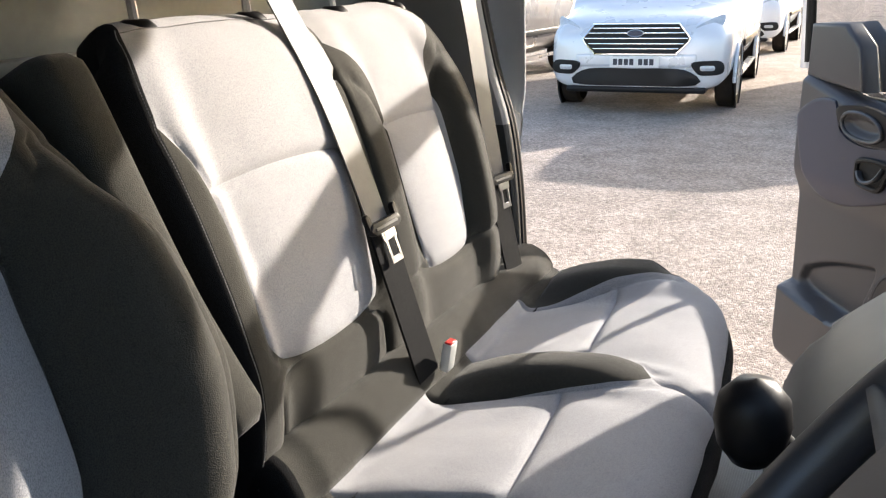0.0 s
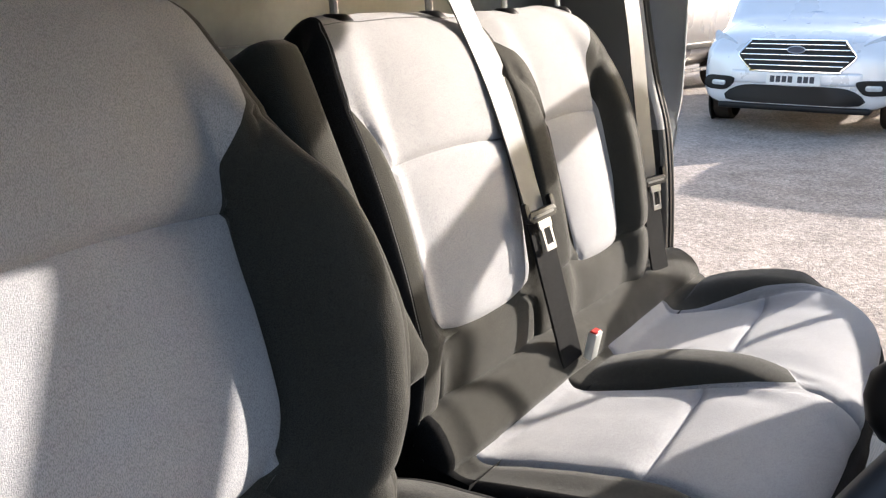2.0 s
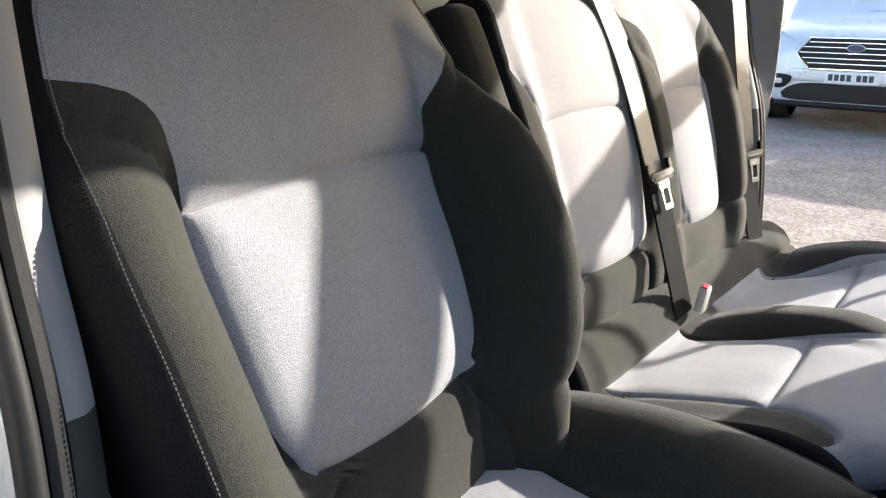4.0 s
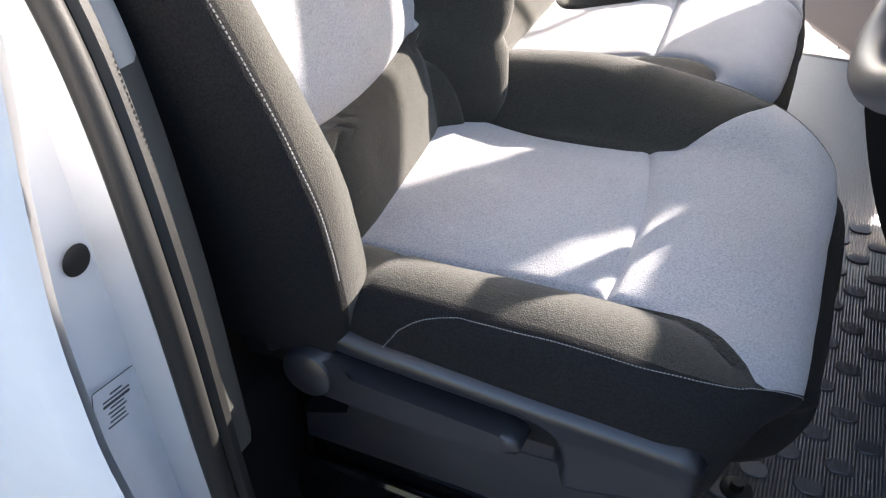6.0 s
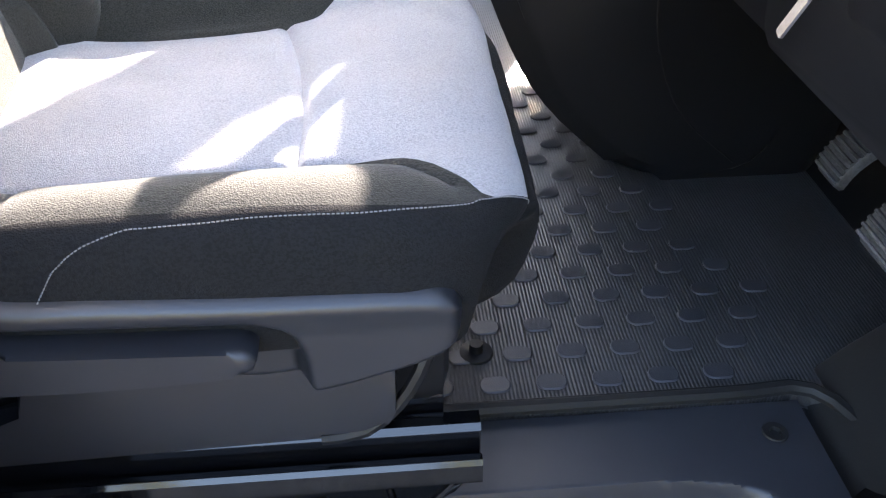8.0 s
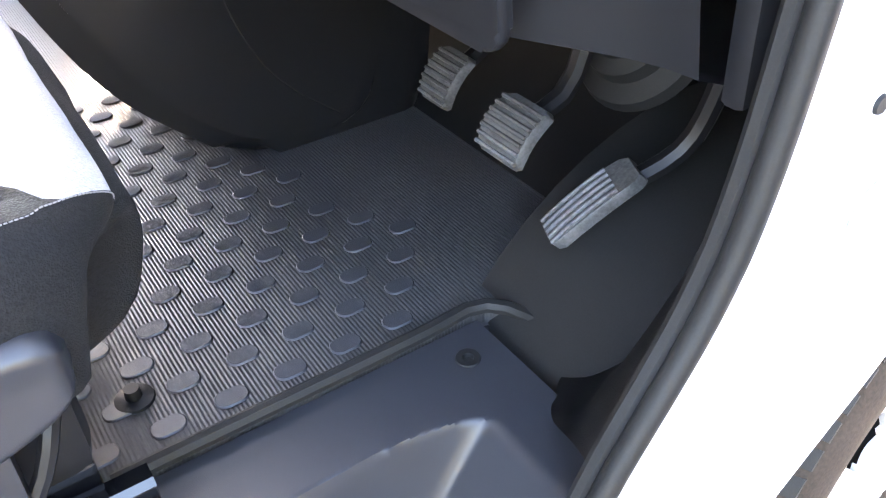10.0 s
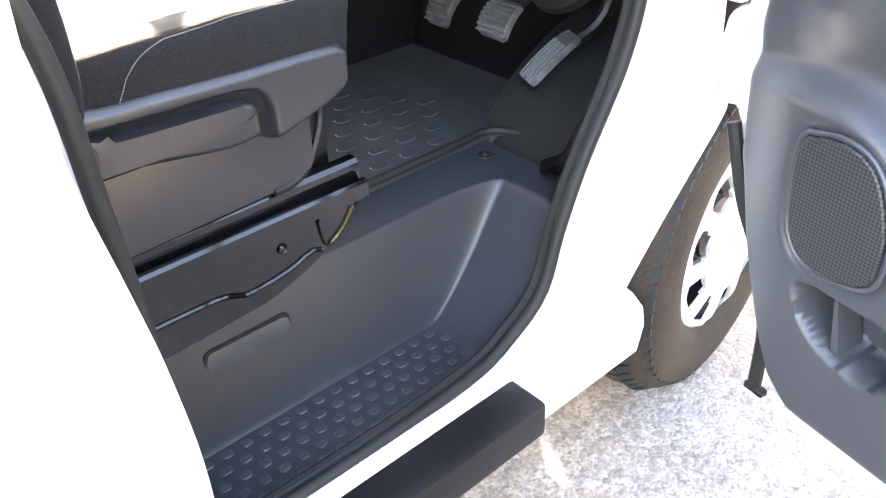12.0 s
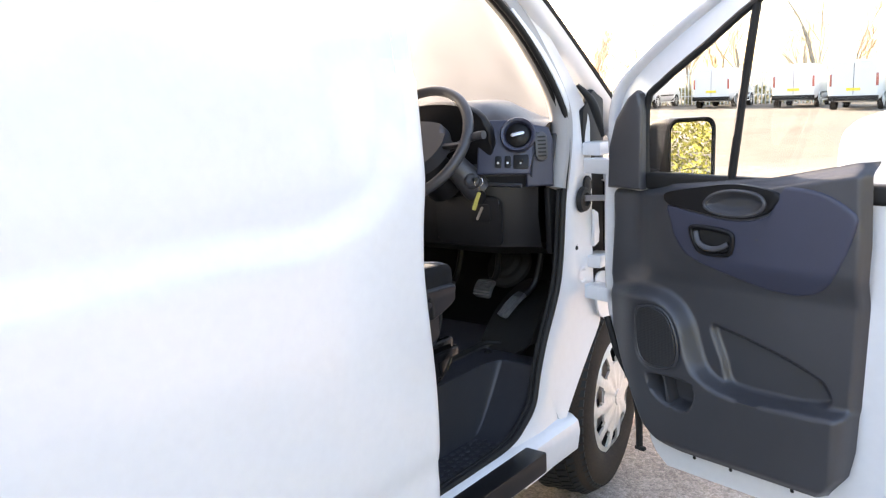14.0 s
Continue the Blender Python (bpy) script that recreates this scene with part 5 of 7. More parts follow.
# round plug, striker and type label on the rear jamb
part("jamb_plug", lathe(B(), [(0.0, 0.003), (0.008, 0.0028), (0.0105, 0.0015), (0.0115, 0.0)], Matrix.Translation((-1.1025, -0.931, 1.008)) @ Matrix.Rotation(radians(90), 4, "Y"), 24), M["rubber"], van)
part("door_striker", tube(B(), smooth_path([(-1.112, -0.982, 1.112), (-1.076, -0.982, 1.116), (-1.068, -0.982, 1.094), (-1.076, -0.982, 1.070), (-1.112, -0.982, 1.074)], 16), 0.0045, 8), M["grey_paint"], van)
type_label = thing("type_label", (-1.088, -0.933, 0.882), "outlined type label with rows of small grey print", "label")
lm = Matrix.Translation((-1.0962, -0.9405, 0.8825)) @ Matrix.Rotation(radians(93.5), 4, "Y") @ Matrix.Rotation(radians(90), 4, "Z") @ Matrix.Rotation(radians(-8), 4, "Z")
part("film", slab(B(), rounded(-0.0225, 0.0225, -0.029, 0.029, 0.002, 2), 0.0008, lm), M["white"], type_label)
part("frame_line", tube(B(), [lm @ Vector((x, y, 0.001)) for x, y in rounded(-0.022, 0.022, -0.0285, 0.0285, 0.0015, 2)], 0.0004, 4, closed=True), M["ink"], type_label)
for k, (w, h) in enumerate(((0.006, 0.0007), (0.013, 0.0007), (0.013, 0.0013), (0.007, 0.0007), (0.009, 0.0007), (0.007, 0.0007), (0.008, 0.0007), (0.010, 0.0007), (0.006, 0.0007))):
    part("print_bar", slab(B(), rounded(-w, w, -h, h, h * 0.4, 1), 0.0003, lm @ Matrix.Translation((0.0, 0.018 - 0.0042 * k, 0.0008))), M["ink"], type_label)


# ---- dashboard, wheel, pedals ----
dash = thing("dashboard", (-0.2, 0, 0.86), "dark grey and blue-grey plastic dashboard", "dashboard")
prof = [(-0.05, 0.86), (-0.30, 0.865), (-0.385, 0.90), (-0.405, 1.0), (-0.40, 1.085), (-0.415, 1.10), (-0.435, 1.12), (-0.42, 1.18), (-0.385, 1.245), (-0.33, 1.27), (-0.2, 1.275), (0.1, 1.24), (0.44, 1.15)]
rows = []
for y in np.linspace(-0.84, 0.84, 70):
    hood = math.exp(-(((y + 0.58) / 0.15) ** 4))
    e = ease((abs(y) - 0.64) / 0.20)
    row = []
    for x, z in prof:
        h = 0.065 * hood if z > 1.24 and x < 0.0 else 0.0
        row.append((x + 0.075 * e * (x < -0.2) - 0.03 * hood * (z > 1.2 and x < -0.3), y, z + h * (1 if x > -0.4 else 0.7)))
    rows.append(row)
part("dash_body", loft(B(), [r[4:] for r in rows]), M["trim"], dash)
part("lower_dash", loft(B(), [r[:5] for r in rows]), M["dash_plastic"], dash)
part("binnacle", slab(B(), [(p.x, p.y) for p in smooth_path([(-0.17, 0, 0), (-0.15, 0.09, 0), (-0.07, 0.125, 0), (0.07, 0.125, 0), (0.15, 0.09, 0), (0.17, 0, 0), (0.12, -0.05, 0), (-0.12, -0.05, 0)], 40, closed=True)], 0.03, Matrix.Translation((-0.405, -0.58, 1.215)) @ Matrix(((0, -0.25, -0.97, 0), (1, 0, 0, 0), (0, 0.97, -0.25, 0), (0, 0, 0, 1))), 0.008), M["black"], dash)
FACE = lambda x, y, z, tilt=14, yaw=0: Matrix.Translation((x, y, z)) @ Matrix.Rotation(radians(yaw), 4, "Z") @ Matrix.Rotation(radians(tilt), 4, "Y") @ Matrix(((0, 0, -1, 0), (-1, 0, 0, 0), (0, 1, 0, 0), (0, 0, 0, 1)))
part("switch_panel", slab(B(), [(0.070, -0.055), (0.076, 0.02), (0.072, 0.085), (0.04, 0.105), (-0.06, 0.105), (-0.085, 0.06), (-0.085, -0.055)], 0.012, FACE(-0.397, -0.778, 1.180, 16, 24), 0.006, 3), M["trim_blue"], dash)
VM = FACE(-0.380, -0.808, 1.238, 20, 25)
vent = part("air_vent", lathe(B(), [(0.050, -0.01), (0.052, 0.010), (0.048, 0.018), (0.041, 0.015), (0.036, 0.002), (0.0, 0.0)], VM, 40), M["trim_blue"], dash)
part("vent_barrel", lathe(B(), [(0.036, 0.004), (0.030, 0.010), (0.0, 0.014)], VM, 32), M["black"], vent)
part("vane", slab(B(), rounded(-0.020, 0.020, -0.0045, 0.0045, 0.004), 0.006, VM @ Matrix.Translation((0, 0, 0.013)) @ Matrix.Rotation(radians(12), 4, "Z"), 0.002), M["steel"], vent)
for k, w, h in ((-0.022, 0.009, 0.017), (0.006, 0.009, 0.017), (0.044, 0.022, 0.020)):
    sm = FACE(-0.397, -0.778, 1.180, 16, 24) @ Matrix.Translation((k, -0.020, 0.010))
    sw = part("switch", slab(B(), rounded(-w, w, -h, h, 0.004), 0.008, sm, 0.002), M["black"], dash)
    part("marking", slab(B(), rounded(-0.003, 0.003, -0.003, 0.003, 0.001, 2), 0.001, sm @ Matrix.Translation((0, -0.004, 0.0082))), M["label"], sw)
    if w > 0.02:
        part("joystick", lathe(B(), [(0.0, 0.012), (0.005, 0.011), (0.006, 0.0)], sm @ Matrix.Translation((0, 0.003, 0.008)), 14), M["rubber"], sw)
part("vent_surround", slab(B(), [(-0.046, -0.105), (0.036, -0.105), (0.040, 0.03), (0.030, 0.066), (-0.02, 0.078), (-0.046, 0.07)], 0.02, FACE(-0.314, -0.836, 1.190, 8, 46), 0.008, 3), M["trim_blue"], dash)
SVM = FACE(-0.326, -0.850, 1.203, 8, 46)
sv = part("side_vent", slab(B(), rounded(-0.018, 0.018, -0.042, 0.042, 0.016), 0.012, SVM, 0.004), M["trim"], dash)
for k in range(6):
    part("slat", slab(B(), rounded(-0.012, 0.012, -0.0022, 0.0022, 0.001, 2), 0.003, SVM @ Matrix.Translation((0, -0.028 + 0.011 * k, 0.0115))), M["rubber"], sv)
part("knee_panel", slab(B(), rounded(-0.12, 0.12, -0.075, 0.075, 0.02), 0.012, FACE(-0.398, -0.64, 0.985, -4), 0.005), M["dash_plastic"], dash)
part("pull_recess", slab(B(), rounded(-0.035, 0.035, -0.028, 0.028, 0.008), 0.006, FACE(-0.409, -0.69, 1.01, -4), 0.003), M["dash_plastic"], dash)
part("end_panel", slab(B(), [(-0.290, 0.88), (-0.300, 1.08), (-0.12, 1.08), (-0.12, 0.88)], 0.02, XZ(-0.862), 0.006), M["dash_plastic"], dash)
part("end_cap", slab(B(), [(-0.272, 1.085), (-0.282, 1.12), (-0.275, 1.19), (-0.255, 1.235), (-0.21, 1.25), (-0.12, 1.23), (-0.12, 1.085)], 0.02, XZ(-0.862), 0.006), M["trim"], dash)
part("upper_shelf_line", tube(B(), [(-0.418, y, 1.098) for y in np.linspace(-0.84, -0.40, 20)], 0.006, 8), M["trim"], dash)

console = thing("centre_console", (-0.4, -0.02, 0.57), "dark plastic centre console below the dashboard", "console")
part("tunnel", slab(B(), curve2([(-0.40, 1.16), (-0.585, 1.04), (-0.63, 0.95), (-0.612, 0.86), (-0.553, 0.73), (-0.475, 0.64), (-0.38, 0.574), (-0.20, 0.571), (-0.12, 0.60), (-0.12, 1.10)], 60), 0.40, XZ(-0.22), 0.03, 4), M["black"], console)
part("side_panel", slab(B(), curve2([(-0.40, 1.10), (-0.56, 1.01), (-0.595, 0.94), (-0.58, 0.86), (-0.525, 0.74), (-0.455, 0.655), (-0.37, 0.60), (-0.24, 0.592), (-0.20, 0.70), (-0.20, 1.05)], 60), 0.012, XZ(-0.229), 0.006, 3), M["black"], console)
part("panel_joint", tube(B(), smooth_path([(-0.33, -0.2305, 1.06), (-0.40, -0.2305, 0.86), (-0.36, -0.2305, 0.70), (-0.26, -0.2305, 0.60)], 30), 0.0015, 5), M["rubber"], console)
part("gaiter", lathe(B(), [(0.055, 0.0), (0.05, 0.012), (0.042, 0.016), (0.036, 0.028), (0.028, 0.032), (0.020, 0.05), (0.012, 0.055)], Matrix.Translation((-0.535, -0.165, 1.035)) @ Matrix.Rotation(radians(-35), 4, "Y"), 28), M["rubber"], console)
gear = thing("gear_lever", (-0.60, -0.20, 1.03), "gear lever with a round black knob", "gear lever")
part("stalk", tube(B(), smooth_path([(-0.545, -0.17, 1.02), (-0.59, -0.19, 1.06), (-0.618, -0.205, 1.10)], 10), lambda t: 0.022 - 0.012 * t, 12), M["black"], gear)
part("knob", lathe(B(), [(0.0, 0.034), (0.014, 0.031), (0.025, 0.018), (0.0275, 0.0), (0.024, -0.018), (0.014, -0.032), (0.0, -0.036)], Matrix.Translation((-0.627, -0.225, 1.115)), 28), M["black"], gear)

SW = Matrix.Translation((-0.55, -0.555, 1.225)) @ Matrix.Rotation(radians(-54), 4, "Y")     # local z towards the driver
wheel = thing("steering_wheel", (-0.47, -0.53, 1.12), "dark grey plastic steering wheel with three spokes", "steering wheel")
part("rim", tube(B(), [SW @ Vector((0.183 * math.cos(a), 0.183 * math.sin(a), 0)) for a in np.linspace(0, 2 * math.pi, 64, endpoint=False)], 0.0155, 12, closed=True), M["trim"], wheel)
hub = part("airbag_cover", slab(B(), curve2([(0.070, 0), (0.066, 0.06), (0.050, 0.100), (0.005, 0.112), (-0.05, 0.092), (-0.085, 0.05), (-0.095, 0.0), (-0.085, -0.05), (-0.05, -0.092), (0.005, -0.112), (0.050, -0.100), (0.066, -0.06)], 60), 0.045, SW @ Matrix.Translation((0, 0, -0.035)), 0.020, 5), M["trim"], wheel)
part("badge", lathe(B(), [(0.0, 0.004), (0.012, 0.004), (0.014, 0.001), (0.018, 0.003), (0.020, 0.0)], SW @ Matrix.Translation((0.012, 0, 0.0095)), 24), M["chrome"], hub)
for a in (90, -90, 155, 205):
    d = Vector((math.cos(radians(a)), math.sin(radians(a)), 0))
    part("spoke", tube(B(), [SW @ (d * 0.06 + Vector((0, 0, -0.02))), SW @ (d * 0.12 + Vector((0, 0, -0.012))), SW @ (d * 0.178)], lambda t: 0.022 - 0.007 * t, 10, flat=0.5), M["trim"], wheel)
column = thing("steering_column", (-0.42, -0.53, 1.08), "dark plastic steering column shroud with stalks", "steering column")
part("shroud", tube(B(), [SW @ Vector((-0.01, 0, -0.03)), SW @ Vector((-0.015, 0, -0.10)), SW @ Vector((-0.02, 0, -0.2))], lambda t: 0.045 + 0.02 * t, 16), M["dash_plastic"], column)
part("ignition_barrel", lathe(B(), [(0.0, 0.010), (0.005, 0.012), (0.014, 0.012), (0.021, 0.006), (0.024, -0.06)], Matrix.Translation((-0.475, -0.706, 1.114)) @ Matrix.Rotation(radians(-68), 4, "Y") @ Matrix.Rotation(radians(24), 4, "X"), 20), M["trim"], column)
part("column_skirt", tube(B(), [(-0.47, -0.64, 1.16), (-0.45, -0.67, 1.12), (-0.42, -0.69, 1.08)], lambda t: 0.036 + 0.008 * t, 14), M["trim"], column)
part("lamp_stalk", tube(B(), smooth_path([(-0.505, -0.64, 1.20), (-0.51, -0.70, 1.225), (-0.525, -0.755, 1.245), (-0.53, -0.79, 1.25)], 12), lambda t: 0.008 + 0.004 * t, 10), M["trim"], column)
KO = Matrix.Translation((0.012, -0.058, 0.010))
keys = thing("key_bunch", (-0.495, -0.735, 1.08), "ignition key with ring, yellow tag and black fob", "keys")
part("key_blade", tube(B(), [(-0.473, -0.712, 1.118), (-0.497, -0.738, 1.122)], 0.006, 8), M["black"], keys)
part("ring", tube(B(), [KO @ Vector((-0.507 + 0.003 * math.sin(a), -0.686 + 0.014 * math.cos(a), 1.104 + 0.014 * math.sin(a))) for a in np.linspace(0, 2 * math.pi, 24, endpoint=False)], 0.0014, 6, closed=True), M["chrome"], keys)
part("fob", slab(B(), rounded(-0.014, 0.014, -0.02, 0.02, 0.010), 0.009, KO @ FACE(-0.503, -0.692, 1.058), 0.003), M["black"], keys)
part("tag", slab(B(), rounded(-0.006, 0.006, -0.030, 0.024, 0.004), 0.004, KO @ FACE(-0.512, -0.683, 1.052) @ Matrix.Rotation(radians(-14), 4, "Z"), 0.001), M["yellow"], keys)
part("second_key", slab(B(), rounded(-0.004, 0.004, -0.02, 0.02, 0.002), 0.002, KO @ FACE(-0.508, -0.688, 1.014) @ Matrix.Rotation(radians(-20), 4, "Z")), M["steel"], keys)
part("link", tube(B(), [KO @ Vector((-0.507, -0.686, 1.091)), KO @ Vector((-0.506, -0.687, 1.074))], 0.0012, 5), M["chrome"], keys)


def pedal(name, x, y, z, w, h, tilt, label, top, yaw=0):
    t = thing(name, (x, y, z), label, "pedal")
    m = Matrix.Translation((x, y, z)) @ Matrix.Rotation(radians(yaw), 4, "Z") @ Matrix.Rotation(radians(tilt), 4, "Y") @ Matrix(((0, 0, -1, 0), (-1, 0, 0, 0), (0, 1, 0, 0), (0, 0, 0, 1)))
    long_ = h > w * 1.4
    arch = lambda q: -0.010 * (q / h) ** 2 if not long_ else -0.016 * ((q + h) / (2 * h)) ** 2     # the pad bows away from the foot
    rings = []
    for q in np.linspace(-h, h, 15):
        half = w * (1 - 0.10 * (q / h) ** 2) * (math.sqrt(max(0.0, 1 - max(0.0, (abs(q) - h * 0.8) / (h * 0.2)) ** 2)) * 0.25 + 0.75)
        rings.append([m @ Vector((a * half, q, arch(q) + c)) for a, c in ((-1, 0.0), (-1, 0.008), (-0.92, 0.012), (0, 0.0135), (0.92, 0.012), (1, 0.008), (1, 0.0))])
    pad = part("pad", loft(B(), rings, closed=True, caps=True), M["pad"], t)
    n = 5 if long_ else 7
    for k in range(n):
        if long_:
            c = (-0.74 + 1.48 * k / (n - 1)) * w
            line = [m @ Vector((c, q, arch(q) + 0.0135)) for q in np.linspace(-h * 0.97, h * 0.55, 10)]
        else:
            q = (-0.84 + 1.6 * k / (n - 1)) * h
            line = [m @ Vector((a * w, q, arch(q) + 0.0138 - 0.0012 * abs(a))) for a in np.linspace(-0.9, 0.9, 7)]
        part("grip_rib", tube(B(), line, 0.0030, 6, flat=0.8), M["worn_pad"] if long_ or k in (0, 1) else M["pad"], pad)
    part("arm", tube(B(), smooth_path([m @ Vector((0, h * 0.3, -0.004)), m @ Vector((0, h + 0.05, -0.03)), Vector(top)], 12), 0.011, 8), M["black"], t)
    return t


pedal("clutch_pedal", -0.195, -0.385, 0.695, 0.030, 0.034, 38, "worn grey rubber clutch pedal", (-0.08, -0.40, 0.95))
pedal("brake_pedal", -0.255, -0.590, 0.735, 0.034, 0.032, 42, "worn grey rubber brake pedal", (-0.12, -0.57, 0.97))
pedal("accelerator_pedal", -0.222, -0.672, 0.682, 0.024, 0.052, 42, "ribbed grey accelerator pedal", (-0.12, -0.73, 0.86), yaw=-24)
servo = thing("brake_boot", (-0.10, -0.56, 0.76), "round black rubber boot behind the pedals", "boot")
part("boot", lathe(B(), [(0.085, 0.0), (0.080, 0.012), (0.060, 0.020), (0.056, 0.035), (0.040, 0.042), (0.036, 0.06), (0.0, 0.062)], Matrix.Translation((-0.055, -0.56, 0.77)) @ Matrix.Rotation(radians(-55), 4, "Y"), 36), M["rubber"], servo)
part("hose", tube(B(), smooth_path([(-0.07, -0.74, 0.95), (-0.12, -0.77, 0.84), (-0.10, -0.79, 0.74), (-0.06, -0.80, 0.66)], 16), 0.012, 8), M["rubber"], servo)


# ---- belts ----
def strip(pts, width, way, thick=0.0014):
    bm = B()
    way = Vector(way).normalized()
    n = len(pts)
    rings = []
    for i, p in enumerate(pts):
        t = (pts[min(i + 1, n - 1)] - pts[max(i - 1, 0)]).normalized()
        s = (way - t * way.dot(t)).normalized()
        k = t.cross(s)
        rings.append([p + s * width / 2 - k * thick, p + s * width / 2 + k * thick, p - s * width / 2 + k * thick, p - s * width / 2 - k * thick])
    return loft(bm, rings, closed=True, caps=True)


def seat_belt(name, pts, tongue, way, foot):
    t = thing(name, foot, "grey woven seat belt with a steel tongue and black slider", "seat belt", "cab seat belts")
    path = smooth_path(pts, 40)
    i = min(range(40), key=lambda k: (path[k] - Vector(tongue)).length)
    part("webbing", strip(path[:i + 1], 0.047, way), M["webbing"], t)
    # below the tongue the belt runs on in black, slightly wider
    part("lower_run", strip(path[i:], 0.054, way, 0.0022), M["black_cloth"], t, "black lower run of the belt")
    d = (path[min(i + 1, 39)] - path[max(i - 1, 0)]).normalized()
    s = Vector(way).normalized()
    s = (s - d * s.dot(d)).normalized()
    k = d.cross(s)
    if k.x < 0:
        k = -k
    m = Matrix((s, -d, k)).transposed().to_4x4()
    m = Matrix.Translation(Vector(tongue) + k * 0.006) @ m
    bm = B()
    slab(bm, rounded(-0.037, 0.037, -0.012, 0.005, 0.007), 0.011, m @ Matrix.Translation((0, 0, -0.003)), 0.004, 3)
    for e in (-0.0335, 0.0335):
        slab(bm, rounded(e - 0.0045, e + 0.0045, -0.006, 0.022, 0.004), 0.009, m @ Matrix.Translation((0, 0, -0.003)), 0.003, 2)
    sl = part("slider", bm, M["black"], t)
    part("slot", slab(B(), rounded(-0.027, 0.027, -0.006, -0.002, 0.0015, 2), 0.002, m @ Matrix.Translation((0, 0, 0.0072))), M["webbing"], sl)
    bm = B()
    for a, b, c, e in ((-0.014, -0.008, -0.058, -0.010), (0.008, 0.014, -0.058, -0.010), (-0.014, 0.014, -0.062, -0.052), (-0.017, 0.017, -0.026, -0.008)):
        slab(bm, rounded(a, b, c, e, 0.002, 2), 0.0025, m @ Matrix.Translation((0, 0, 0.004)), 0.0006, 1)
    part("tongue", bm, M["steel"], sl)
    return t


seat_belt("seat_belt", [(-1.36, 0.175, 1.47), (-1.320, 0.19, 1.385), (-1.266, 0.208, 1.26), (-1.210, 0.216, 1.10), (-1.172, 0.222, 0.97), (-1.140, 0.235, 0.84)], (-1.204, 0.217, 1.085), (0.1, 1, 0), (-1.145, 0.235, 0.845))
seat_belt("seat_belt", [(-1.335, 0.695, 1.60), (-1.275, 0.69, 1.40), (-1.236, 0.68, 1.2), (-1.208, 0.672, 1.06), (-1.185, 0.672, 0.93), (-1.165, 0.675, 0.84)], (-1.206, 0.672, 1.057), (0.2, 1, 0), (-1.165, 0.675, 0.845))
buckle = thing("belt_buckle", (-1.125, 0.265, 0.845), "grey seat belt buckle with a small red button", "belt buckle")
mb = Matrix.Translation((-1.125, 0.268, 0.84)) @ Matrix.Rotation(radians(10), 4, "Y")
part("housing", box(B(), -0.008, 0.008, -0.012, 0.012, 0, 0.048, 0.003, 2, mb), M["fence"], buckle)
part("release_button", box(B(), -0.006, 0.006, -0.010, 0.010, 0.046, 0.0505, 0.0015, 1, mb), M["red"], buckle)


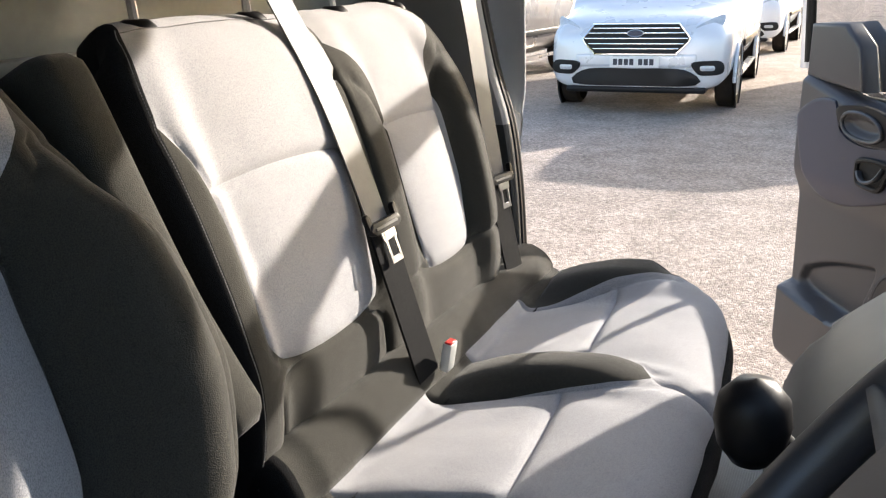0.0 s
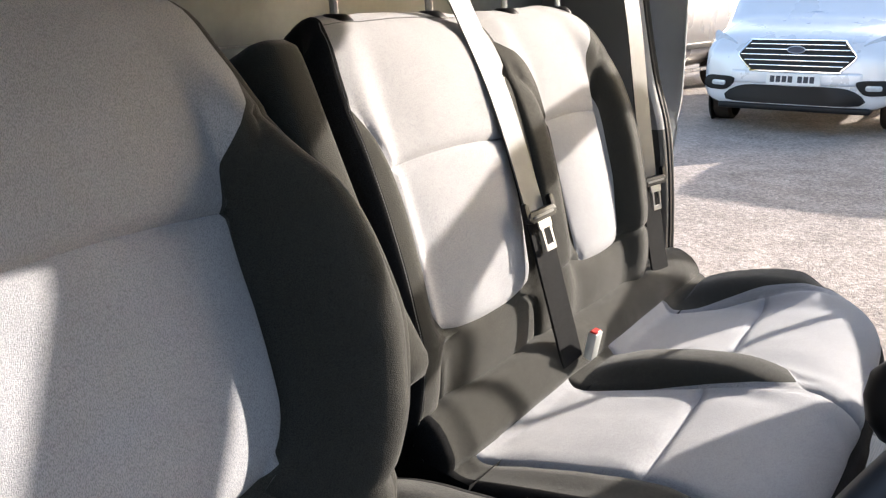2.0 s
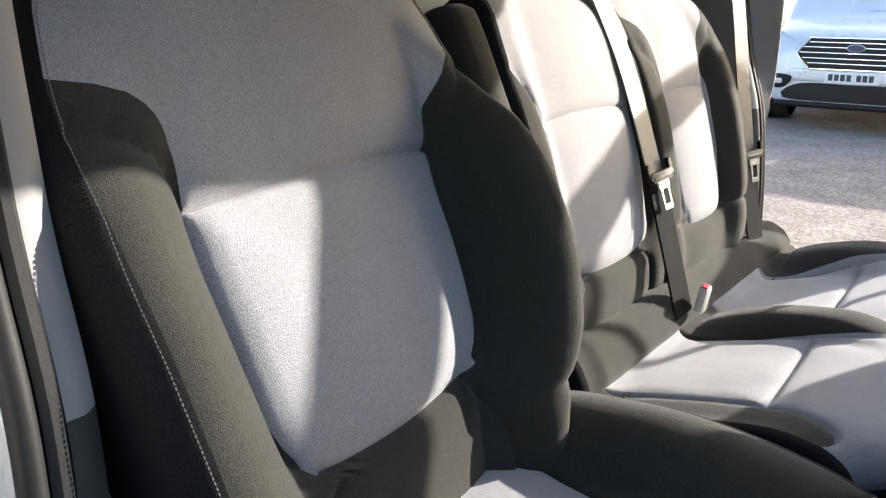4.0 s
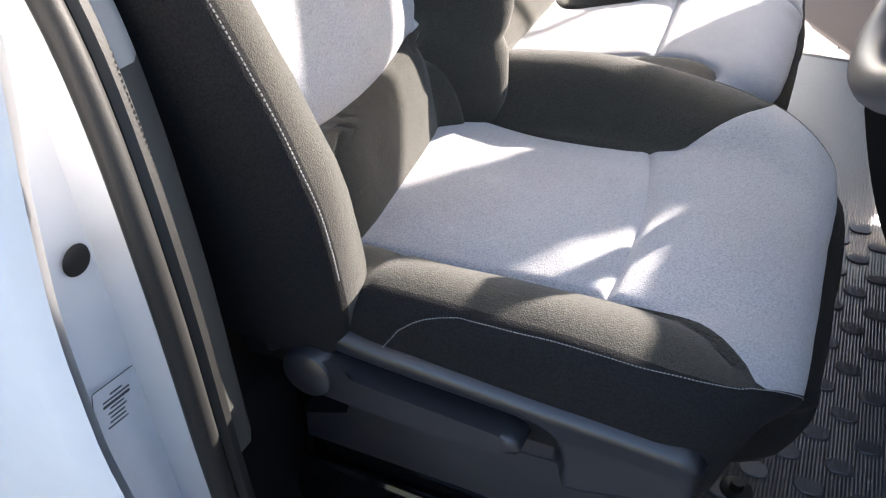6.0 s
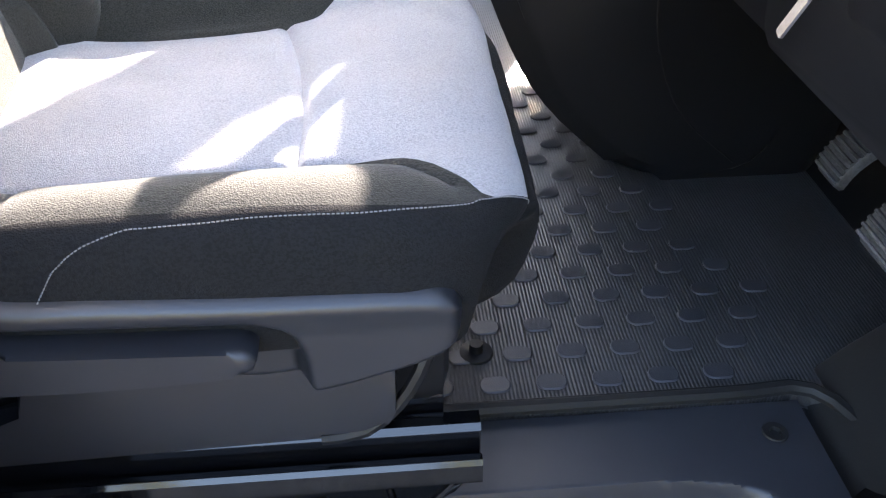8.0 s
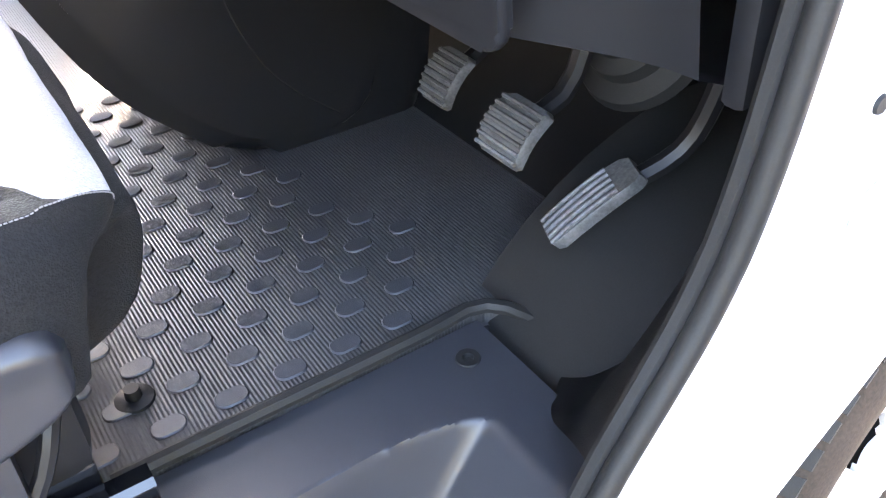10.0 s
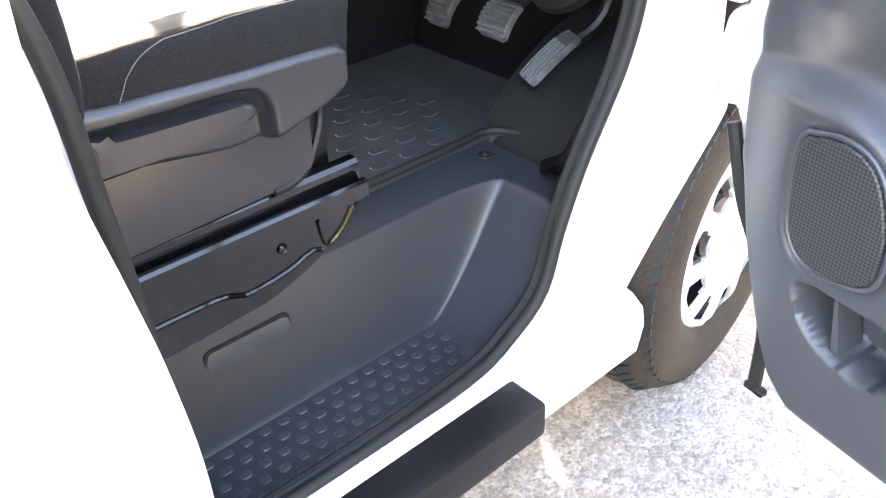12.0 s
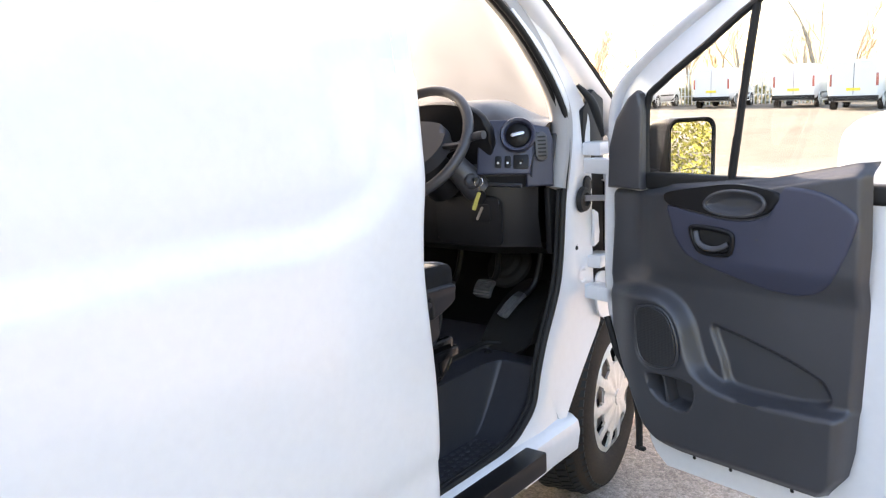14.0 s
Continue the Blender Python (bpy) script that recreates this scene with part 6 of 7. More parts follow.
# ---- doors ----
def cab_door(name, side, hinge, swing, label, reach=0.0):
    """A cab door in its own frame: u out from the hinge, n towards the cab, z up."""
    a = radians(swing)
    du, dn = Vector((-math.cos(a), side * math.sin(a), 0)), Vector((-math.sin(a), -side * math.cos(a), 0))
    m = Matrix((du, dn, Vector((0, 0, 1)))).transposed().to_4x4()
    m = Matrix.Translation((hinge[0], hinge[1], 0)) @ m
    t = thing(name, m @ Vector((0.02, 0.02, 0.7)), label, "van door")
    UZ = lambda n: m @ XZ(n)
    P = lambda u, n, z: m @ Vector((u, n, z))
    # shell
    left, right = table((0.29, 0.33, 0.45, 0.54, 0.62, 0.70, 0.80, 1.2), (0.335, 0.285, 0.252, 0.212, 0.160, 0.128, 0.114, 0.112)), table((0.29, 0.34, 0.6, 1.15, 1.2), (0.90 - reach, 0.955 - reach, 0.975 - reach, 0.975 - reach, 0.97 - reach))
    zs = np.r_[0.292, 0.30, np.linspace(0.32, 1.12, 30)]
    rows = []
    for z in zs:
        l, r = left(z), right(z)
        bulge = 0.02 * math.sin(math.pi * min(1, (z - 0.25) / 1.2))
        rows.append([P(l, 0.055, z), P(l - 0.012, 0.045, z), P(l - 0.012, 0.0 - bulge, z)] + [P(l + (r - l) * f, -0.01 - bulge, z) for f in np.linspace(0.02, 0.98, 12)] + [P(r + 0.012, 0.0 - bulge, z), P(r + 0.012, 0.045, z), P(r, 0.055, z)])
    shell = B()
    loft(shell, rows)
    loft(shell, [[P(left(z) + (right(z) - left(z)) * f, 0.055, z) for f in np.linspace(0, 1, 12)] for z in zs])
    part("door_shell", shell, M["white"], t)
    seal = part("bottom_seal", tube(B(), [P(*p) for p in smooth_path([(0.125, 0.066, 0.70), (0.165, 0.068, 0.60), (0.215, 0.068, 0.52), (0.238, 0.066, 0.43), (0.240, 0.062, 0.325)], 24)], 0.010, 8), M["rubber"], t)
    part("seal_clip", box(B(), 0.228, 0.262, 0.056, 0.072, 0.316, 0.328, 0.003, 1, m), M["rubber"], seal)
    for u in (0.42, 0.53, 0.70):
        part("drain_plug", lathe(B(), [(0.0, 0.003), (0.004, 0.002), (0.0055, 0.0)], UZ(0.0575) @ Matrix.Translation((u, 0.345, 0)), 12), M["rubber"], t)
    # inner trim with its pod, bin, pocket and waist
    tl = table((0.375, 0.385, 0.41, 0.435, 0.538, 0.607, 0.68, 0.775, 0.837, 0.98, 1.2), (0.40, 0.355, 0.318, 0.287, 0.233, 0.185, 0.150, 0.141, 0.131, 0.140, 0.138))
    tr = table((0.375, 0.44, 0.5, 0.8, 1.0, 1.2), (0.80, 0.845, 0.853, 0.862, 0.868, 0.860))
    top_at = table((0.10, 0.34, 0.45, 0.625, 0.753, 0.828, 0.90), (1.095, 1.105, 1.118, 1.137, 1.165, 1.181, 1.185))

    POD = [(0.06, 0.80), (0.17, 0.812), (0.255, 0.827), (0.335, 0.826), (0.395, 0.797), (0.434, 0.747), (0.456, 0.68), (0.478, 0.628), (0.52, 0.602), (0.60, 0.593), (0.744, 0.598), (0.82, 0.604), (0.95, 0.61)]
    BIN = [(0.475, 0.742), (0.513, 0.744), (0.655, 0.709), (0.759, 0.669), (0.788, 0.645), (0.790, 0.60), (0.65, 0.575), (0.54, 0.585), (0.505, 0.66)]
    POCKET = [(0.312, 0.583), (0.340, 0.592), (0.445, 0.590), (0.460, 0.575), (0.462, 0.545), (0.447, 0.513), (0.41, 0.506), (0.36, 0.518), (0.325, 0.545)]
    SPEAKER = [(0.276, 0.76), (0.300, 0.778), (0.336, 0.783), (0.370, 0.772), (0.394, 0.742), (0.411, 0.692), (0.412, 0.645), (0.395, 0.620), (0.339, 0.608), (0.300, 0.622), (0.280, 0.665)]

    DISH = [(0.473, 1.062), (0.484, 1.084), (0.515, 1.099), (0.56, 1.105), (0.61, 1.100), (0.632, 1.080), (0.615, 1.056), (0.57, 1.045), (0.51, 1.046)]

    def face(us, vs):
        us, vs = np.asarray(us, float), np.asarray(vs, float)
        sd = away(POD, False, us, vs)
        wide = 0.034 - 0.014 * eas((us - 0.43) / 0.06)
        n = 0.085 + 0.052 * eas(sd / wide) * eas((0.868 - us) / 0.05) * (0.30 + 0.70 * eas((us - 0.14) / 0.15)) - 0.012 * eas((0.26 - us) / 0.10)
        n += 0.024 * eas((vs - 0.84) / 0.09) * eas((us - 0.27) / 0.10)
        n -= 0.020 * np.exp(-(((us - 0.235) / 0.040) ** 2)) * eas((vs - 0.82) / 0.06)
        n -= 0.020 * eas(away(BIN, True, us, vs) / 0.012)
        n -= 0.060 * eas(away(POCKET, True, us, vs) / 0.010)
        n -= 0.016 * eas(away(DISH, True, us, vs) / 0.022)
        n -= 0.006 * np.exp(-((away(SPEAKER, True, us, vs) / 0.005) ** 2))
        n -= 0.03 * eas((0.41 - vs) / 0.04)
        return n

    us, vs = [], []
    for z in np.linspace(0.377, 1.19, 150):
        us.append([tl(z) + (tr(z) - tl(z)) * f for f in np.linspace(0, 1, 150)])
        vs.append([min(z, top_at(u)) for u in us[-1]])
    us, vs = np.array(us), np.array(vs)
    ns = face(us, vs)
    wid = np.minimum(us - us[:, :1], us[:, -1:] - us)
    ns -= 0.030 * eas((0.025 - wid) / 0.025) ** 2
    tops = np.array([[top_at(u) for u in row] for row in us])
    ns -= 0.040 * eas((vs - tops + 0.035) / 0.035) ** 1.5
    trim = part("door_trim", loft(B(), [[P(u, n, z) for u, n, z in zip(a_, b_, c_)] for a_, b_, c_ in zip(us, ns, vs)]), M["trim"], t, angle=70)

    def patch(outline, lift, rings=14, count=80):
        """A panel that lies on the trim's face, its rim turned in."""
        pl = [(p.x, p.y) for p in smooth_path([(a_, b_, 0) for a_, b_ in outline], count, closed=True)]
        c = (sum(p[0] for p in pl) / count, sum(p[1] for p in pl) / count)
        out = []
        for k in list(np.linspace(0.02, 0.97, rings)) + [0.99, 1.0, 1.0]:
            uu = np.array([c[0] + (p[0] - c[0]) * k for p in pl])
            vv = np.array([c[1] + (p[1] - c[1]) * k for p in pl])
            up = lift if k < 0.98 else (lift * 0.7 if k < 1.0 else 0.0)
            nn = face(uu, vv) + up - (0.004 if len(out) == rings + 2 else 0)
            out.append([P(a_, b_, c_) for a_, b_, c_ in zip(uu, nn, vv)])
        return loft(B(), out, closed=True)

    INSERT = [(0.357, 1.055), (0.366, 1.02), (0.384, 0.969), (0.425, 0.925), (0.523, 0.891), (0.635, 0.864), (0.724, 0.863), (0.782, 0.895), (0.819, 0.961), (0.846, 1.045), (0.838, 1.075), (0.771, 1.112), (0.69, 1.122), (0.668, 1.105), (0.651, 1.060), (0.60, 1.036), (0.524, 1.031), (0.43, 1.043)]
    CUP = [(0.352, 1.088), (0.357, 1.060), (0.43, 1.048), (0.524, 1.035), (0.598, 1.040), (0.645, 1.062), (0.668, 1.103), (0.603, 1.119), (0.535, 1.121), (0.471, 1.112)]
    part("blue_insert", patch(INSERT, 0.005, 24, 100), M["trim_blue"], trim, "blue-grey insert panel")
    if reach:
        part("upper_trim", slab(B(), [(0.60, 1.145), (0.852, 1.160), (0.850, 1.295), (0.70, 1.300), (0.63, 1.25)], 0.05, UZ(0.045), 0.010, 3), M["trim"], trim)
    cup = part("grab_panel", patch(CUP, 0.007), M["black"], trim)
    part("grab_dish", patch(DISH, 0.0085), M["trim"], cup)
    nn = lambda u, z, k: P(u, float(face([u], [z])[0]) + k, z)
    part("dish_rim", tube(B(), [nn(u, z, 0.009) for u, z in curve2(DISH, 50)], 0.005, 8, closed=True), M["trim"], cup)
    HANDLE = [(0.434, 1.000), (0.455, 1.007), (0.500, 1.006), (0.544, 0.998), (0.551, 0.980), (0.545, 0.950), (0.530, 0.943), (0.475, 0.942), (0.450, 0.955)]
    hd = part("handle_bezel", tube(B(), [nn(u, z, 0.008) for u, z in curve2(HANDLE, 60)], 0.0065, 8, closed=True), M["black"], trim)
    part("handle_dish", patch(HANDLE, 0.0055, 6, 50), M["rubber"], hd)
    part("release_lever", tube(B(), [nn(*q) for q in smooth_path([(0.450, 0.995, 0.010), (0.462, 0.970, 0.018), (0.490, 0.957, 0.020), (0.520, 0.960, 0.017), (0.540, 0.972, 0.010)], 18)], 0.0075, 8, flat=0.7), M["trim"], hd)
    sp = part("speaker_grille", patch([(0.343 + (u - 0.343) * 0.90, 0.697 + (z - 0.697) * 0.92) for u, z in SPEAKER], 0.004), M["grille"], trim, "black perforated speaker grille")
    part("speaker_rim", tube(B(), [nn(u, z, 0.003) for u, z in curve2([(0.343 + (u - 0.343) * 0.96, 0.697 + (z - 0.697) * 0.965) for u, z in SPEAKER], 60)], 0.0035, 8, closed=True), M["trim"], sp)
    part("pocket_divider", slab(B(), [(0.372, 0.515), (0.384, 0.515), (0.366, 0.585), (0.360, 0.588)], 0.045, UZ(0.080), 0.002), M["trim"], trim)
    # window frame, glass, mirror sail
    fr = smooth_path([(0.125, 0.02, 1.10), (0.125, 0.02, 1.30), (0.20, 0.03, 1.41), (0.43, 0.05, 1.560), (0.66, 0.07, 1.675), (0.85, 0.075, 1.705), (0.93, 0.075, 1.65), (0.96, 0.05, 1.42), (0.97, 0.03, 1.17)], 60)
    part("window_frame", tube(B(), [P(*p) for p in fr], 0.022, 12, flat=0.75), M["white"], t)
    inn = smooth_path([(0.250, 0.05, 1.11), (0.250, 0.05, 1.315), (0.30, 0.055, 1.372), (0.44, 0.065, 1.465), (0.56, 0.075, 1.545), (0.70, 0.085, 1.615), (0.85, 0.09, 1.64), (0.895, 0.09, 1.60), (0.915, 0.07, 1.38), (0.92, 0.055, 1.19)], 60)
    part("glass_seal", tube(B(), [P(*p) for p in inn], 0.010, 8), M["rubber"], t)
    fill = B()
    loft(fill, [[P(*a_.lerp(Vector(b_), k)) for k in (0, 0.5, 1)] for a_, b_ in zip(inn, [fr[min(59, int(3 + i * 0.95))] for i in range(60)])])
    part("frame_infill", fill, M["white"], t)
    part("division_bar", tube(B(), [P(0.505, 0.052, 1.11), P(0.537, 0.063, 1.33), P(0.575, 0.075, 1.55)], 0.0105, 8), M["rubber"], t)
    part("sail_panel", slab(B(), [(0.140, 1.085), (0.254, 1.085), (0.252, 1.30), (0.247, 1.346), (0.234, 1.354), (0.206, 1.335), (0.166, 1.275), (0.144, 1.20)], 0.035, UZ(0.050), 0.012, 4), M["trim"], t)
    part("waist_seal", box(B(), 0.252, 0.945 - reach, 0.018, 0.064, 1.085, 1.132, 0.012, 3, m), M["rubber"], t)
    gl = B()
    loft(gl, [[P(p.x, p.y - 0.004, p.z), P(p.x + (0.58 - p.x) * 0.5, 0.055, (p.z + 1.12) / 2), P(0.58, 0.045, 1.12)] for p in inn])
    g = part("window_pane", gl, M["glass"], t)
    g.visible_shadow = False
    mm = m @ Matrix.Translation((0.285, -0.105, 1.176)) @ Matrix.Rotation(radians(17), 4, "Z") @ Matrix(((0, 0, 1, 0), (1, 0, 0, 0), (0, 1, 0, 0), (0, 0, 0, 1)))
    cup_ = [[mm @ Vector((x * k + 0.01 * (1 - k), y * k, d)) for x, y in rounded(-0.084, 0.084, -0.098, 0.098, 0.034, 7)] for d, k in ((-0.004, 0.90), (0.004, 0.915), (0.011, 0.955), (0.012, 0.985), (0.006, 1.0), (-0.03, 1.0), (-0.075, 0.95), (-0.105, 0.84), (-0.125, 0.66), (-0.135, 0.40), (-0.137, 0.1))]
    mir = part("mirror_housing", loft(B(), cup_, closed=True, caps=True), M["black"], t, angle=60)
    part("mirror_arm", box(B(), 0.16, 0.24, -0.10, 0.03, 1.07, 1.13, 0.02, 3, m), M["black"], mir)
    part("mirror_glass", slab(B(), rounded(-0.072, 0.072, -0.085, 0.085, 0.026), 0.003, mm @ Matrix.Translation((0, 0, 0.0035))), M["mirror"], mir)
    part("mirror_split", tube(B(), [mm @ Vector((-0.070, -0.050, 0.008)), mm @ Vector((0, -0.046, 0.008)), mm @ Vector((0.070, -0.050, 0.008))], 0.0008, 5), M["rubber"], mir)
    # hinges and check strap
    for z in (0.76, 1.14):
        part("hinge", box(B(), 0.03, 0.14, -0.005, 0.055, z - 0.022, z + 0.022, 0.006, 2, m), M["white"], t)
    return t


cab_door("driver_door", -1, (-0.17, -0.92), 78, "white van door standing open with dark grey trim")
cab_door("passenger_door", 1, (-0.18, 0.955), 57, "white passenger door standing open with dark grey trim", reach=0.105)
check = thing("door_check", (-0.20, -0.92, 1.06), "round black rubber plug around the door check strap", "door check")
part("rubber_plug", lathe(B(), [(0.0, 0.004), (0.018, 0.006), (0.022, 0.016), (0.034, 0.014), (0.040, 0.0)], Matrix.Translation((-0.200, -0.918, 1.035)) @ Matrix.Rotation(radians(90), 4, "X"), 28), M["rubber"], check)
part("boot_ear", slab(B(), rounded(-0.022, 0.022, -0.03, 0.03, 0.021), 0.008, XZ(-0.926) @ Matrix.Translation((-0.175, 1.075, 0)), 0.003), M["rubber"], check)
part("strap", tube(B(), [(-0.205, -0.930, 1.04), (-0.17, -0.955, 1.038), (-0.14, -0.985, 1.036)], 0.005, 6, flat=2.0), M["steel"], check)
plug = thing("jamb_bolt", (-0.235, -0.915, 0.892), "small black bolt in the white door jamb", "bolt")
part("bolt_head", lathe(B(), [(0.0, 0.005), (0.006, 0.005), (0.007, 0.002), (0.012, 0.002), (0.013, 0.0)], Matrix.Translation((-0.235, -0.914, 0.892)) @ Matrix.Rotation(radians(90), 4, "X"), 16), M["rubber"], plug)


# ---- road wheels ----
def road_wheel(name, m, label, holes=10, paint="cap", r=0.331, rim=0.192, wide=0.20):
    """Axis along local z, outer face at z = 0."""
    t = thing(name, m @ Vector((0, 0, -0.1)), label, "wheel", "road wheels")
    prof = [(rim - 0.004, -0.012), (rim + 0.006, -0.004), (rim + 0.03, 0.004), (rim + 0.065, 0.006), (r - 0.045, 0.000), (r - 0.026, -0.012), (r - 0.010, -0.032), (r - 0.001, -0.058), (r, -wide + 0.05), (r - 0.01, -wide + 0.015), (r - 0.05, -wide - 0.004), (rim, -wide)]
    tyre = part("tyre", lathe(B(), prof, m, 64), M["tyre"], t)
    blocks = B()
    for k in range(64):
        w0, w1 = 2 * math.pi * k / 64, 2 * math.pi * (k + 0.72) / 64
        for z0, z1 in ((-0.006, -0.056), (-0.064, -0.098), (-0.106, -0.14), (-0.148, -0.184)):
            r0 = r - 0.036 if z0 > -0.03 else r - 0.004
            sk = 0.02 * (1 if z0 > -0.1 else -1)
            vs = [m @ Vector((rr * math.cos(w), rr * math.sin(w), z)) for rr, w, z in ((r0, w0, z0), (r0, w1, z0), (r - 0.001, w1 + sk, z1), (r - 0.001, w0 + sk, z1), (r0 + 0.006, w0, z0), (r0 + 0.006, w1, z0), (r + 0.006, w1 + sk, z1), (r + 0.006, w0 + sk, z1))]
            v = [blocks.verts.new(p) for p in vs]
            for f in ((4, 5, 6, 7), (0, 1, 5, 4), (1, 2, 6, 5), (2, 3, 7, 6), (3, 0, 4, 7)):
                blocks.faces.new([v[i] for i in f])
    tagged(part("tread", blocks, M["rubber"], tyre), kind="stuff")
    cap = B()
    na, nr = holes * 12, 16
    rad = [0.0, 0.012, 0.024, 0.028, 0.034, 0.045, 0.06, 0.075, 0.09, 0.105, 0.12, 0.135, 0.15, 0.162, 0.172, 0.182, rim]
    hgt = lambda q: 0.012 - 0.02 * (q / rim) ** 2 + (0.004 if q < 0.026 else 0) - (0.006 if q > rim - 0.012 else 0)
    gv = [[cap.verts.new(m @ Vector((q * math.cos(2 * math.pi * k / na), q * math.sin(2 * math.pi * k / na), hgt(q) + 0.003 * math.cos(2 * math.pi * k * holes / na) * min(1, q / 0.15)))) for k in range(na)] for q in rad]
    for i in range(len(rad) - 1):
        for k in range(na):
            ph = (k % 12) - 5.5
            q = (rad[i] + rad[i + 1]) / 2
            half = 1.2 + 2.6 * ease((q - 0.10) / 0.05)
            if 0.088 < q < 0.170 and abs(ph) < half - (1.2 if q > 0.17 or q < 0.12 else 0):
                continue
            cap.faces.new((gv[i][k], gv[i][(k + 1) % na], gv[i + 1][(k + 1) % na], gv[i + 1][k]))
    bmesh.ops.remove_doubles(cap, verts=cap.verts, dist=1e-5)
    ex = bmesh.ops.extrude_face_region(cap, geom=list(cap.faces))
    ax = (m.to_3x3() @ Vector((0, 0, -0.008)))
    bmesh.ops.translate(cap, verts=[v for v in ex["geom"] if isinstance(v, bmesh.types.BMVert)], vec=ax)
    part("wheel_trim", cap, M[paint], t, "dusty silver ten-spoke wheel trim")
    part("steel_rim", lathe(B(), [(rim, -0.015), (rim - 0.02, -0.03), (rim - 0.03, -0.08), (0.10, -0.07), (0.05, -0.05), (0.0, -0.05)], m, 32), M["black"], t)
    part("brake_disc", lathe(B(), [(0.0, -0.04), (0.06, -0.04), (0.065, -0.06), (0.13, -0.062), (0.13, -0.075)], m, 24), M["steel"], t)
    return t


WM = lambda x, side: Matrix.Translation((x, side * 0.912, 0.331)) @ (Matrix.Rotation(radians(90), 4, "X") if side < 0 else Matrix.Rotation(radians(-90), 4, "X"))
for x, side in ((0.02, -1), (0.02, 1), (-3.10, -1), (-3.10, 1)):
    road_wheel("road_wheel", WM(x, side) if x < -1 else Matrix.Translation((x, side * 0.80, 0)) @ Matrix.Rotation(radians(8), 4, "Z") @ Matrix.Translation((-x, -side * 0.80, 0)) @ WM(x, side), "van wheel with a dusty silver trim and worn tyre")


# ---- parked vehicles ----
def parked_van(name, m, paint, label, front=True, group="parked vans", detail=True):
    """A parked van, nose along local +x, standing on local z = 0; front: the nose is what is seen."""
    t = thing(name, m @ Vector((0, 0, 0)), label, "van", group)
    st = [(-2.55, 0.90, 0.40, 1.92), (-2.48, 0.95, 0.34, 1.97), (-1.5, 0.985, 0.30, 2.0), (0.0, 0.99, 0.30, 2.0), (0.75, 0.985, 0.30, 1.93), (1.25, 0.98, 0.30, 1.55), (1.55, 0.975, 0.30, 1.20), (1.75, 0.96, 0.28, 1.12), (2.1, 0.955, 0.26, 1.05), (2.3, 0.93, 0.25, 0.98), (2.39, 0.86, 0.26, 0.90), (2.43, 0.74, 0.30, 0.80)]
    rings = []
    for x, w, z0, z1 in st:
        r = []
        for k in range(28):
            a = 2 * math.pi * k / 28
            c, s = math.cos(a), math.sin(a)
            yy = w * math.copysign(abs(c) ** 0.35, c)
            f = (math.copysign(abs(s) ** 0.45, s) + 1) / 2
            zz = z0 + (z1 - z0) * f
            yy *= 1 - 0.10 * max(0, (zz - 1.0)) ** 1.5
            r.append(m @ Vector((x, yy, zz)))
        rings.append(r)
    body = part("body", loft(B(), rings, closed=True, caps=True), M[paint], t)
    wx = lambda x, s: m @ Matrix.Translation((x, s * 0.965, 0.331)) @ (Matrix.Rotation(radians(90), 4, "X") if s < 0 else Matrix.Rotation(radians(-90), 4, "X"))
    for x in (1.52, -1.40):
        for s in (-1, 1):
            q = wx(x, s)
            tyre = part("wheel", lathe(B(), [(0.0, 0.012), (0.16, 0.01), (0.215, 0.006), (0.22, 0.012), (0.30, 0.014), (0.33, -0.01), (0.335, -0.05), (0.335, -0.17), (0.30, -0.2)], q, 36), M["tyre"], t)
            cp = B()
            for k in range(10):
                w = 2 * math.pi * k / 10
                slab(cp, rounded(0.05, 0.205, -0.017, 0.017, 0.008, 2), 0.012, q @ Matrix.Rotation(w, 4, "Z") @ Matrix.Translation((0, 0, 0.009)), 0.002, 1)
            lathe(cp, [(0.0, 0.026), (0.05, 0.024), (0.06, 0.012)], q, 20)
            lathe(cp, [(0.198, 0.012), (0.205, 0.022), (0.218, 0.012)], q, 36)
            part("wheel_trim", cp, M["cap"], tyre)
            part("wheel_arch", tube(B(), [m @ Vector((x + 0.385 * math.cos(w), s * 0.975, 0.331 + 0.385 * math.sin(w))) for w in np.linspace(radians(-5), radians(185), 24)], 0.022, 6), M[paint], t)
            # black disc on the closed body stands in for the shaded arch opening
            part("arch_shade", lathe(B(), [(0.0, -0.03), (0.375, -0.03), (0.375, -0.012)], q @ Matrix.Translation((0, 0, 0.045)), 30), M["rubber"], t)
    for s in (-1, 1):
        part("rubbing_strip", box(B(), -1.0, 1.05, min(s * 0.965, s * 1.0), max(s * 0.965, s * 1.0), 0.62, 0.70, 0.01, 2, m), M["black"], t)
        part("sill_strip", box(B(), -1.0, 1.15, min(s * 0.90, s * 0.985), max(s * 0.90, s * 0.985), 0.28, 0.33, 0.01, 2, m), M[paint], t)
    YZ = lambda x, y, z, lean=0, turn=0: m @ Matrix.Translation((x, y, z)) @ Matrix.Rotation(radians(turn), 4, "Z") @ Matrix.Rotation(radians(lean), 4, "Y") @ Matrix(((0, 0, 1, 0), (1, 0, 0, 0), (0, 1, 0, 0), (0, 0, 0, 1)))
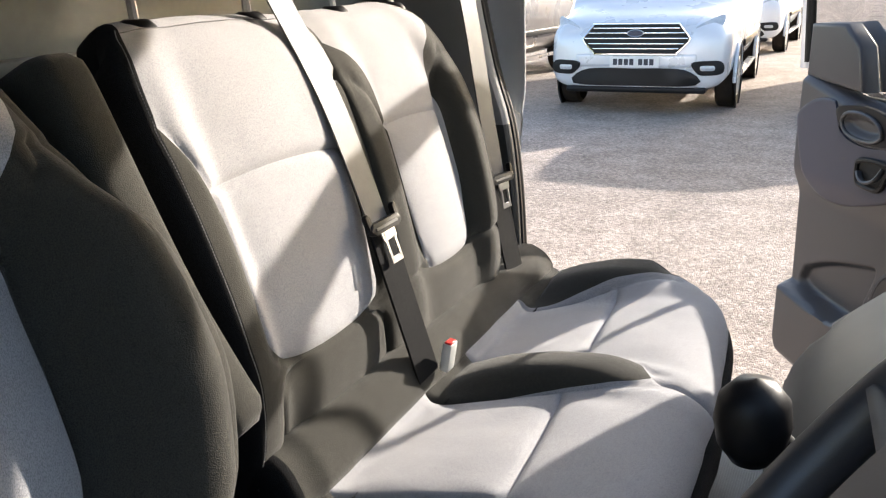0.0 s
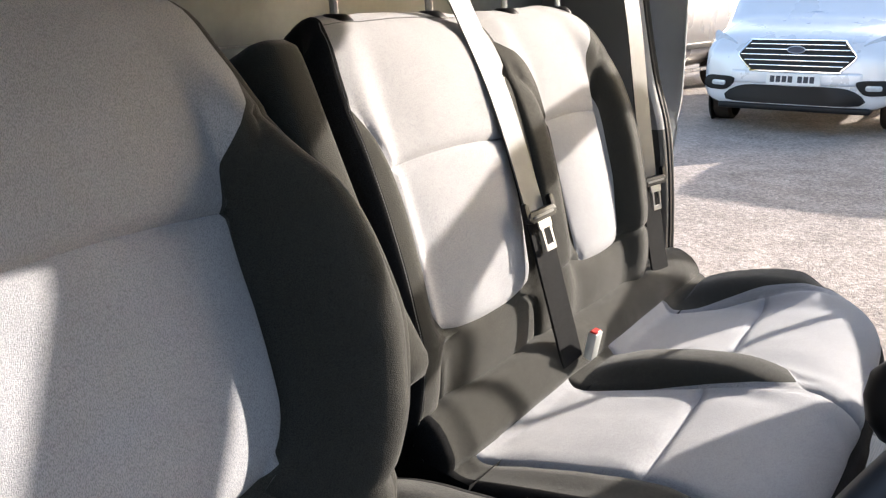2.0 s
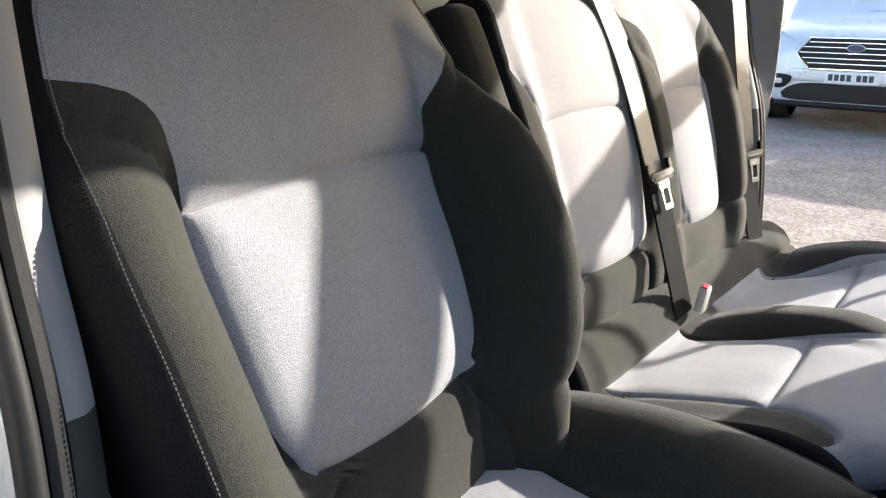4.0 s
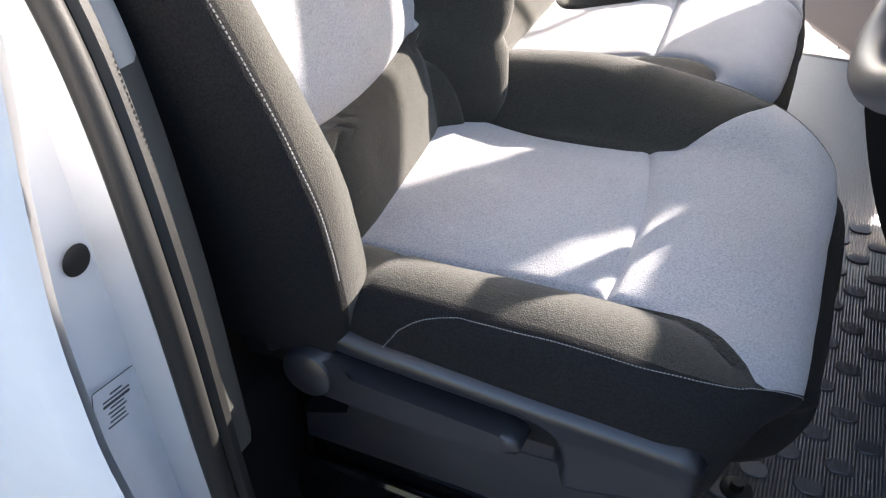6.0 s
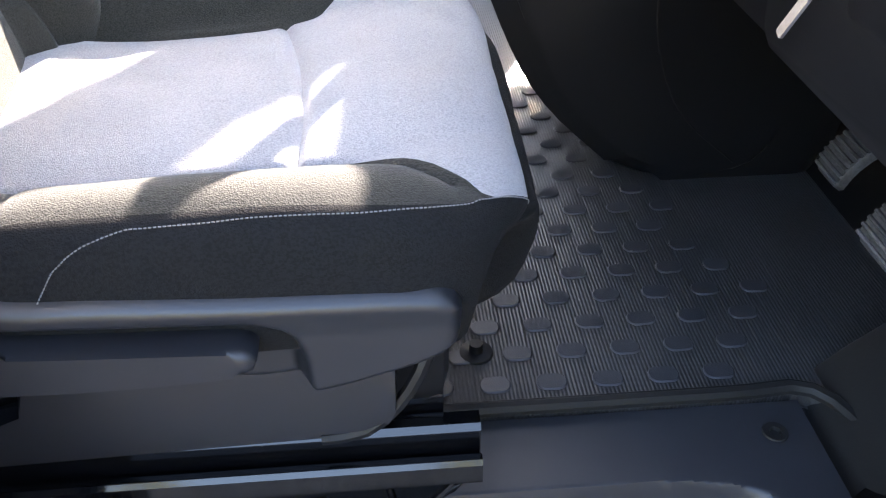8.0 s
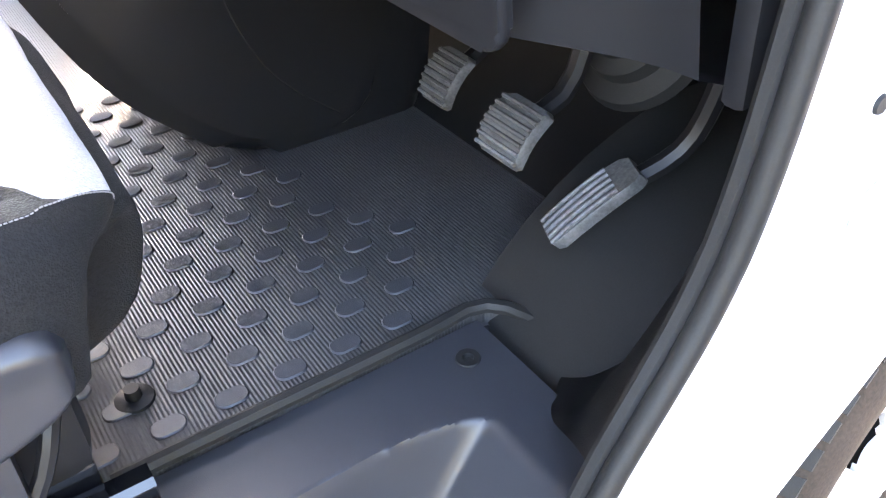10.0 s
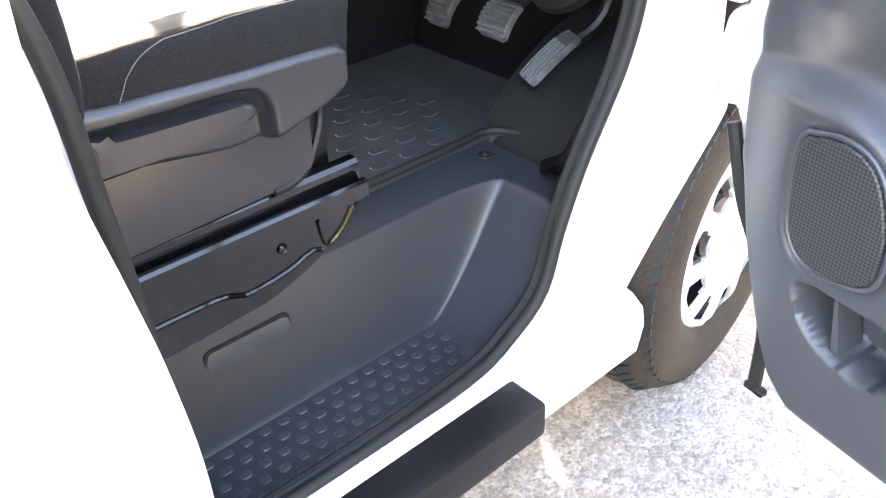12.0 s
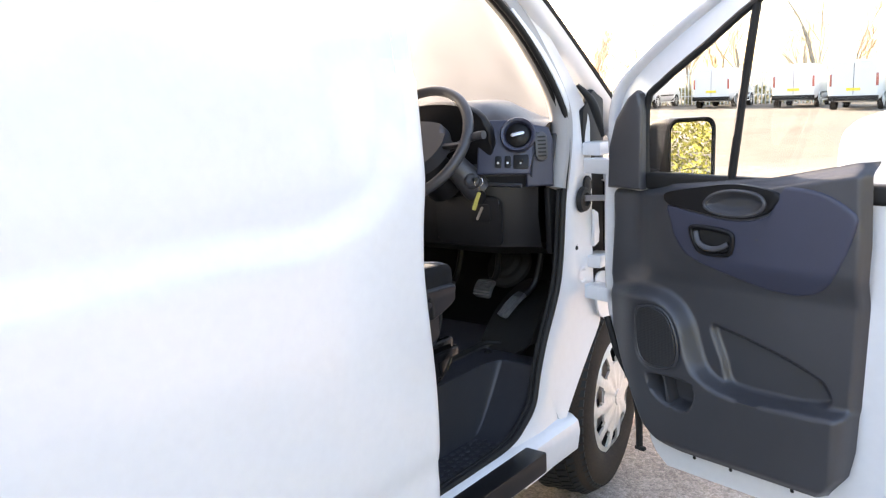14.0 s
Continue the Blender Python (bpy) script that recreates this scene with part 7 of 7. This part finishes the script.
    if front:
        bm = B()
        ws_ = [[m @ Vector((1.62 - 0.85 * f - 0.10 * (y / 0.8) ** 2, y * (1 - 0.12 * f), 1.14 + 0.76 * f)) for y in np.linspace(-0.84, 0.84, 9)] for f in np.linspace(0.02, 0.95, 6)]
        part("windscreen", loft(bm, ws_), M["tint"], t)
        HEX = [(-0.56, 0.0), (-0.52, 0.05), (-0.44, 0.145), (-0.40, 0.15), (0.40, 0.15), (0.44, 0.145), (0.52, 0.05), (0.56, 0.0), (0.53, -0.05), (0.42, -0.155), (0.38, -0.16), (-0.38, -0.16), (-0.42, -0.155), (-0.53, -0.05)]
        gr = part("grille", slab(B(), curve2(HEX, 70), 0.03, YZ(2.412, 0, 0.80, -6), 0.006), M["rubber"], t)
        part("grille_surround", tube(B(), [YZ(2.442, 0, 0.80, -6) @ Vector((a, b, 0)) for a, b in curve2(HEX, 70)], 0.009, 6, closed=True), M["chrome"], gr)
        for k, (h, w) in enumerate(((0.105, 0.45), (0.055, 0.50), (0.0, 0.54), (-0.055, 0.50), (-0.105, 0.45))):
            part("grille_bar", slab(B(), rounded(-w, w, h - 0.0055, h + 0.0055, 0.004, 3), 0.02, YZ(2.428, 0, 0.80, -6), 0.002), M["chrome"], gr)
        oval = [(0.085 * math.cos(w), 0.034 * math.sin(w)) for w in np.linspace(0, 2 * math.pi, 32, endpoint=False)]
        bd = part("oval_badge", slab(B(), oval, 0.012, YZ(2.446, 0, 0.855, -6), 0.003), M["trim_blue"], gr, "dark blue oval badge")
        part("badge_rim", tube(B(), [YZ(2.459, 0, 0.855, -6) @ Vector((a, b, 0)) for a, b in oval], 0.005, 6, closed=True), M["steel"], bd)
        for s in (-1, 1):
            hl = part("headlamp", slab(B(), curve2([(0.0, 0.0), (0.10, 0.07), (0.24, 0.13), (0.33, 0.16), (0.33, 0.10), (0.27, 0.01), (0.16, -0.05), (0.05, -0.05)] if s > 0 else [(0.0, 0.0), (-0.10, 0.07), (-0.24, 0.13), (-0.33, 0.16), (-0.33, 0.10), (-0.27, 0.01), (-0.16, -0.05), (-0.05, -0.05)], 36), 0.07, YZ(2.335, s * 0.56, 0.86, -20, s * 22), 0.02, 3), M["lamp"], t)
            fg = part("fog_lamp_surround", slab(B(), curve2([(-0.17 * s, 0.05), (0.0, 0.075), (0.14 * s, 0.06), (0.15 * s, -0.05), (0.0, -0.075), (-0.10 * s, -0.06)], 30), 0.06, YZ(2.37, s * 0.74, 0.50, 0, s * 14), 0.012), M["black"], t)
            part("fog_lamp", slab(B(), rounded(-0.075, 0.075, -0.026, 0.026, 0.02), 0.012, YZ(2.43, s * 0.745, 0.50, 0, s * 14), 0.004), M["lamp"], fg)
        part("lower_intake", slab(B(), curve2([(-0.66, -0.07), (-0.52, 0.08), (0, 0.09), (0.52, 0.08), (0.66, -0.07), (0, -0.09)], 40), 0.05, YZ(2.40, 0, 0.40), 0.01), M["black"], t)
        part("bumper_lip", box(B(), 2.15, 2.44, -0.74, 0.74, 0.235, 0.30, 0.025, 3, m), M["black"], t)
        part("bumper_bar", box(B(), 2.3, 2.445, -0.64, 0.64, 0.50, 0.645, 0.04, 4, m), M[paint], t)
        pl = part("number_plate", slab(B(), rounded(-0.26, 0.26, -0.056, 0.056, 0.008), 0.008, YZ(2.452, 0, 0.56), 0.001, 1), M["plate"], t)
        x0 = -0.225
        for k in range(7):
            if k == 4:
                x0 += 0.035
            part("bar", slab(B(), [(x0, -0.032), (x0 + 0.044, -0.032), (x0 + 0.044, 0.032), (x0, 0.032)], 0.001, YZ(2.4605, 0, 0.56)), M["ink"], pl)
            x0 += 0.058
    else:
        pl = part("number_plate", slab(B(), rounded(-0.26, 0.26, -0.056, 0.056, 0.008), 0.008, YZ(-2.565, 0.0, 0.83), 0.001, 1), M["plate_y"], t)
        part("rear_bumper", box(B(), -2.62, -2.42, -0.92, 0.92, 0.38, 0.58, 0.03, 3, m), M["black"], t)
        for s in (-1, 1):
            part("tail_lamp", box(B(), -2.565, -2.50, min(s * 0.80, s * 0.90), max(s * 0.80, s * 0.90), 0.95, 1.45, 0.02, 2, m), M["tail"], t)
        part("door_gap", box(B(), -2.562, -2.55, -0.008, 0.008, 0.60, 1.85, 0.0, 1, m), M["rubber"], t)
    return t


def stand(x, y, heading):
    return Matrix.Translation((x, y, 0)) @ Matrix.Rotation(radians(heading), 4, "Z")


parked_van("parked_van", Matrix.Translation((-2.93, 10.60, 0)) @ Matrix.Rotation(radians(-87), 4, "Z"), "silver", "silver parked van with a dark chrome-barred grille")
parked_van("parked_van", stand(-6.05, 11.2, -92), "grey_paint", "warm grey parked van with black side mouldings")
parked_van("parked_van", stand(-3.0, 18.0, -90), "white", "white parked van beyond the silver one")
for k, (x, y, h) in enumerate(((34.5, 5.2, 2), (38.5, 8.6, 4), (40, 12.9, 3), (41, 17.5, 2))):
    parked_van("parked_van", stand(x + 2.5, y, h), "white", "white van parked against the palisade fence", front=False)
parked_van("parked_van", stand(6.6, -2.8, 90), "white", "white van parked across the yard", front=False)
# added out of view and made taller, so its shadow reaches across the gravel
parked_van("parked_van", stand(0.35, 10.9, -90) @ Matrix.Diagonal((1, 1, 1.1, 1)), "grey_paint", "unseen grey van added to shade the gravel")

# ---- palisade fence, hedge and bare trees ----
fence = thing("palisade_fence", (46, 0, 0), "galvanised steel palisade fence", "fence")
for r in (0.5, 1.7):
    part("rail", box(B(), 46.03, 46.08, -22, 40, r, r + 0.05), M["fence"], fence, smooth=False)
bm = B()
slab(bm, [(-0.035, 0), (0.035, 0), (0.035, 2.0), (0.018, 2.1), (0, 2.18), (-0.018, 2.1), (-0.035, 2.0)], 0.02, Matrix(((0, 0, 1, 0), (1, 0, 0, 0), (0, 1, 0, 0), (0, 0, 0, 1))))
pale = part("pale", bm, M["fence"], fence, smooth=False)
pale.matrix_basis = Matrix.Translation((46, -22, 0.02))
for k in range(1, 290):
    o = new("pale", pale.data)
    o.parent = fence
    o.matrix_parent_inverse = WORLD[fence.name].inverted()
    o.matrix_basis = Matrix.Translation((46, -22 + 0.21 * k, 0.02))


def bare_tree(x, y, h, mat_, seed, label, spread=0.45):
    rnd = random.Random(seed)
    t = thing("bare_tree", (x, y, 0), label, "tree", "bare trees")
    trunk, crown = B(), B()

    def grow(bm, p, d, length, r, depth_):
        n = 4
        pts = [p]
        for i in range(n):
            d = (d + Vector((rnd.uniform(-1, 1), rnd.uniform(-1, 1), rnd.uniform(-0.3, 0.5))) * 0.16).normalized()
            pts.append(pts[-1] + d * length / n)
        tube(bm, pts, lambda q: max(0.010, r * (1 - 0.5 * q)), 5 if depth_ > 1 else 3, caps=False)
        if depth_ == 0:
            return
        for k in range(rnd.randint(3, 5) if depth_ > 1 else 7):
            q = pts[rnd.randint(1, n)]
            a = Vector((rnd.uniform(-1, 1), rnd.uniform(-1, 1), rnd.uniform(0.0, 1.2))).normalized()
            grow(crown, q, (d * (1 - spread) + a * spread * 1.4).normalized(), length * rnd.uniform(0.5, 0.72), r * 0.5, depth_ - 1)

    grow(trunk, Vector((x, y, -0.1)), Vector((0, 0, 1)), h * 0.42, h * 0.017, 4)
    part("trunk", trunk, M["bark"], t)
    part("crown", crown, M[mat_], t, smooth=False)
    return t


for x, y, h, mt, sd in ((52, 10.5, 11.0, "twig", 1), (54, 15.5, 8.5, "twig", 2), (51, 8.2, 6.5, "twig_red", 11), (58, 12.8, 8.0, "twig", 12), (57, 18.0, 7.0, "twig_red", 13), (60, 21.5, 8.0, "twig", 14), (52, 25.5, 6.0, "twig_red", 15), (58, 5.0, 8.0, "twig_red", 16), (53, 0.5, 7.5, "twig_red", 17), (55, 19.5, 8.0, "twig", 3), (53, 23, 7.0, "twig", 4), (56, 27, 8.0, "twig", 6), (54, 31, 7.0, "twig", 8), (50, 3.0, 5.5, "twig_red", 7), (51, 6.2, 6.0, "twig", 5)):
    bare_tree(x, y, h, mt, sd, "bare winter tree with fine pale twigs" if mt == "twig" else "bare russet winter tree")


def leafy(name, boxes, count, size, label, category, mat_, seed):
    rnd = np.random.RandomState(seed)
    vs, fs = [], []
    for x0, x1, y0, y1, z0, z1 in boxes:
        c = rnd.uniform((x0, y0, z0), (x1, y1, z1), (count, 3))
        c[:, 2] *= 1 - 0.25 * np.abs(np.sin(c[:, 0] * 0.9)) * (c[:, 2] > z1 * 0.7)
        a, b = rnd.normal(size=(count, 3)), rnd.normal(size=(count, 3))
        a *= (size * rnd.uniform(0.6, 1.4, count) / np.linalg.norm(a, axis=1))[:, None]
        b = np.cross(a, b)
        b *= (size * 0.6 / np.linalg.norm(b, axis=1))[:, None]
        k = len(vs)
        vs += np.stack([c - a, c + b, c + a, c - b], 1).reshape(-1, 3).tolist()
        fs += (k + np.arange(4 * count).reshape(-1, 4)).tolist()
    me = bpy.data.meshes.new(name)
    me.from_pydata(vs, [], fs)
    me.materials.append(M[mat_])
    ob = new(name, me)
    return tagged(ob, label, category, kind="stuff")


leafy("hedge", [(-7, 6, -9.5, -8.2, 0.0, 4.2)], 220000, 0.025, "tall yellow-green hedge along the yard", "hedge", "leaf", 3)
leafy("scrub", [(46.5, 47.5, -20, 40, 0.0, 1.3)], 5000, 0.16, "low scrub along the foot of the fence", "scrub", "grass", 5)
